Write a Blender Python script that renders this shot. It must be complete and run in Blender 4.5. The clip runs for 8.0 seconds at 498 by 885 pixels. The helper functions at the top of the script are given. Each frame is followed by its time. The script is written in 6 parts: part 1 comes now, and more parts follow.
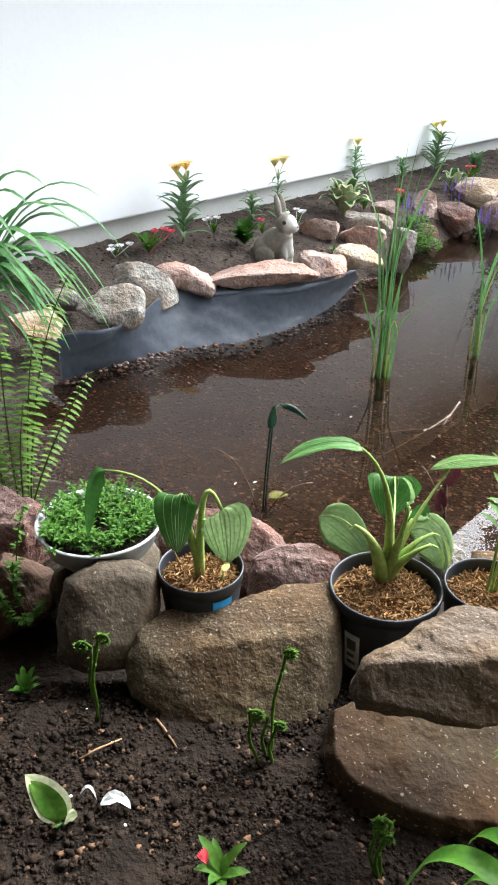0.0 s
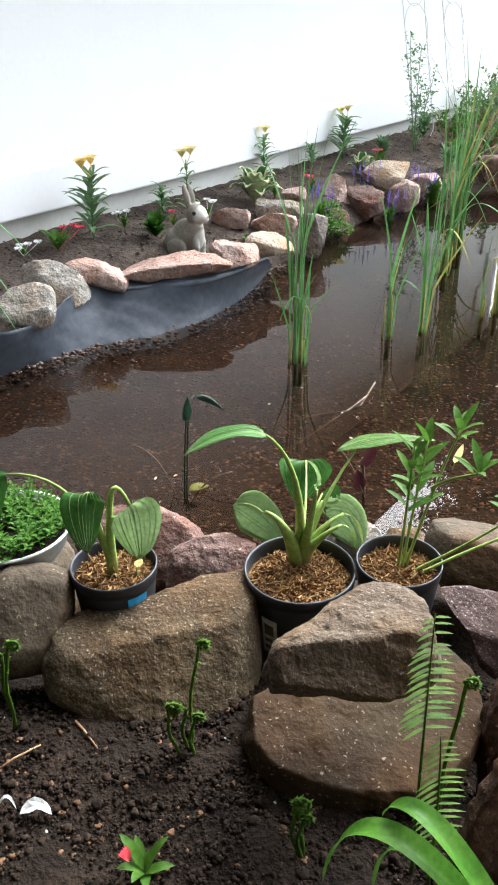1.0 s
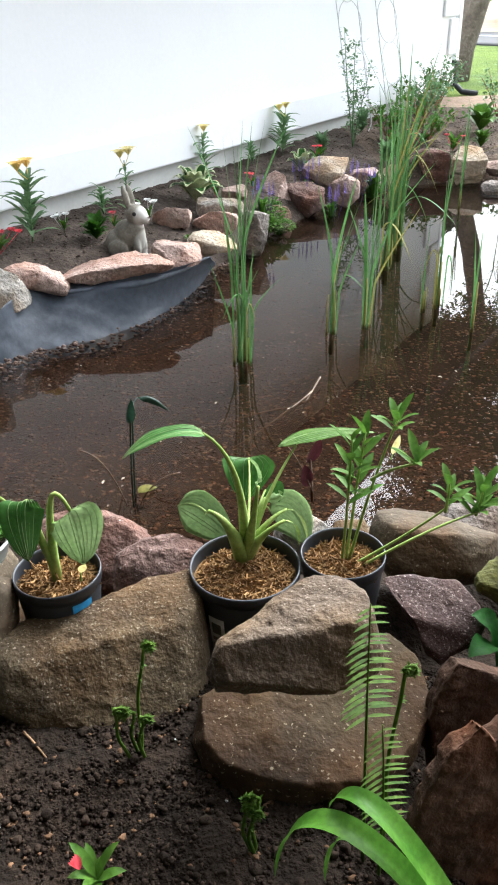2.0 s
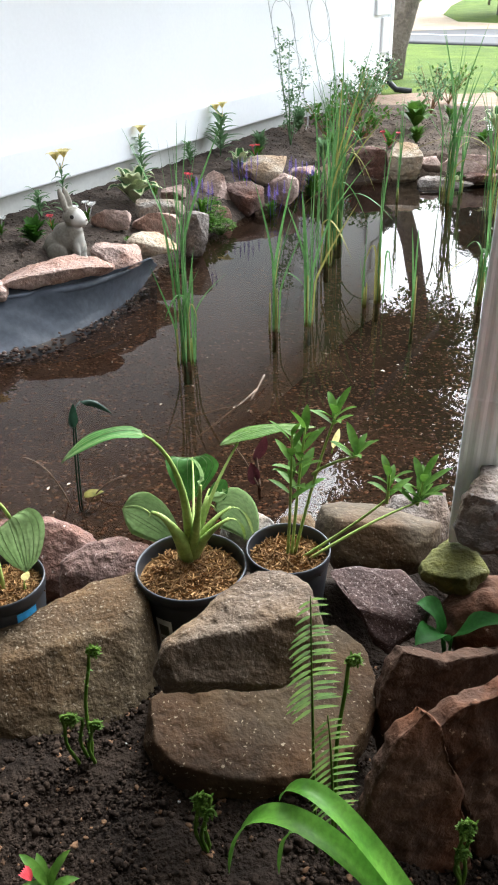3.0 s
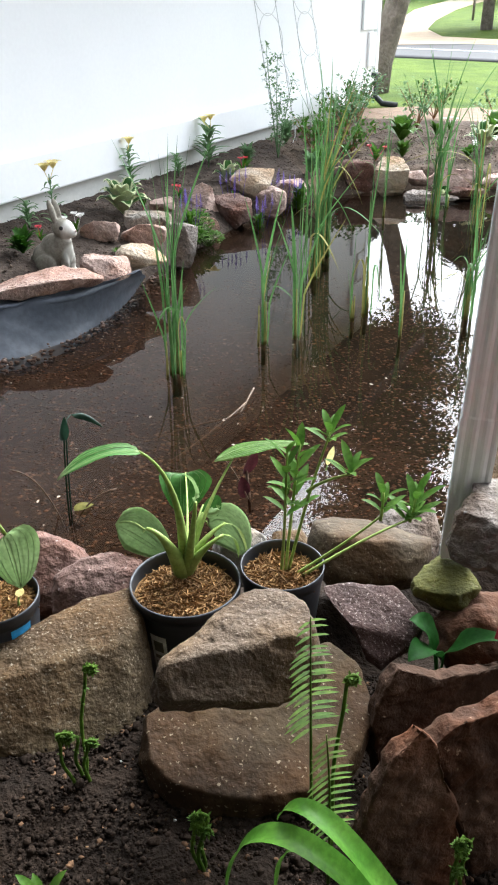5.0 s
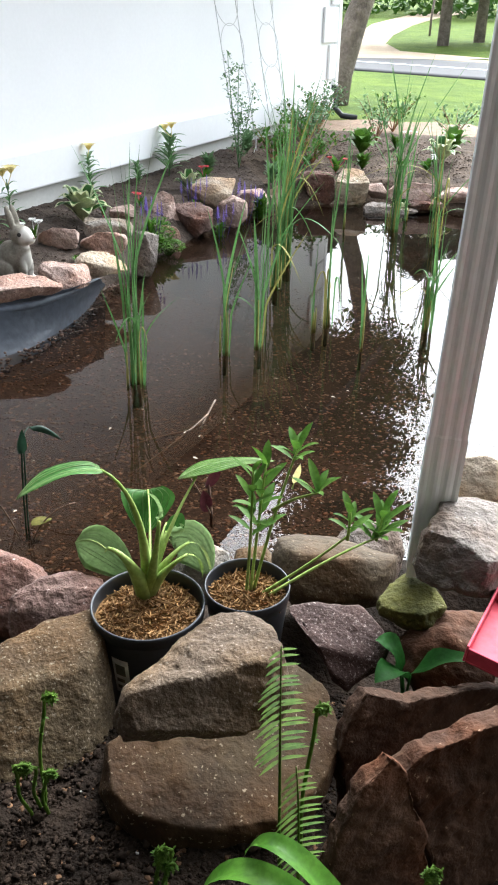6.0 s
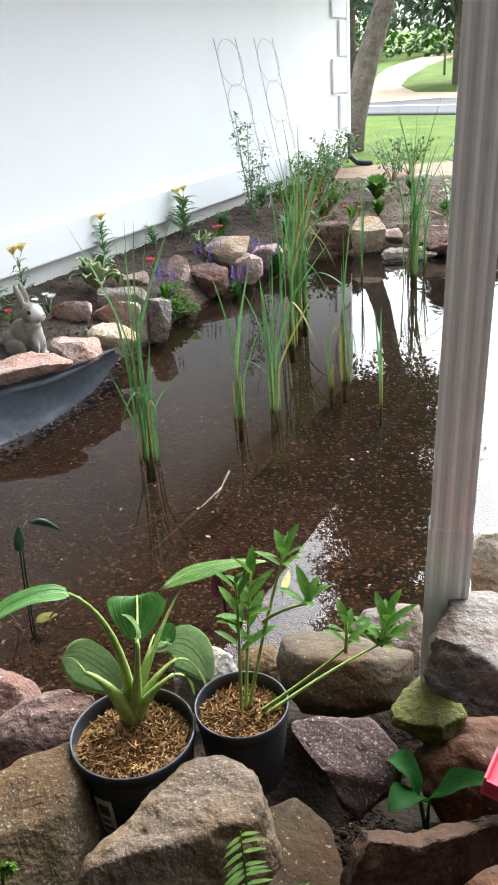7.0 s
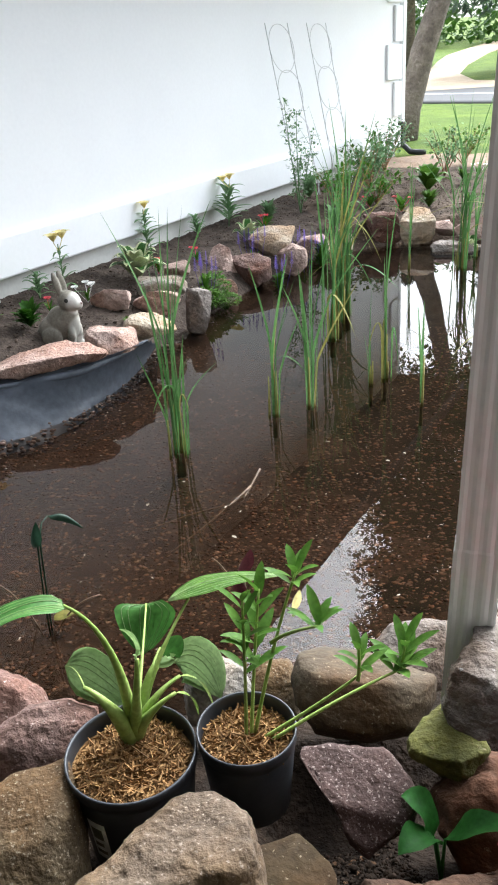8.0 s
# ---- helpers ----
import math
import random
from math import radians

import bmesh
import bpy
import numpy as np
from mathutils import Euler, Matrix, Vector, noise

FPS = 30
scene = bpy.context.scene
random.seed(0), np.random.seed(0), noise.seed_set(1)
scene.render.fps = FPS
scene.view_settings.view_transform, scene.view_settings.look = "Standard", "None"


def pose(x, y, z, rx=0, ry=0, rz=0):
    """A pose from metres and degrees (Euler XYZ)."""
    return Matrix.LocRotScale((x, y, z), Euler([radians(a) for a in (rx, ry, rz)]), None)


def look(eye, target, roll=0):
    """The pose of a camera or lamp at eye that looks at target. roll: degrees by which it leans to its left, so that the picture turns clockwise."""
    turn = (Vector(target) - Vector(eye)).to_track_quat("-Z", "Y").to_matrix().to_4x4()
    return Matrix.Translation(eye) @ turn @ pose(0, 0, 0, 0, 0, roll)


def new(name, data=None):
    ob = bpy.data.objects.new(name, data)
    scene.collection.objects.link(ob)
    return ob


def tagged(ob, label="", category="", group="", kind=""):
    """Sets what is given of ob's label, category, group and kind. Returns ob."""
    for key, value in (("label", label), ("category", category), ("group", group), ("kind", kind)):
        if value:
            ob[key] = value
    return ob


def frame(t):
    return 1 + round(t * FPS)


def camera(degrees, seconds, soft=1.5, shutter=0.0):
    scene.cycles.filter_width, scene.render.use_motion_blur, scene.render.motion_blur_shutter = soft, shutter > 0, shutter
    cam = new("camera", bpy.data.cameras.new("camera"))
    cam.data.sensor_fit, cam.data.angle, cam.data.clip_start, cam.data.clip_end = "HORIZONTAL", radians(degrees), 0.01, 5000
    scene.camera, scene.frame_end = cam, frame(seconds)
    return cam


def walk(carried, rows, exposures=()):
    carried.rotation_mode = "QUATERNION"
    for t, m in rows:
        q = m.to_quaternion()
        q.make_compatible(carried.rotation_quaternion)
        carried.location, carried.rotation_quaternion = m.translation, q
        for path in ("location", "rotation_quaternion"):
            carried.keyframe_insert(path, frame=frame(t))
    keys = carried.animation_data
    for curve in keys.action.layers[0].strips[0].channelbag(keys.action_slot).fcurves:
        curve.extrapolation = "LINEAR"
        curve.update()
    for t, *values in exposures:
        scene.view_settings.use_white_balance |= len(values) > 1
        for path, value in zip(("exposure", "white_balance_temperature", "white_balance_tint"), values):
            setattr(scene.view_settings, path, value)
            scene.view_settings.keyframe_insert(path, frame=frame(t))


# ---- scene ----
cam = camera(34.06, 8.0, soft=2.0)
# seconds, place in metres, yaw, pitch and roll in degrees
ROWS = [
    (0, 0.0000, -0.0000, 1.4080, -1.43, -28.42, -0.66),
    (0.5, 0.0205, 0.0097, 1.4031, -3.88, -28.55, -0.48),
    (1, 0.0563, -0.0013, 1.4043, -7.23, -29.01, 0.44),
    (2.5, 0.0956, -0.0089, 1.4041, -12.90, -29.13, 1.16),
    (3, 0.1066, -0.0130, 1.4000, -15.14, -29.22, 1.35),
    (3.5, 0.1058, -0.0102, 1.3998, -15.89, -29.30, 0.96),
    (4, 0.1036, -0.0102, 1.4024, -16.08, -29.22, 0.91),
    (5.5, 0.0824, -0.0023, 1.4220, -16.30, -28.36, -0.06),
    (6, 0.0839, 0.0299, 1.4208, -18.49, -28.07, -1.03),
    (6.5, 0.1377, 0.0734, 1.4401, -18.86, -25.47, 0.66),
    (7, 0.2399, 0.1425, 1.4535, -17.34, -24.91, 3.58),
    (7.5, 0.2944, 0.1790, 1.4529, -15.47, -25.20, 4.31),
    (8, 0.3174, 0.2191, 1.4389, -13.68, -25.44, 3.44),
]
walk(cam, [(t, pose(x, y, z, 90 + pitch, roll, yaw)) for t, x, y, z, yaw, pitch, roll in ROWS],
     exposures=[(0.0, 2.68, 6000, 7.0), (1.5, 2.52, 6000, 7.0), (3.5, 2.45, 6000, 7.0), (6.0, 2.42, 6000, 7.0), (8.0, 2.38, 6000, 7.0)])

# ---- light ----
def daylight():
    world = bpy.data.worlds.new("sky")
    scene.world = world
    world.use_nodes = True
    nt = world.node_tree
    nt.nodes.clear()
    out = nt.nodes.new("ShaderNodeOutputWorld")
    bg = nt.nodes.new("ShaderNodeBackground")
    sky = nt.nodes.new("ShaderNodeTexSky")
    sky.sky_type = "NISHITA"
    sky.sun_disc = False
    sky.sun_elevation = radians(46)
    sky.sun_rotation = radians(44)
    sky.air_density, sky.dust_density, sky.ozone_density = 1.0, 6.0, 1.0
    # a hazy, overcast sky: most of its blue is washed out
    hsv = nt.nodes.new("ShaderNodeHueSaturation")
    hsv.inputs["Saturation"].default_value = 0.2
    nt.links.new(sky.outputs[0], hsv.inputs["Color"])
    nt.links.new(hsv.outputs[0], bg.inputs["Color"])
    bg.inputs["Strength"].default_value = SKY
    nt.links.new(bg.outputs[0], out.inputs["Surface"])
    sun = new("sun", bpy.data.lights.new("sun", "SUN"))
    sun.data.energy, sun.data.angle, sun.data.color = SUN, radians(25), (1.0, 0.97, 0.92)
    el, az = radians(46), radians(44)
    way = Vector((math.sin(az) * math.cos(el), math.cos(az) * math.cos(el), math.sin(el)))
    sun.matrix_world = look(way * 30, (0, 0, 0))


# the sky's own haze round the sun is the main light
SKY, SUN = 0.15, 0.5
daylight()
scene.view_settings.exposure = 0.0


# ---- materials ----
def material(name, low, high, scale=6.0, rough=0.8, bump=0.3, grain=60.0, speck=None, speck_at=0.62, metal=0.0,
             vary=0.15, spec=0.5, dist=0.01, detail=6.0, island=False, grit=0.2, through_light=0.0, tint=None):
    """A surface with blotches at one scale, grain at another, relief, and a change of tone from object to object."""
    m = bpy.data.materials.new(name)
    m.use_nodes = True
    nt = m.node_tree
    link = nt.links.new
    b = nt.nodes["Principled BSDF"]
    co = nt.nodes.new("ShaderNodeTexCoord")
    info = nt.nodes.new("ShaderNodeNewGeometry" if island else "ShaderNodeObjectInfo")
    chance = info.outputs["Random Per Island" if island else "Random"]
    shift = nt.nodes.new("ShaderNodeVectorMath")
    shift.operation = "MULTIPLY_ADD"
    link(chance, shift.inputs[0])
    shift.inputs[1].default_value = (7.3, 3.1, 5.7)
    link(co.outputs["Object"], shift.inputs[2])
    n1 = nt.nodes.new("ShaderNodeTexNoise")
    n1.inputs["Scale"].default_value, n1.inputs["Detail"].default_value = scale, detail
    n1.inputs["Roughness"].default_value = 0.65
    link(shift.outputs[0], n1.inputs["Vector"])
    n2 = nt.nodes.new("ShaderNodeTexNoise")
    n2.inputs["Scale"].default_value, n2.inputs["Detail"].default_value = grain, 4.0
    link(shift.outputs[0], n2.inputs["Vector"])
    ramp = nt.nodes.new("ShaderNodeValToRGB")
    ramp.color_ramp.elements[0].position, ramp.color_ramp.elements[1].position = 0.32, 0.68
    ramp.color_ramp.elements[0].color, ramp.color_ramp.elements[1].color = (*low, 1), (*high, 1)
    link(n1.outputs["Fac"], ramp.inputs["Fac"])
    tone = nt.nodes.new("ShaderNodeMath")
    tone.operation = "MULTIPLY_ADD"
    link(chance, tone.inputs[0])
    tone.inputs[1].default_value, tone.inputs[2].default_value = 2 * vary, 1 - vary
    g = nt.nodes.new("ShaderNodeMapRange")
    g.inputs["From Min"].default_value, g.inputs["From Max"].default_value = 0.3, 0.7
    g.inputs["To Min"].default_value, g.inputs["To Max"].default_value = 1 - grit, 1 + grit
    link(n2.outputs["Fac"], g.inputs["Value"])
    mul = nt.nodes.new("ShaderNodeMath")
    mul.operation = "MULTIPLY"
    link(tone.outputs[0], mul.inputs[0])
    link(g.outputs[0], mul.inputs[1])
    colour = nt.nodes.new("ShaderNodeVectorMath")
    colour.operation = "SCALE"
    link(ramp.outputs["Color"], colour.inputs[0])
    link(mul.outputs[0], colour.inputs["Scale"])
    last = colour.outputs[0]
    if tint:
        n4 = nt.nodes.new("ShaderNodeTexNoise")
        n4.inputs["Scale"].default_value, n4.inputs["Detail"].default_value = 5.0, 5.0
        link(shift.outputs[0], n4.inputs["Vector"])
        tr4 = nt.nodes.new("ShaderNodeMapRange")
        tr4.inputs["From Min"].default_value, tr4.inputs["From Max"].default_value = 0.45, 0.62
        link(n4.outputs["Fac"], tr4.inputs["Value"])
        mixt = nt.nodes.new("ShaderNodeMix")
        mixt.data_type = "RGBA"
        mixt.blend_type = "MULTIPLY"
        link(tr4.outputs[0], mixt.inputs["Factor"])
        link(last, mixt.inputs[6])
        mixt.inputs[7].default_value = (*tint, 1)
        last = mixt.outputs[2]
    if speck:
        n3 = nt.nodes.new("ShaderNodeTexNoise")
        n3.inputs["Scale"].default_value, n3.inputs["Detail"].default_value = grain * 1.7, 3.0
        link(shift.outputs[0], n3.inputs["Vector"])
        sr = nt.nodes.new("ShaderNodeValToRGB")
        sr.color_ramp.elements[0].position, sr.color_ramp.elements[1].position = speck_at, speck_at + 0.06
        link(n3.outputs["Fac"], sr.inputs["Fac"])
        mix = nt.nodes.new("ShaderNodeMix")
        mix.data_type = "RGBA"
        link(sr.outputs["Color"], mix.inputs["Factor"])
        link(last, mix.inputs[6])
        mix.inputs[7].default_value = (*speck, 1)
        last = mix.outputs[2]
    link(last, b.inputs["Base Color"])
    b.inputs["Metallic"].default_value = metal
    b.inputs["Specular IOR Level"].default_value = spec
    rr = nt.nodes.new("ShaderNodeMapRange")
    rr.inputs["To Min"].default_value, rr.inputs["To Max"].default_value = max(0.03, rough - 0.12), min(1, rough + 0.12)
    link(n1.outputs["Fac"], rr.inputs["Value"])
    link(rr.outputs[0], b.inputs["Roughness"])
    if through_light:
        b.inputs["Transmission Weight"].default_value = 0.0
        b.inputs["Subsurface Weight"].default_value = 0.0
        tr = nt.nodes.new("ShaderNodeBsdfTranslucent")
        link(last, tr.inputs["Color"])
        mx = nt.nodes.new("ShaderNodeMixShader")
        mx.inputs[0].default_value = through_light
        link(b.outputs[0], mx.inputs[1])
        link(tr.outputs[0], mx.inputs[2])
        link(mx.outputs[0], nt.nodes["Material Output"].inputs["Surface"])
    if bump:
        add = nt.nodes.new("ShaderNodeMath")
        add.operation = "MULTIPLY_ADD"
        link(n2.outputs["Fac"], add.inputs[0])
        add.inputs[1].default_value = 0.5
        link(n1.outputs["Fac"], add.inputs[2])
        bp = nt.nodes.new("ShaderNodeBump")
        bp.inputs["Strength"].default_value, bp.inputs["Distance"].default_value = bump, dist
        link(add.outputs[0], bp.inputs["Height"])
        link(bp.outputs["Normal"], b.inputs["Normal"])
    return m


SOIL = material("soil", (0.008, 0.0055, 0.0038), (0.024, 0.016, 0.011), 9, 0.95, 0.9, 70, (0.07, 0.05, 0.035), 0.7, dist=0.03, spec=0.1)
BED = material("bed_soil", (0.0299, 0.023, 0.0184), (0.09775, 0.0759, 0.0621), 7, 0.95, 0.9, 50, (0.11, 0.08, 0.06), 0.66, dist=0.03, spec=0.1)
# dark tone for the unseen light-blocking wall and roof, to cut bounced light
SHADE_BOARDS = material("shade_boards", (0.08, 0.065, 0.05), (0.12, 0.1, 0.08), 4, 0.8, 0.2, 40)
MUD = material("pond_bed", (0.007217, 0.004929, 0.003472), (0.05112, 0.03286, 0.02361), 55, 0.9, 0.15, 150, (0.11, 0.075, 0.05), 0.68, dist=0.006, tint=(0.75, 0.66, 0.6), spec=0.1, detail=6)
# darker bed colour stands in for light lost in the deeper water
DIM_BED = material("dim_pond_bed", (0.007, 0.005, 0.0035), (0.024, 0.016, 0.011), 6, 0.95, 0.2, 40, dist=0.01, spec=0.1)
MULCH = material("wood_mulch", (0.132, 0.078, 0.045), (0.24, 0.162, 0.102), 3, 0.95, 0.8, 22, dist=0.03)
LAWN = material("lawn", (0.04, 0.075, 0.008), (0.105, 0.15, 0.022), 1.6, 0.95, 0.9, 45, dist=0.06, spec=0.1, grit=0.35)
ASPHALT = material("asphalt", (0.03218, 0.03218, 0.03465), (0.04703, 0.04703, 0.0495), 0.7, 0.9, 0.3, 30)
GRAVEL = material("gravel", (0.255, 0.184, 0.112), (0.357, 0.281, 0.194), 1.0, 0.95, 0.5, 30)
BROWN = material("brown_stone", (0.04144, 0.02926, 0.01716), (0.0961, 0.07336, 0.04779), 7, 0.85, 0.6, 90, (0.2, 0.16, 0.11), 0.64, dist=0.011, tint=(1.0, 0.75, 0.52), spec=0.25)
# ochre-brown stone, darkened in colour for the shade of the rock above it
OCHRE_SHADED = material("ochre_stone_shaded", (0.02238, 0.01352, 0.005473), (0.05188, 0.03391, 0.01524), 7, 0.85, 0.6, 90, (0.2, 0.16, 0.11), 0.64, dist=0.011, tint=(1.0, 0.75, 0.52), spec=0.25)
GREY = material("grey_stone", (0.1713, 0.1541, 0.1288), (0.3864, 0.3565, 0.3151), 12, 0.88, 1.0, 60, (0.36, 0.34, 0.3), 0.67, dist=0.03, detail=9, tint=(0.85, 0.72, 0.6))
PINK = material("pink_stone", (0.2541, 0.1725, 0.1426), (0.5382, 0.3967, 0.3369), 12, 0.88, 1.0, 60, (0.45, 0.39, 0.34), 0.66, dist=0.03, detail=9, tint=(0.85, 0.7, 0.62))
ROSE = material("rose_stone", (0.081, 0.0468, 0.0378), (0.225, 0.1485, 0.126), 12, 0.88, 1.0, 60, (0.36, 0.28, 0.25), 0.66, dist=0.03, detail=9, tint=(0.8, 0.6, 0.5), spec=0.25)
SLATE = material("dark_grey_stone", (0.116, 0.09966, 0.08591), (0.2736, 0.2391, 0.2145), 12, 0.88, 1.0, 60, (0.34, 0.32, 0.3), 0.67, dist=0.03, detail=9, tint=(0.85, 0.72, 0.62), spec=0.25)
TAN = material("tan_stone", (0.2654, 0.2106, 0.1467), (0.56, 0.4626, 0.3573), 12, 0.88, 1.0, 60, (0.12, 0.09, 0.065), 0.68, dist=0.03, detail=9, tint=(0.9, 0.75, 0.6))
DIRT = material("brown_bed_soil", (0.04, 0.029, 0.022), (0.12, 0.09, 0.068), 5, 0.95, 0.9, 45, (0.2, 0.15, 0.1), 0.64, dist=0.03, spec=0.1)
PLUM = material("plum_stone", (0.0339, 0.01963, 0.01625), (0.07773, 0.0473, 0.04102), 14, 0.8, 0.6, 130, (0.24, 0.19, 0.175), 0.6, dist=0.012, spec=0.25)
SLAB = material("rust_slab", (0.03642, 0.02185, 0.01414), (0.0995, 0.05535, 0.03536), 9, 0.88, 0.8, 60, (0.26, 0.18, 0.12), 0.68, dist=0.016, spec=0.2, tint=(1.0, 0.7, 0.5))
SOFFIT = material("stained_boards", (0.03, 0.022, 0.016), (0.055, 0.042, 0.032), 4, 0.8, 0.2, 40)
SHINGLE = material("roof_shingle", (0.05, 0.048, 0.046), (0.1, 0.095, 0.09), 6, 0.95, 0.5, 40)
LINER = material("rubber", (0.054, 0.0648, 0.0837), (0.0918, 0.1053, 0.1296), 3, 0.52, 0.3, 30, (0.11, 0.095, 0.08), 0.74, dist=0.01, spec=0.4)
SIDING = material("white_siding", (0.81, 0.82, 0.83), (0.85, 0.86, 0.87), 0.8, 0.7, 0.05, 40, grit=0.015, vary=0.01)
CONCRETE = material("concrete", (0.55, 0.55, 0.52), (0.64, 0.64, 0.61), 2, 0.9, 0.1, 40, grit=0.05)
WHITE = material("white_aluminium", (0.8, 0.82, 0.84), (0.86, 0.88, 0.89), 3, 0.45, 0.03, 50, grit=0.03, vary=0.03)
POTBLACK = material("black_plastic", (0.012, 0.014, 0.018), (0.03, 0.034, 0.042), 6, 0.45, 0.1, 60)
SHAVING = material("wood_shaving", (0.1166, 0.05443, 0.01866), (0.2955, 0.1788, 0.07387), 60, 0.85, 0.3, 160, island=True, vary=0.4, spec=0.2)
WATERLINE = material("wet_pebble", (0.035, 0.02, 0.014), (0.13, 0.075, 0.052), 20, 0.6, 0.3, 60, vary=0.4, island=True)


def water_material():
    """Clear, slightly brown water: it lets light through, and mirrors more the flatter one looks at it."""
    m = bpy.data.materials.new("pond_water")
    m.use_nodes = True
    nt = m.node_tree
    nt.nodes.clear()
    link = nt.links.new
    out = nt.nodes.new("ShaderNodeOutputMaterial")
    clear = nt.nodes.new("ShaderNodeBsdfTransparent")
    clear.inputs["Color"].default_value = (0.76, 0.68, 0.6, 1)
    gloss = nt.nodes.new("ShaderNodeBsdfGlossy")
    gloss.inputs["Roughness"].default_value = 0.012
    fr = nt.nodes.new("ShaderNodeFresnel")
    fr.inputs["IOR"].default_value = 1.33
    mix = nt.nodes.new("ShaderNodeMixShader")
    co = nt.nodes.new("ShaderNodeTexCoord")
    n = nt.nodes.new("ShaderNodeTexNoise")
    n.inputs["Scale"].default_value, n.inputs["Detail"].default_value = 2.2, 2.0
    link(co.outputs["Object"], n.inputs["Vector"])
    bp = nt.nodes.new("ShaderNodeBump")
    bp.inputs["Strength"].default_value, bp.inputs["Distance"].default_value = 0.015, 0.02
    link(n.outputs["Fac"], bp.inputs["Height"])
    link(bp.outputs["Normal"], gloss.inputs["Normal"])
    link(fr.outputs[0], mix.inputs[0])
    link(clear.outputs[0], mix.inputs[1])
    link(gloss.outputs[0], mix.inputs[2])
    link(mix.outputs[0], out.inputs["Surface"])
    return m


WATER = water_material()


# ---- small tools ----
def mesh_of(bm, mat, name, smooth=True):
    me = bpy.data.meshes.new(name)
    bm.to_mesh(me)
    bm.free()
    for m in (mat if isinstance(mat, (list, tuple)) else [mat]):
        me.materials.append(m)
    if smooth:
        me.polygons.foreach_set("use_smooth", [True] * len(me.polygons))
    return me


def thing(name, place, label, category, group="", turn=0.0, kind=""):
    ob = new(name)
    ob.empty_display_size = 0.05
    ob.matrix_basis = pose(*place, 0, 0, turn)
    return tagged(ob, label, category, group, kind)


def part(name, bm, mat, parent, label="", smooth=True):
    ob = new(name, mesh_of(bm, mat, name, smooth))
    ob.parent = parent
    return tagged(ob, label)


def solid(name, bm, mat, label, category="", group="", kind="", smooth=False):
    return tagged(new(name, mesh_of(bm, mat, name, smooth)), label, category, group, kind)


def add_box(bm, x0, y0, z0, x1, y1, z1, bevel=0.0, m=None):
    c = bmesh.ops.create_cube(bm, size=1.0)["verts"]
    for v in c:
        v.co = Vector((x0 + (v.co.x + 0.5) * (x1 - x0), y0 + (v.co.y + 0.5) * (y1 - y0), z0 + (v.co.z + 0.5) * (z1 - z0)))
    if bevel:
        edges = list({e for v in c for e in v.link_edges})
        c = bmesh.ops.bevel(bm, geom=edges, offset=bevel, segments=2, affect="EDGES", profile=0.5)["verts"]
    if m is not None:
        for v in c:
            v.co = m @ v.co
    return c


def add_lathe(bm, profile, steps=32, centre=(0, 0, 0), m=None):
    """Turns a profile of (radius, height) round the z axis."""
    rings = []
    for r, z in profile:
        ring = []
        for k in range(steps):
            a = 2 * math.pi * k / steps
            p = Vector((centre[0] + r * math.cos(a), centre[1] + r * math.sin(a), centre[2] + z))
            ring.append(bm.verts.new(m @ p if m is not None else p))
        rings.append(ring)
    for a, b in zip(rings, rings[1:]):
        for k in range(steps):
            bm.faces.new((a[k], a[(k + 1) % steps], b[(k + 1) % steps], b[k]))
    return rings


def add_tube(bm, path, radii, sides=8):
    """A tube of changing radius along a list of points."""
    rings = []
    n = len(path)
    side = None
    for i, p in enumerate(path):
        p = Vector(p)
        way = (Vector(path[min(i + 1, n - 1)]) - Vector(path[max(i - 1, 0)])).normalized()
        if side is None:
            side = way.orthogonal().normalized()
        side = (side - way * side.dot(way)).normalized()
        up = way.cross(side)
        r = radii[i] if isinstance(radii, (list, tuple)) else radii
        rings.append([bm.verts.new(p + (side * math.cos(2 * math.pi * k / sides) + up * math.sin(2 * math.pi * k / sides)) * r)
                      for k in range(sides)])
    for a, b in zip(rings, rings[1:]):
        for k in range(sides):
            bm.faces.new((a[k], a[(k + 1) % sides], b[(k + 1) % sides], b[k]))
    bm.faces.new(rings[0][::-1])
    bm.faces.new(rings[-1])


def bend(p0, p1, p2, t):
    return p0 * (1 - t) ** 2 + p1 * 2 * t * (1 - t) + p2 * t * t


def add_leaf(bm, p0, p1, p2, width, shape, steps=8, fold=0.25, side=None, curl=0.0, across=1, wave=0.0, pleat=0.0):
    """A leaf along a bent line: shape gives the share of its width from stalk to tip; fold lifts its edges."""
    p0, p1, p2 = Vector(p0), Vector(p1), Vector(p2)
    rows = []
    for i in range(steps + 1):
        t = i / steps
        p = bend(p0, p1, p2, t)
        way = (bend(p0, p1, p2, min(1, t + 0.02)) - bend(p0, p1, p2, max(0, t - 0.02))).normalized()
        s = Vector(side) if side is not None else way.cross(Vector((0, 0, 1)))
        if s.length < 1e-4:
            s = Vector((1, 0, 0))
        s = (s - way * s.dot(way)).normalized()
        up = s.cross(way)
        w = width * shape(t) * 0.5 + 1e-4
        row = []
        for k in range(-across, across + 1):
            u = k / across
            lift = fold * abs(u) - curl * u * u + (pleat if k % 2 else 0.0)
            row.append(bm.verts.new(p + s * (w * u) + up * (w * lift + wave * w * math.sin(9 * t + 2 * u) * abs(u))))
        rows.append(row)
    for a, b in zip(rows, rows[1:]):
        for k in range(2 * across):
            bm.faces.new((a[k], a[k + 1], b[k + 1], b[k]))


def sword(t):
    return min(1.0, 6 * t + 0.35) * (1 - t ** 3) ** 0.8 if t < 1 else 0.0


def oval(t):
    return max(0.0, math.sin(math.pi * min(1, t ** 0.8))) ** 0.75


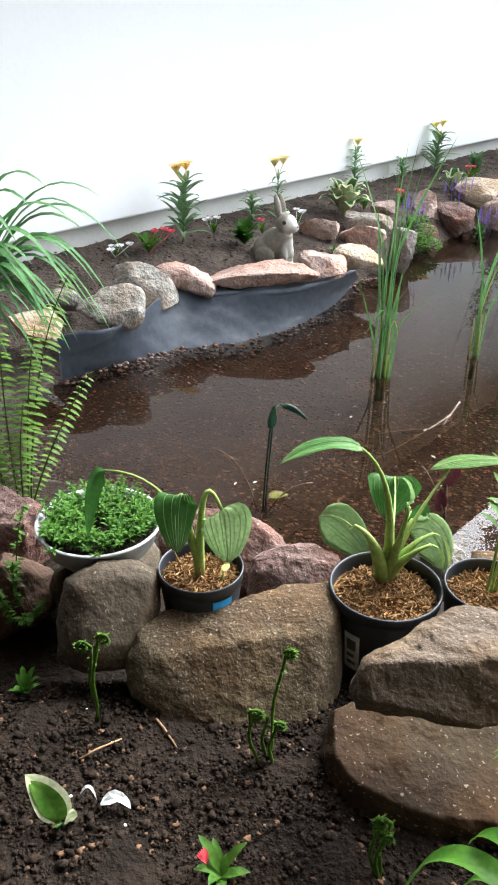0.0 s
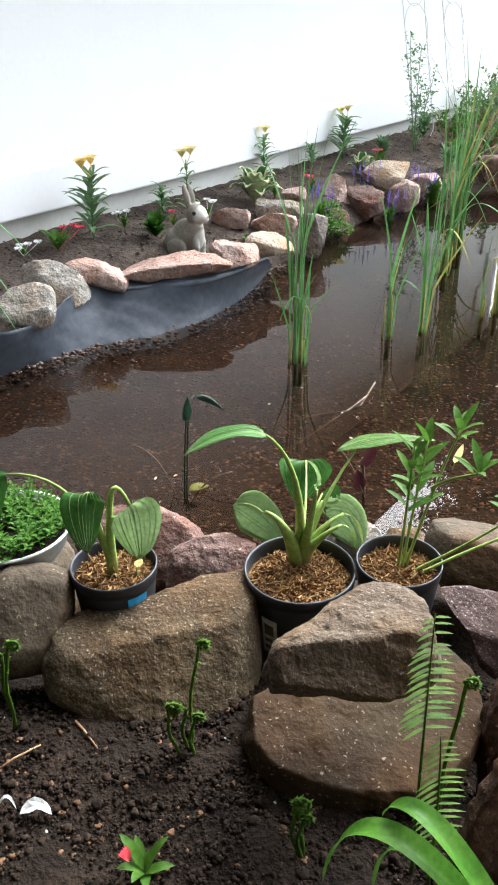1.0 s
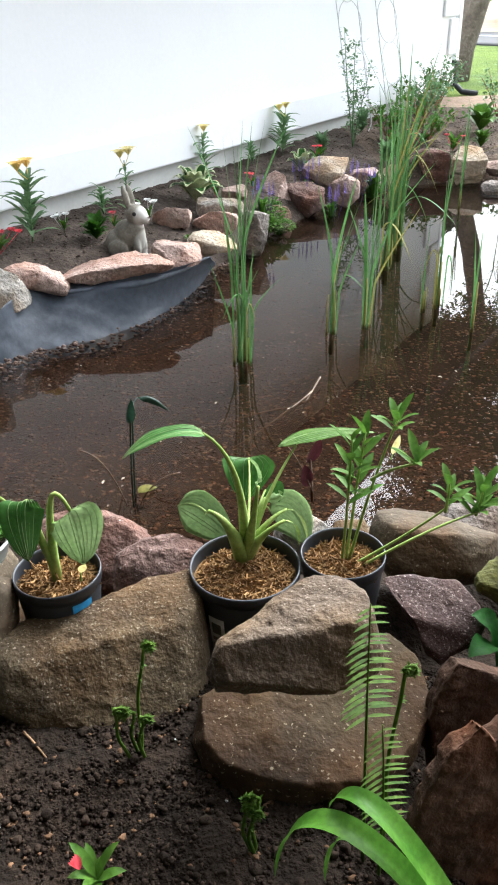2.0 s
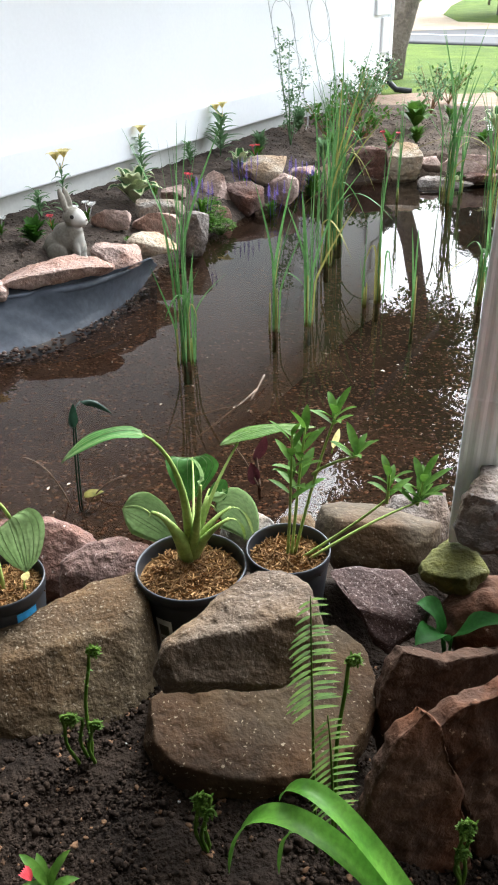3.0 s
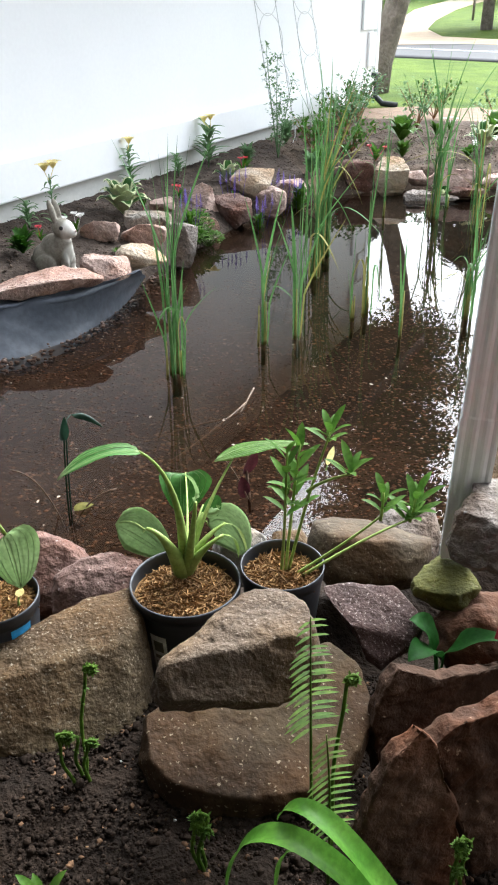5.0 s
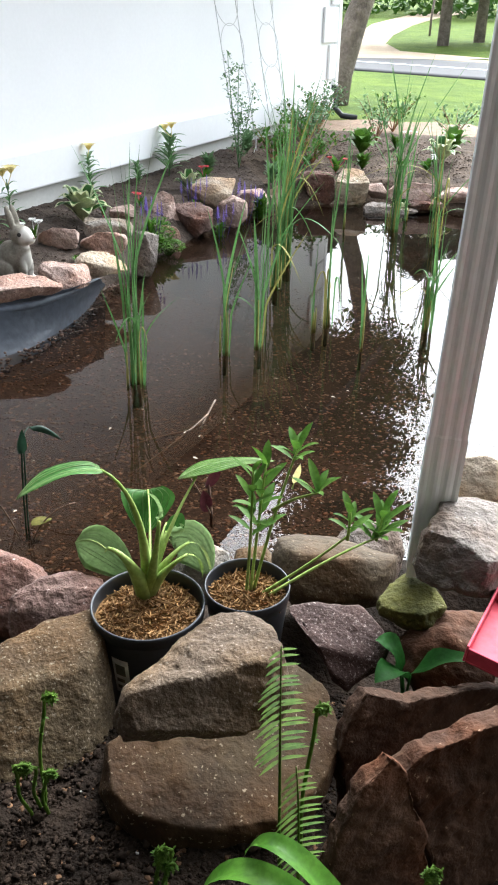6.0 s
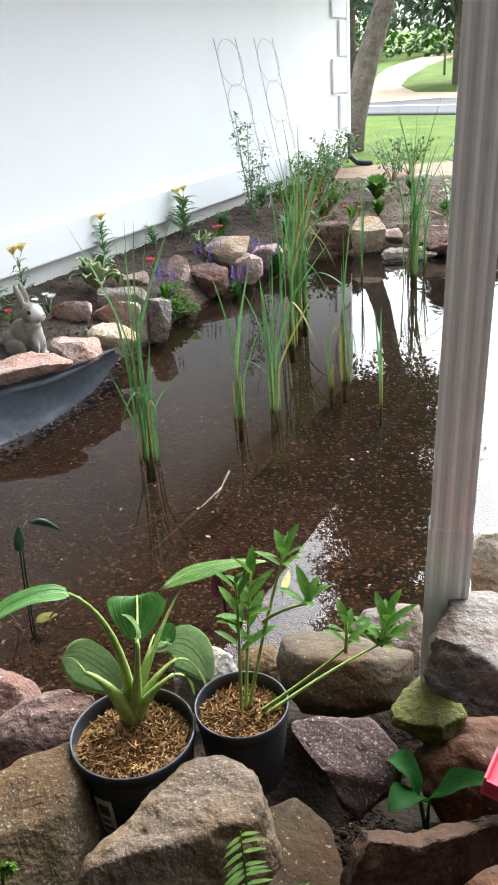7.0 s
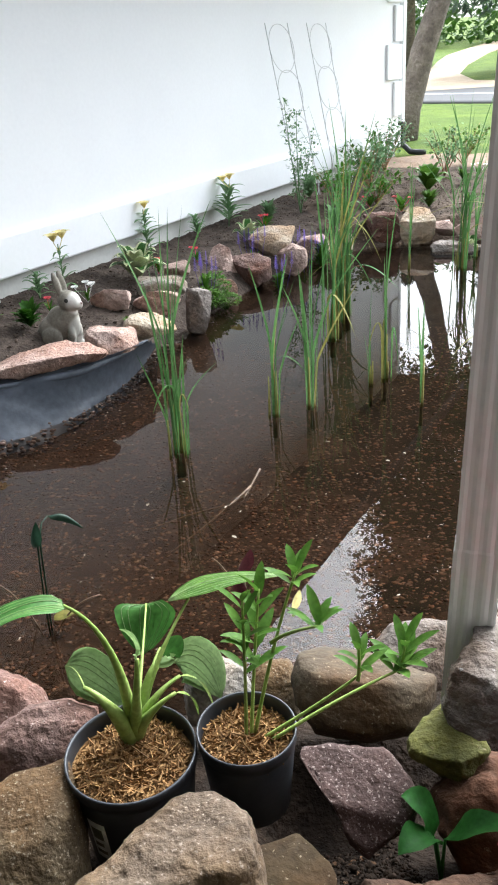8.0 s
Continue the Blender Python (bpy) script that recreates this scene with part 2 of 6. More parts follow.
def broad(t):
    return (max(0.0, t) / 0.3) ** 0.45 if t < 0.3 else max(0.0, 1 - ((t - 0.3) / 0.7) ** 2) ** 0.75


def heart(t):
    return min(1.0, 1.5 * (t + 0.015) ** 0.42 * max(0.0, 1 - t) ** 0.6)


# ---- the lie of the land ----
SHORE = [(-1.05, 2.85), (-0.72, 3.05), (-0.45, 3.36), (-0.16, 3.57), (0.13, 3.72), (0.46, 4.0), (0.64, 4.25), (0.83, 4.65),
         (1.04, 4.9), (1.36, 5.3), (1.72, 5.76), (2.1, 6.08), (2.6, 6.3), (3.1, 6.38), (3.55, 6.15), (3.9, 5.75), (3.8, 5.0),
         (4.2, 4.0), (4.2, 2.6), (3.2, 1.9), (1.9, 1.9), (1.3, 1.85), (0.95, 1.8), (0.55, 1.82), (0.2, 1.9), (-0.1, 2.05),
         (-0.4, 2.28), (-0.75, 2.4), (-1.1, 2.6)]
WALL_AT, WALL_TURN = Vector((4.48, 9.83)), radians(46.47)
WALL_WAY = Vector((math.cos(WALL_TURN), math.sin(WALL_TURN)))
WALL_OUT = Vector((math.sin(WALL_TURN), -math.cos(WALL_TURN)))


def shore_distance(x, y):
    """Metres from the water's edge, less than nothing in the pond; x and y are arrays."""
    pts = np.array(SHORE)
    a, b = pts, np.roll(pts, -1, 0)
    best = np.full(x.shape, 1e9)
    inside = np.zeros(x.shape, bool)
    for (ax, ay), (bx, by) in zip(a, b):
        dx, dy = bx - ax, by - ay
        t = np.clip(((x - ax) * dx + (y - ay) * dy) / (dx * dx + dy * dy), 0, 1)
        best = np.minimum(best, np.hypot(x - ax - t * dx, y - ay - t * dy))
        cross = ((ay > y) != (by > y)) & (x < dx * (y - ay) / (by - ay + 1e-12) + ax)
        inside ^= cross
    return np.where(inside, -best, best)


def step(a, b, v):
    t = np.clip((v - a) / (b - a), 0, 1)
    return t * t * (3 - 2 * t)


def land(x, y):
    """Height of the ground."""
    d = shore_distance(x, y)
    near = step(2.6, 1.6, y) * step(2.2, 1.2, x)
    bank = 0.16 + 0.1 * step(0.1, 1.2, d) + 0.0 * near
    bank = bank * (1 - near) + (0.2 + 0.092 * step(1.26, 1.04, y)) * near
    far = step(16, 70, np.hypot(x, y))
    bank = bank + 0.03 * np.maximum(0, 0.888 * x + 0.459 * y - 22) * (far > -1)
    level = step(0.42, 0.6, x) * near
    bank = bank - 0.12 * level * step(1.4, 1.25, y)
    gentle = step(4.7, 4.3, y) * step(1.0, 0.75, x) * step(2.4, 2.8, y)
    rise = step(-0.06, 0.22, d) * (1 - near) + step(-0.02, 0.55, d) * near
    rise = rise * (1 - gentle) + np.clip((d + 0.05) / 0.55, 0, 1) * gentle
    bed = -0.03 - 0.085 * step(0.0, 0.9, -d)
    return bed + (bank - bed) * rise


def ground_z(x, y):
    return float(land(np.array([float(x)]), np.array([float(y)]))[0])


# ---- the setting ----
def spread(core, step_in, ends, growth=1.25):
    """Coordinates that lie close together in the core and widen outwards to the ends."""
    vals = list(np.arange(core[0], core[1] + 1e-6, step_in))
    s, v = step_in, core[0]
    while v > ends[0]:
        s *= growth
        v -= s
        vals.insert(0, v)
    s, v = step_in, core[1]
    while v < ends[1]:
        s *= growth
        v += s
        vals.append(v)
    return np.array(vals)


def grid_mesh(name, xs, ys, zs, mats, choose=None):
    nx, ny = len(xs), len(ys)
    gx, gy = np.meshgrid(xs, ys)
    co = np.stack([gx, gy, zs], -1).reshape(-1, 3)
    idx = np.arange(nx * ny).reshape(ny, nx)
    quads = np.stack([idx[:-1, :-1], idx[:-1, 1:], idx[1:, 1:], idx[1:, :-1]], -1).reshape(-1, 4)
    me = bpy.data.meshes.new(name)
    me.from_pydata(co.tolist(), [], quads.tolist())
    for m in mats:
        me.materials.append(m)
    me.polygons.foreach_set("use_smooth", [True] * len(me.polygons))
    if choose is not None:
        c = co[quads].mean(1)
        me.polygons.foreach_set("material_index", choose(c[:, 0], c[:, 1]).astype(np.int32))
    return me


def bumps(gx, gy, size, height):
    flat = [noise.fractal(Vector((x / size, y / size, 3.7)), 1.0, 2.0, 4) for x, y in zip(gx.ravel(), gy.ravel())]
    return np.array(flat).reshape(gx.shape) * height


def build_ground():
    xs, ys = spread((-1.4, 4.6), 0.03, (-900, 900)), spread((0.3, 8.0), 0.03, (-300, 1500))
    gx, gy = np.meshgrid(xs, ys)
    zs = land(gx, gy)
    core = ((gx > -2) & (gx < 6) & (gy > 0) & (gy < 10)).astype(float)
    core = core * (0.12 + 0.88 * step(-0.06, 0.05, shore_distance(gx, gy)))
    zs = zs + core * bumps(gx, gy, 0.11, 0.011) + core * bumps(gx, gy, 0.035, 0.006)

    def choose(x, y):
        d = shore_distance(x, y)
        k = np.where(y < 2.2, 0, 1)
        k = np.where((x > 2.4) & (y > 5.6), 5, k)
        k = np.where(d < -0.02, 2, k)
        # right-hand bed gets the colour dimmed for depth
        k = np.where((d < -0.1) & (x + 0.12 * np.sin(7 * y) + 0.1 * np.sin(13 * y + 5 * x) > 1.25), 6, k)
        k = np.where((x - 4.2) * 0.52 + (y - 8.6) * 0.85 > 0, 3, k)
        k = np.where((x - 4.2) * 0.52 + (y - 8.6) * 0.85 > 1.1, 4, k)
        return k
    me = grid_mesh("ground", xs, ys, zs, [SOIL, BED, MUD, MULCH, LAWN, DIRT, DIM_BED], choose)
    tagged(new("ground", me), "dark garden soil with a pond basin and lawn beyond", "ground", kind="structure")


def build_water():
    bm = bmesh.new()
    vs = [bm.verts.new((x, y, 0)) for x, y in [(-1.5, 1.5), (4.6, 1.5), (4.6, 6.8), (-1.5, 6.8)]]
    bm.faces.new(vs)
    solid("water", bm, WATER, "still brown clear pond water", "water", kind="structure")


def build_liner():
    """Black rubber sheet from under the bank's stones down into the water, with folds."""
    top = [(-0.68, 3.08), (-0.49, 3.20), (-0.33, 3.53), (-0.22, 3.76), (-0.00, 3.84), (0.22, 3.83), (0.44, 3.90), (0.65, 4.03)]
    edge = [(-0.69, 3.14), (-0.52, 3.29), (-0.36, 3.41), (-0.19, 3.52), (0.08, 3.62), (0.33, 3.81), (0.57, 4.14), (0.77, 4.60)]
    low = [(e[0] + (e[0] - t[0]) * 0.3, e[1] + (e[1] - t[1]) * 0.3) for t, e in zip(top, edge)]

    def along(pts, t):
        f = t * (len(pts) - 1)
        i = min(int(f), len(pts) - 2)
        u = f - i
        p = [Vector(pts[max(0, min(len(pts) - 1, k))]) for k in (i - 1, i, i + 1, i + 2)]
        return 0.5 * (2 * p[1] + (p[2] - p[0]) * u + (2 * p[0] - 5 * p[1] + 4 * p[2] - p[3]) * u * u + (3 * p[1] - p[0] - 3 * p[2] + p[3]) * u ** 3)
    bm = bmesh.new()
    rows = []
    for i in range(121):
        t = i / 120
        a, b = along(top, t), along(low, t)
        row = []
        for k in range(25):
            u = k / 24
            p = a.lerp(b, u)
            z = 0.2 * (1 - u) ** 1.1 - 0.06 * u
            z += 0.03 * noise.noise(Vector((t * 7 + u * 3.5, u * 2.2, 0))) * (1 - u * 0.6) + 0.008 * noise.noise(Vector((t * 22 - u * 6, u * 4, 5)))
            z += 0.022 * math.exp(-((u - 0.28 - 0.05 * math.sin(9 * t)) / 0.07) ** 2) * step(0.35, 0.7, np.array(t))
            row.append(bm.verts.new((p.x, p.y, float(z) + 0.015)))
        rows.append(row)
    for a, b in zip(rows, rows[1:]):
        for k in range(24):
            bm.faces.new((a[k], b[k], b[k + 1], a[k + 1]))
    bmesh.ops.solidify(bm, geom=bm.faces[:], thickness=0.002)
    liner = thing("pond_liner", (0, 0, 0), "black rubber pond liner, folded, dusty, on the bank", "pond liner")
    part("sheet", bm, LINER, liner)
    # the surplus sheet rolled over near the narrow end
    bm = bmesh.new()
    path, thick = [], []
    for i in range(25):
        t = 0.5 + 0.49 * i / 24
        p = along(top, t).lerp(along(low, t), 0.2 + 0.05 * math.sin(9 * t))
        path.append(Vector((p.x, p.y, 0.172 + 0.01 * noise.noise(Vector((t * 9, 2, 0))))))
        thick.append(0.004 + 0.014 * math.sin(math.pi * i / 24) ** 0.6)
    add_tube(bm, path, thick, 12)
    part("rolled_fold", bm, LINER, liner, "rolled-over fold of the rubber sheet")


def wall_frame():
    """Metres along the wall to the near left, out of the wall, up; the origin is the far corner's foot."""
    return Matrix(((-WALL_WAY.x, WALL_OUT.x, 0, WALL_AT.x), (-WALL_WAY.y, WALL_OUT.y, 0, WALL_AT.y), (0, 0, 1, 0), (0, 0, 0, 1)))


def build_house():
    m = wall_frame()
    house = tagged(new("wall_north"), "white stuccoed house wall on a concrete footing", "wall", kind="structure")
    house.matrix_basis = m
    end = 0.14
    bm = bmesh.new()
    add_box(bm, end + 0.01, -0.25, -0.05, 13.0, -0.03, 0.37)
    part("footing", bm, CONCRETE, house, "light grey concrete footing", smooth=False)
    bm = bmesh.new()
    add_box(bm, end, -6.0, 0.37, 13.0, -0.004, 2.56)
    part("stucco", bm, SIDING, house, smooth=False)
    bm = bmesh.new()
    add_box(bm, end - 0.02, -0.004, 0.365, 13.0, 0.03, 0.60, 0.012)
    part("skirt_band", bm, SIDING, house, smooth=False)
    # corner blocks, long and short by turns
    for k, z in enumerate(np.arange(0.70, 2.3, 0.385)):
        bm = bmesh.new()
        add_box(bm, end - 0.02, -0.002, z + 0.012, end + (0.42 if k % 2 else 0.2), 0.03, z + 0.373, 0.01)
        part("corner_block", bm, SIDING, house, smooth=False)
    bm = bmesh.new()
    add_box(bm, -0.05, -6.2, 2.56, 13.2, 0.86, 2.585)
    part("soffit", bm, SOFFIT, house, "dark brown boarded underside of the eave", smooth=False)
    bm = bmesh.new()
    add_box(bm, -0.07, 0.86, 2.55, 13.2, 0.885, 2.69, 0.004)
    part("fascia", bm, SOFFIT, house, "dark brown fascia board", smooth=False)
    bm = bmesh.new()
    lower = [bm.verts.new((x, 0.93, 2.69)) for x in (-0.09, 13.2)]
    upper = [bm.verts.new((x, -6.2, 5.2)) for x in (13.2, -0.09)]
    bm.faces.new(lower + upper)
    bmesh.ops.solidify(bm, geom=bm.faces[:], thickness=0.04)
    part("roof", bm, SHINGLE, house, "dark grey shingled roof", smooth=False)
    pipe = tagged(new("corner_downspout"), "white downspout with a black foot at the house corner", "downspout")
    pipe.matrix_basis = m
    bm = bmesh.new()
    add_box(bm, 0.0, -0.06, 0.62, 0.1, 0.03, 2.555, 0.012)
    part("pipe", bm, WHITE, pipe, smooth=False)
    bm = bmesh.new()
    add_box(bm, -0.01, -0.07, 0.36, 0.11, 0.045, 0.64, 0.015)
    add_tube(bm, [Vector((0.05, 0.0, 0.4)), Vector((0.05, 0.12, 0.3)), Vector((0.0, 0.3, 0.28))], 0.034, 10)
    part("foot_piece", bm, POTBLACK, pipe, "black plastic drain foot", smooth=False)


def build_near_shade():
    """The unseen wall behind the camera and the porch roof that its downspout drains."""
    bm = bmesh.new()
    # added and sized to block sky light, so the near bank falls dark
    add_box(bm, -8.0, -1.2, -0.3, 9.0, -1.0, 5.2)
    solid("wall_south", bm, SHADE_BOARDS, "plain dark wall, unseen, added to block light", "wall", kind="structure")
    bm = bmesh.new()
    add_box(bm, -8.0, -0.998, 2.35, 0.82, 1.55, 2.5)
    solid("ceiling", bm, SHADE_BOARDS, "plain dark porch roof, unseen, added to shade the near bank", "ceiling", kind="structure")


ICO = {}


def unit_ball(n):
    if n not in ICO:
        bm = bmesh.new()
        bmesh.ops.create_icosphere(bm, subdivisions=n, radius=1.0)
        ICO[n] = (np.array([v.co[:] for v in bm.verts]), [tuple(v.index for v in f.verts) for f in bm.faces])
        bm.free()
    return ICO[n]


def rock_mesh(w, d, h, style, seed, fine, cuts=(), rugged=1.0):
    """A stone that fits a box w x d x h standing on z = 0."""
    rng = np.random.RandomState(seed)
    co, faces = unit_ball(fine)
    p = co.copy()
    power = {"round": 0.85, "block": 0.6, "angular": 0.55, "flat": 0.55, "tall": 0.7, "slab": 0.4}[style]
    p = np.sign(p) * np.abs(p) ** power
    count, low, high = {"round": (5, 0.86, 1.0), "block": (6, 0.9, 1.12), "angular": (11, 0.5, 0.86), "flat": (11, 0.56, 0.95), "tall": (10, 0.5, 0.85),
                        "slab": (5, 0.9, 1.1)}[style]
    for _ in range(count):
        n = rng.normal(size=3)
        n /= np.linalg.norm(n)
        off = rng.uniform(low, high)
        over = np.maximum(0, p @ n - off)
        p = p - over[:, None] * n * 0.94
    for *n, off in cuts:
        n = np.array(n, float) / np.linalg.norm(n)
        over = np.maximum(0, p @ n - off)
        p = p - over[:, None] * n * 0.96
    p -= (p.max(0) + p.min(0)) / 2
    p /= p.max(0)
    size = np.array([w, d, h]) / 2
    p = p * size
    amp = {"round": 0.035, "block": 0.04, "angular": 0.042, "flat": 0.045, "tall": 0.042, "slab": 0.03}[style] * float(np.cbrt(w * d * h))
    amp *= rugged
    s = 2.2 / float(np.cbrt(w * d * h))
    nor = p / np.linalg.norm(p / size, axis=1)[:, None] / size
    nor /= np.linalg.norm(nor, axis=1)[:, None]
    off = Vector(rng.uniform(-50, 50, 3))
    axis = Vector((rng.normal() * 0.35, rng.normal() * 0.35, 1)).normalized()
    smooth_stone = style in ("round", "block")
    rough = 0.6 if smooth_stone else 1.0
    for i in range(len(p)):
        q = Vector(p[i])
        v = noise.fractal(q * s + off, 1.0, 2.0, 3) + rough * (0.42 * noise.fractal(q * s * 4.5 + off, 0.75, 2.1, 4))
        if not smooth_stone:
            lay = (q.dot(axis) * s * 1.6 + 0.35 * noise.noise(q * s * 1.3 + off)) % 1.0
            v += 0.45 * min(lay * 1.4, (1 - lay) * 5.0, 1.0)
            v += 0.35 * (noise.turbulence(q * s * 2.0 + off, 3, False) - 0.5)
        p[i] += nor[i] * amp * v
    p[:, 2] += h / 2
    me = bpy.data.meshes.new("rock")
    me.from_pydata(p.tolist(), [], faces)
    me.polygons.foreach_set("use_smooth", [True] * len(me.polygons))
    return me


def rock(x, y, z, w, d, h, turn, mat, style, label, seed, fine=4, tilt=(0, 0), cuts=(), name="rock", group="", rugged=1.0):
    me = rock_mesh(w, d, h, style, seed, fine, cuts, rugged)
    me.materials.append(mat)
    ob = tagged(new(name, me), label, "rock", group)
    ob.matrix_basis = pose(x, y, z, tilt[0], tilt[1], turn)
    return ob


BANK = "stones round the pond"
FAR_ROCKS = [
    # x, y, z, width, depth, height, turn, stone, shape
    (0.17, 3.91, 0.19, 0.53, 0.26, 0.10, -3, PINK, "flat"),
    (-0.19, 3.84, 0.17, 0.27, 0.22, 0.15, 3, PINK, "angular"),
    (-0.37, 3.69, 0.16, 0.30, 0.22, 0.18, 6, GREY, "angular"),
    (-0.50, 3.38, 0.17, 0.28, 0.20, 0.17, 8, GREY, "angular"),
    (-0.79, 3.22, 0.15, 0.21, 0.18, 0.13, 13, TAN, "angular"),
    (-0.73, 3.55, 0.18, 0.17, 0.14, 0.10, 10, GREY, "angular"),
    (0.49, 4.08, 0.18, 0.24, 0.20, 0.12, -7, PINK, "angular"),
    (0.71, 4.30, 0.15, 0.25, 0.19, 0.13, -9, TAN, "flat"),
    (0.81, 4.83, 0.12, 0.26, 0.18, 0.15, -10, PINK, "angular"),
    (0.88, 5.06, 0.18, 0.28, 0.18, 0.11, -8, GREY, "flat"),
    (1.02, 5.36, 0.21, 0.16, 0.12, 0.09, -12, PINK, "angular"),
    (0.56, 4.86, 0.18, 0.24, 0.10, 0.12, -30, PINK, "flat"),
    (1.38, 5.67, 0.005, 0.19, 0.16, 0.28, -12, PINK, "tall"),
    (1.34, 5.44, 0.01, 0.15, 0.12, 0.12, -12, PINK, "angular"),
    (1.56, 5.64, -0.03, 0.28, 0.22, 0.24, -14, ROSE, "angular"),
    (1.83, 6.04, 0.12, 0.32, 0.24, 0.19, -16, TAN, "angular"),
    (1.92, 5.82, 0.02, 0.20, 0.18, 0.20, -17, PINK, "angular"),
    (1.04, 4.76, 0.0, 0.15, 0.12, 0.25, -11, SLATE, "tall"),
    (2.85, 6.43, 0.02, 0.29, 0.22, 0.24, -23, ROSE, "angular"),
    (3.11, 6.32, 0.00, 0.27, 0.22, 0.27, -25, TAN, "angular"),
    (3.30, 6.25, 0.06, 0.20, 0.15, 0.12, -27, PINK, "angular"),
    (3.53, 6.08, 0.06, 0.40, 0.20, 0.15, -29, PINK, "flat"),
    (3.56, 5.96, 0.00, 0.33, 0.20, 0.10, -30, ROSE, "flat"),
    (3.90, 5.93, 0.06, 0.32, 0.20, 0.11, -30, PINK, "flat"),
    (3.30, 5.98, -0.02, 0.40, 0.20, 0.09, -28, SLATE, "flat"),
    (3.69, 4.79, -0.03, 0.41, 0.27, 0.28, -37, GREY, "angular"),
    (4.00, 5.39, 0.07, 0.26, 0.20, 0.16, -36, GREY, "angular"),
    (2.18, 6.18, 0.02, 0.26, 0.18, 0.17, -18, PINK, "angular"),
    (2.45, 6.36, 0.02, 0.24, 0.17, 0.16, -20, TAN, "angular"),
]
GREYBROWN = material("grey_brown_stone", (0.03742, 0.02681, 0.0145), (0.1048, 0.07518, 0.0406), 7, 0.85, 0.9, 110, (0.2, 0.165, 0.12), 0.61, dist=0.012, tint=(1.0, 0.8, 0.6), spec=0.25, detail=8)
ROSETAN = material("rose_tan_stone", (0.04223, 0.0294, 0.0198), (0.1193, 0.08732, 0.06019), 7, 0.85, 0.9, 110, (0.2, 0.16, 0.125), 0.61, dist=0.012, tint=(1.0, 0.86, 0.62), spec=0.25, detail=8)
MOSS = material("mossy_stone", (0.05362, 0.05502, 0.00472), (0.1119, 0.1064, 0.0142), 18, 0.95, 0.9, 80, (0.2, 0.15, 0.1), 0.66, dist=0.012)
STONE_WORDS = {"grey_stone": "grey", "tan_stone": "tan", "pink_stone": "pinkish", "brown_stone": "brown", "ochre_stone_shaded": "ochre", "rose_stone": "rose", "dark_grey_stone": "dark grey", "plum_stone": "plum-grey", "rust_slab": "rust-brown"}
SHAPE_WORDS = {"angular": "rough angular", "flat": "flat weathered", "tall": "upright rough", "round": "smooth rounded", "slab": "broken flat"}


def words(mat, style, where):
    return f"{SHAPE_WORDS[style]} {STONE_WORDS[mat.name]} stone {where}"


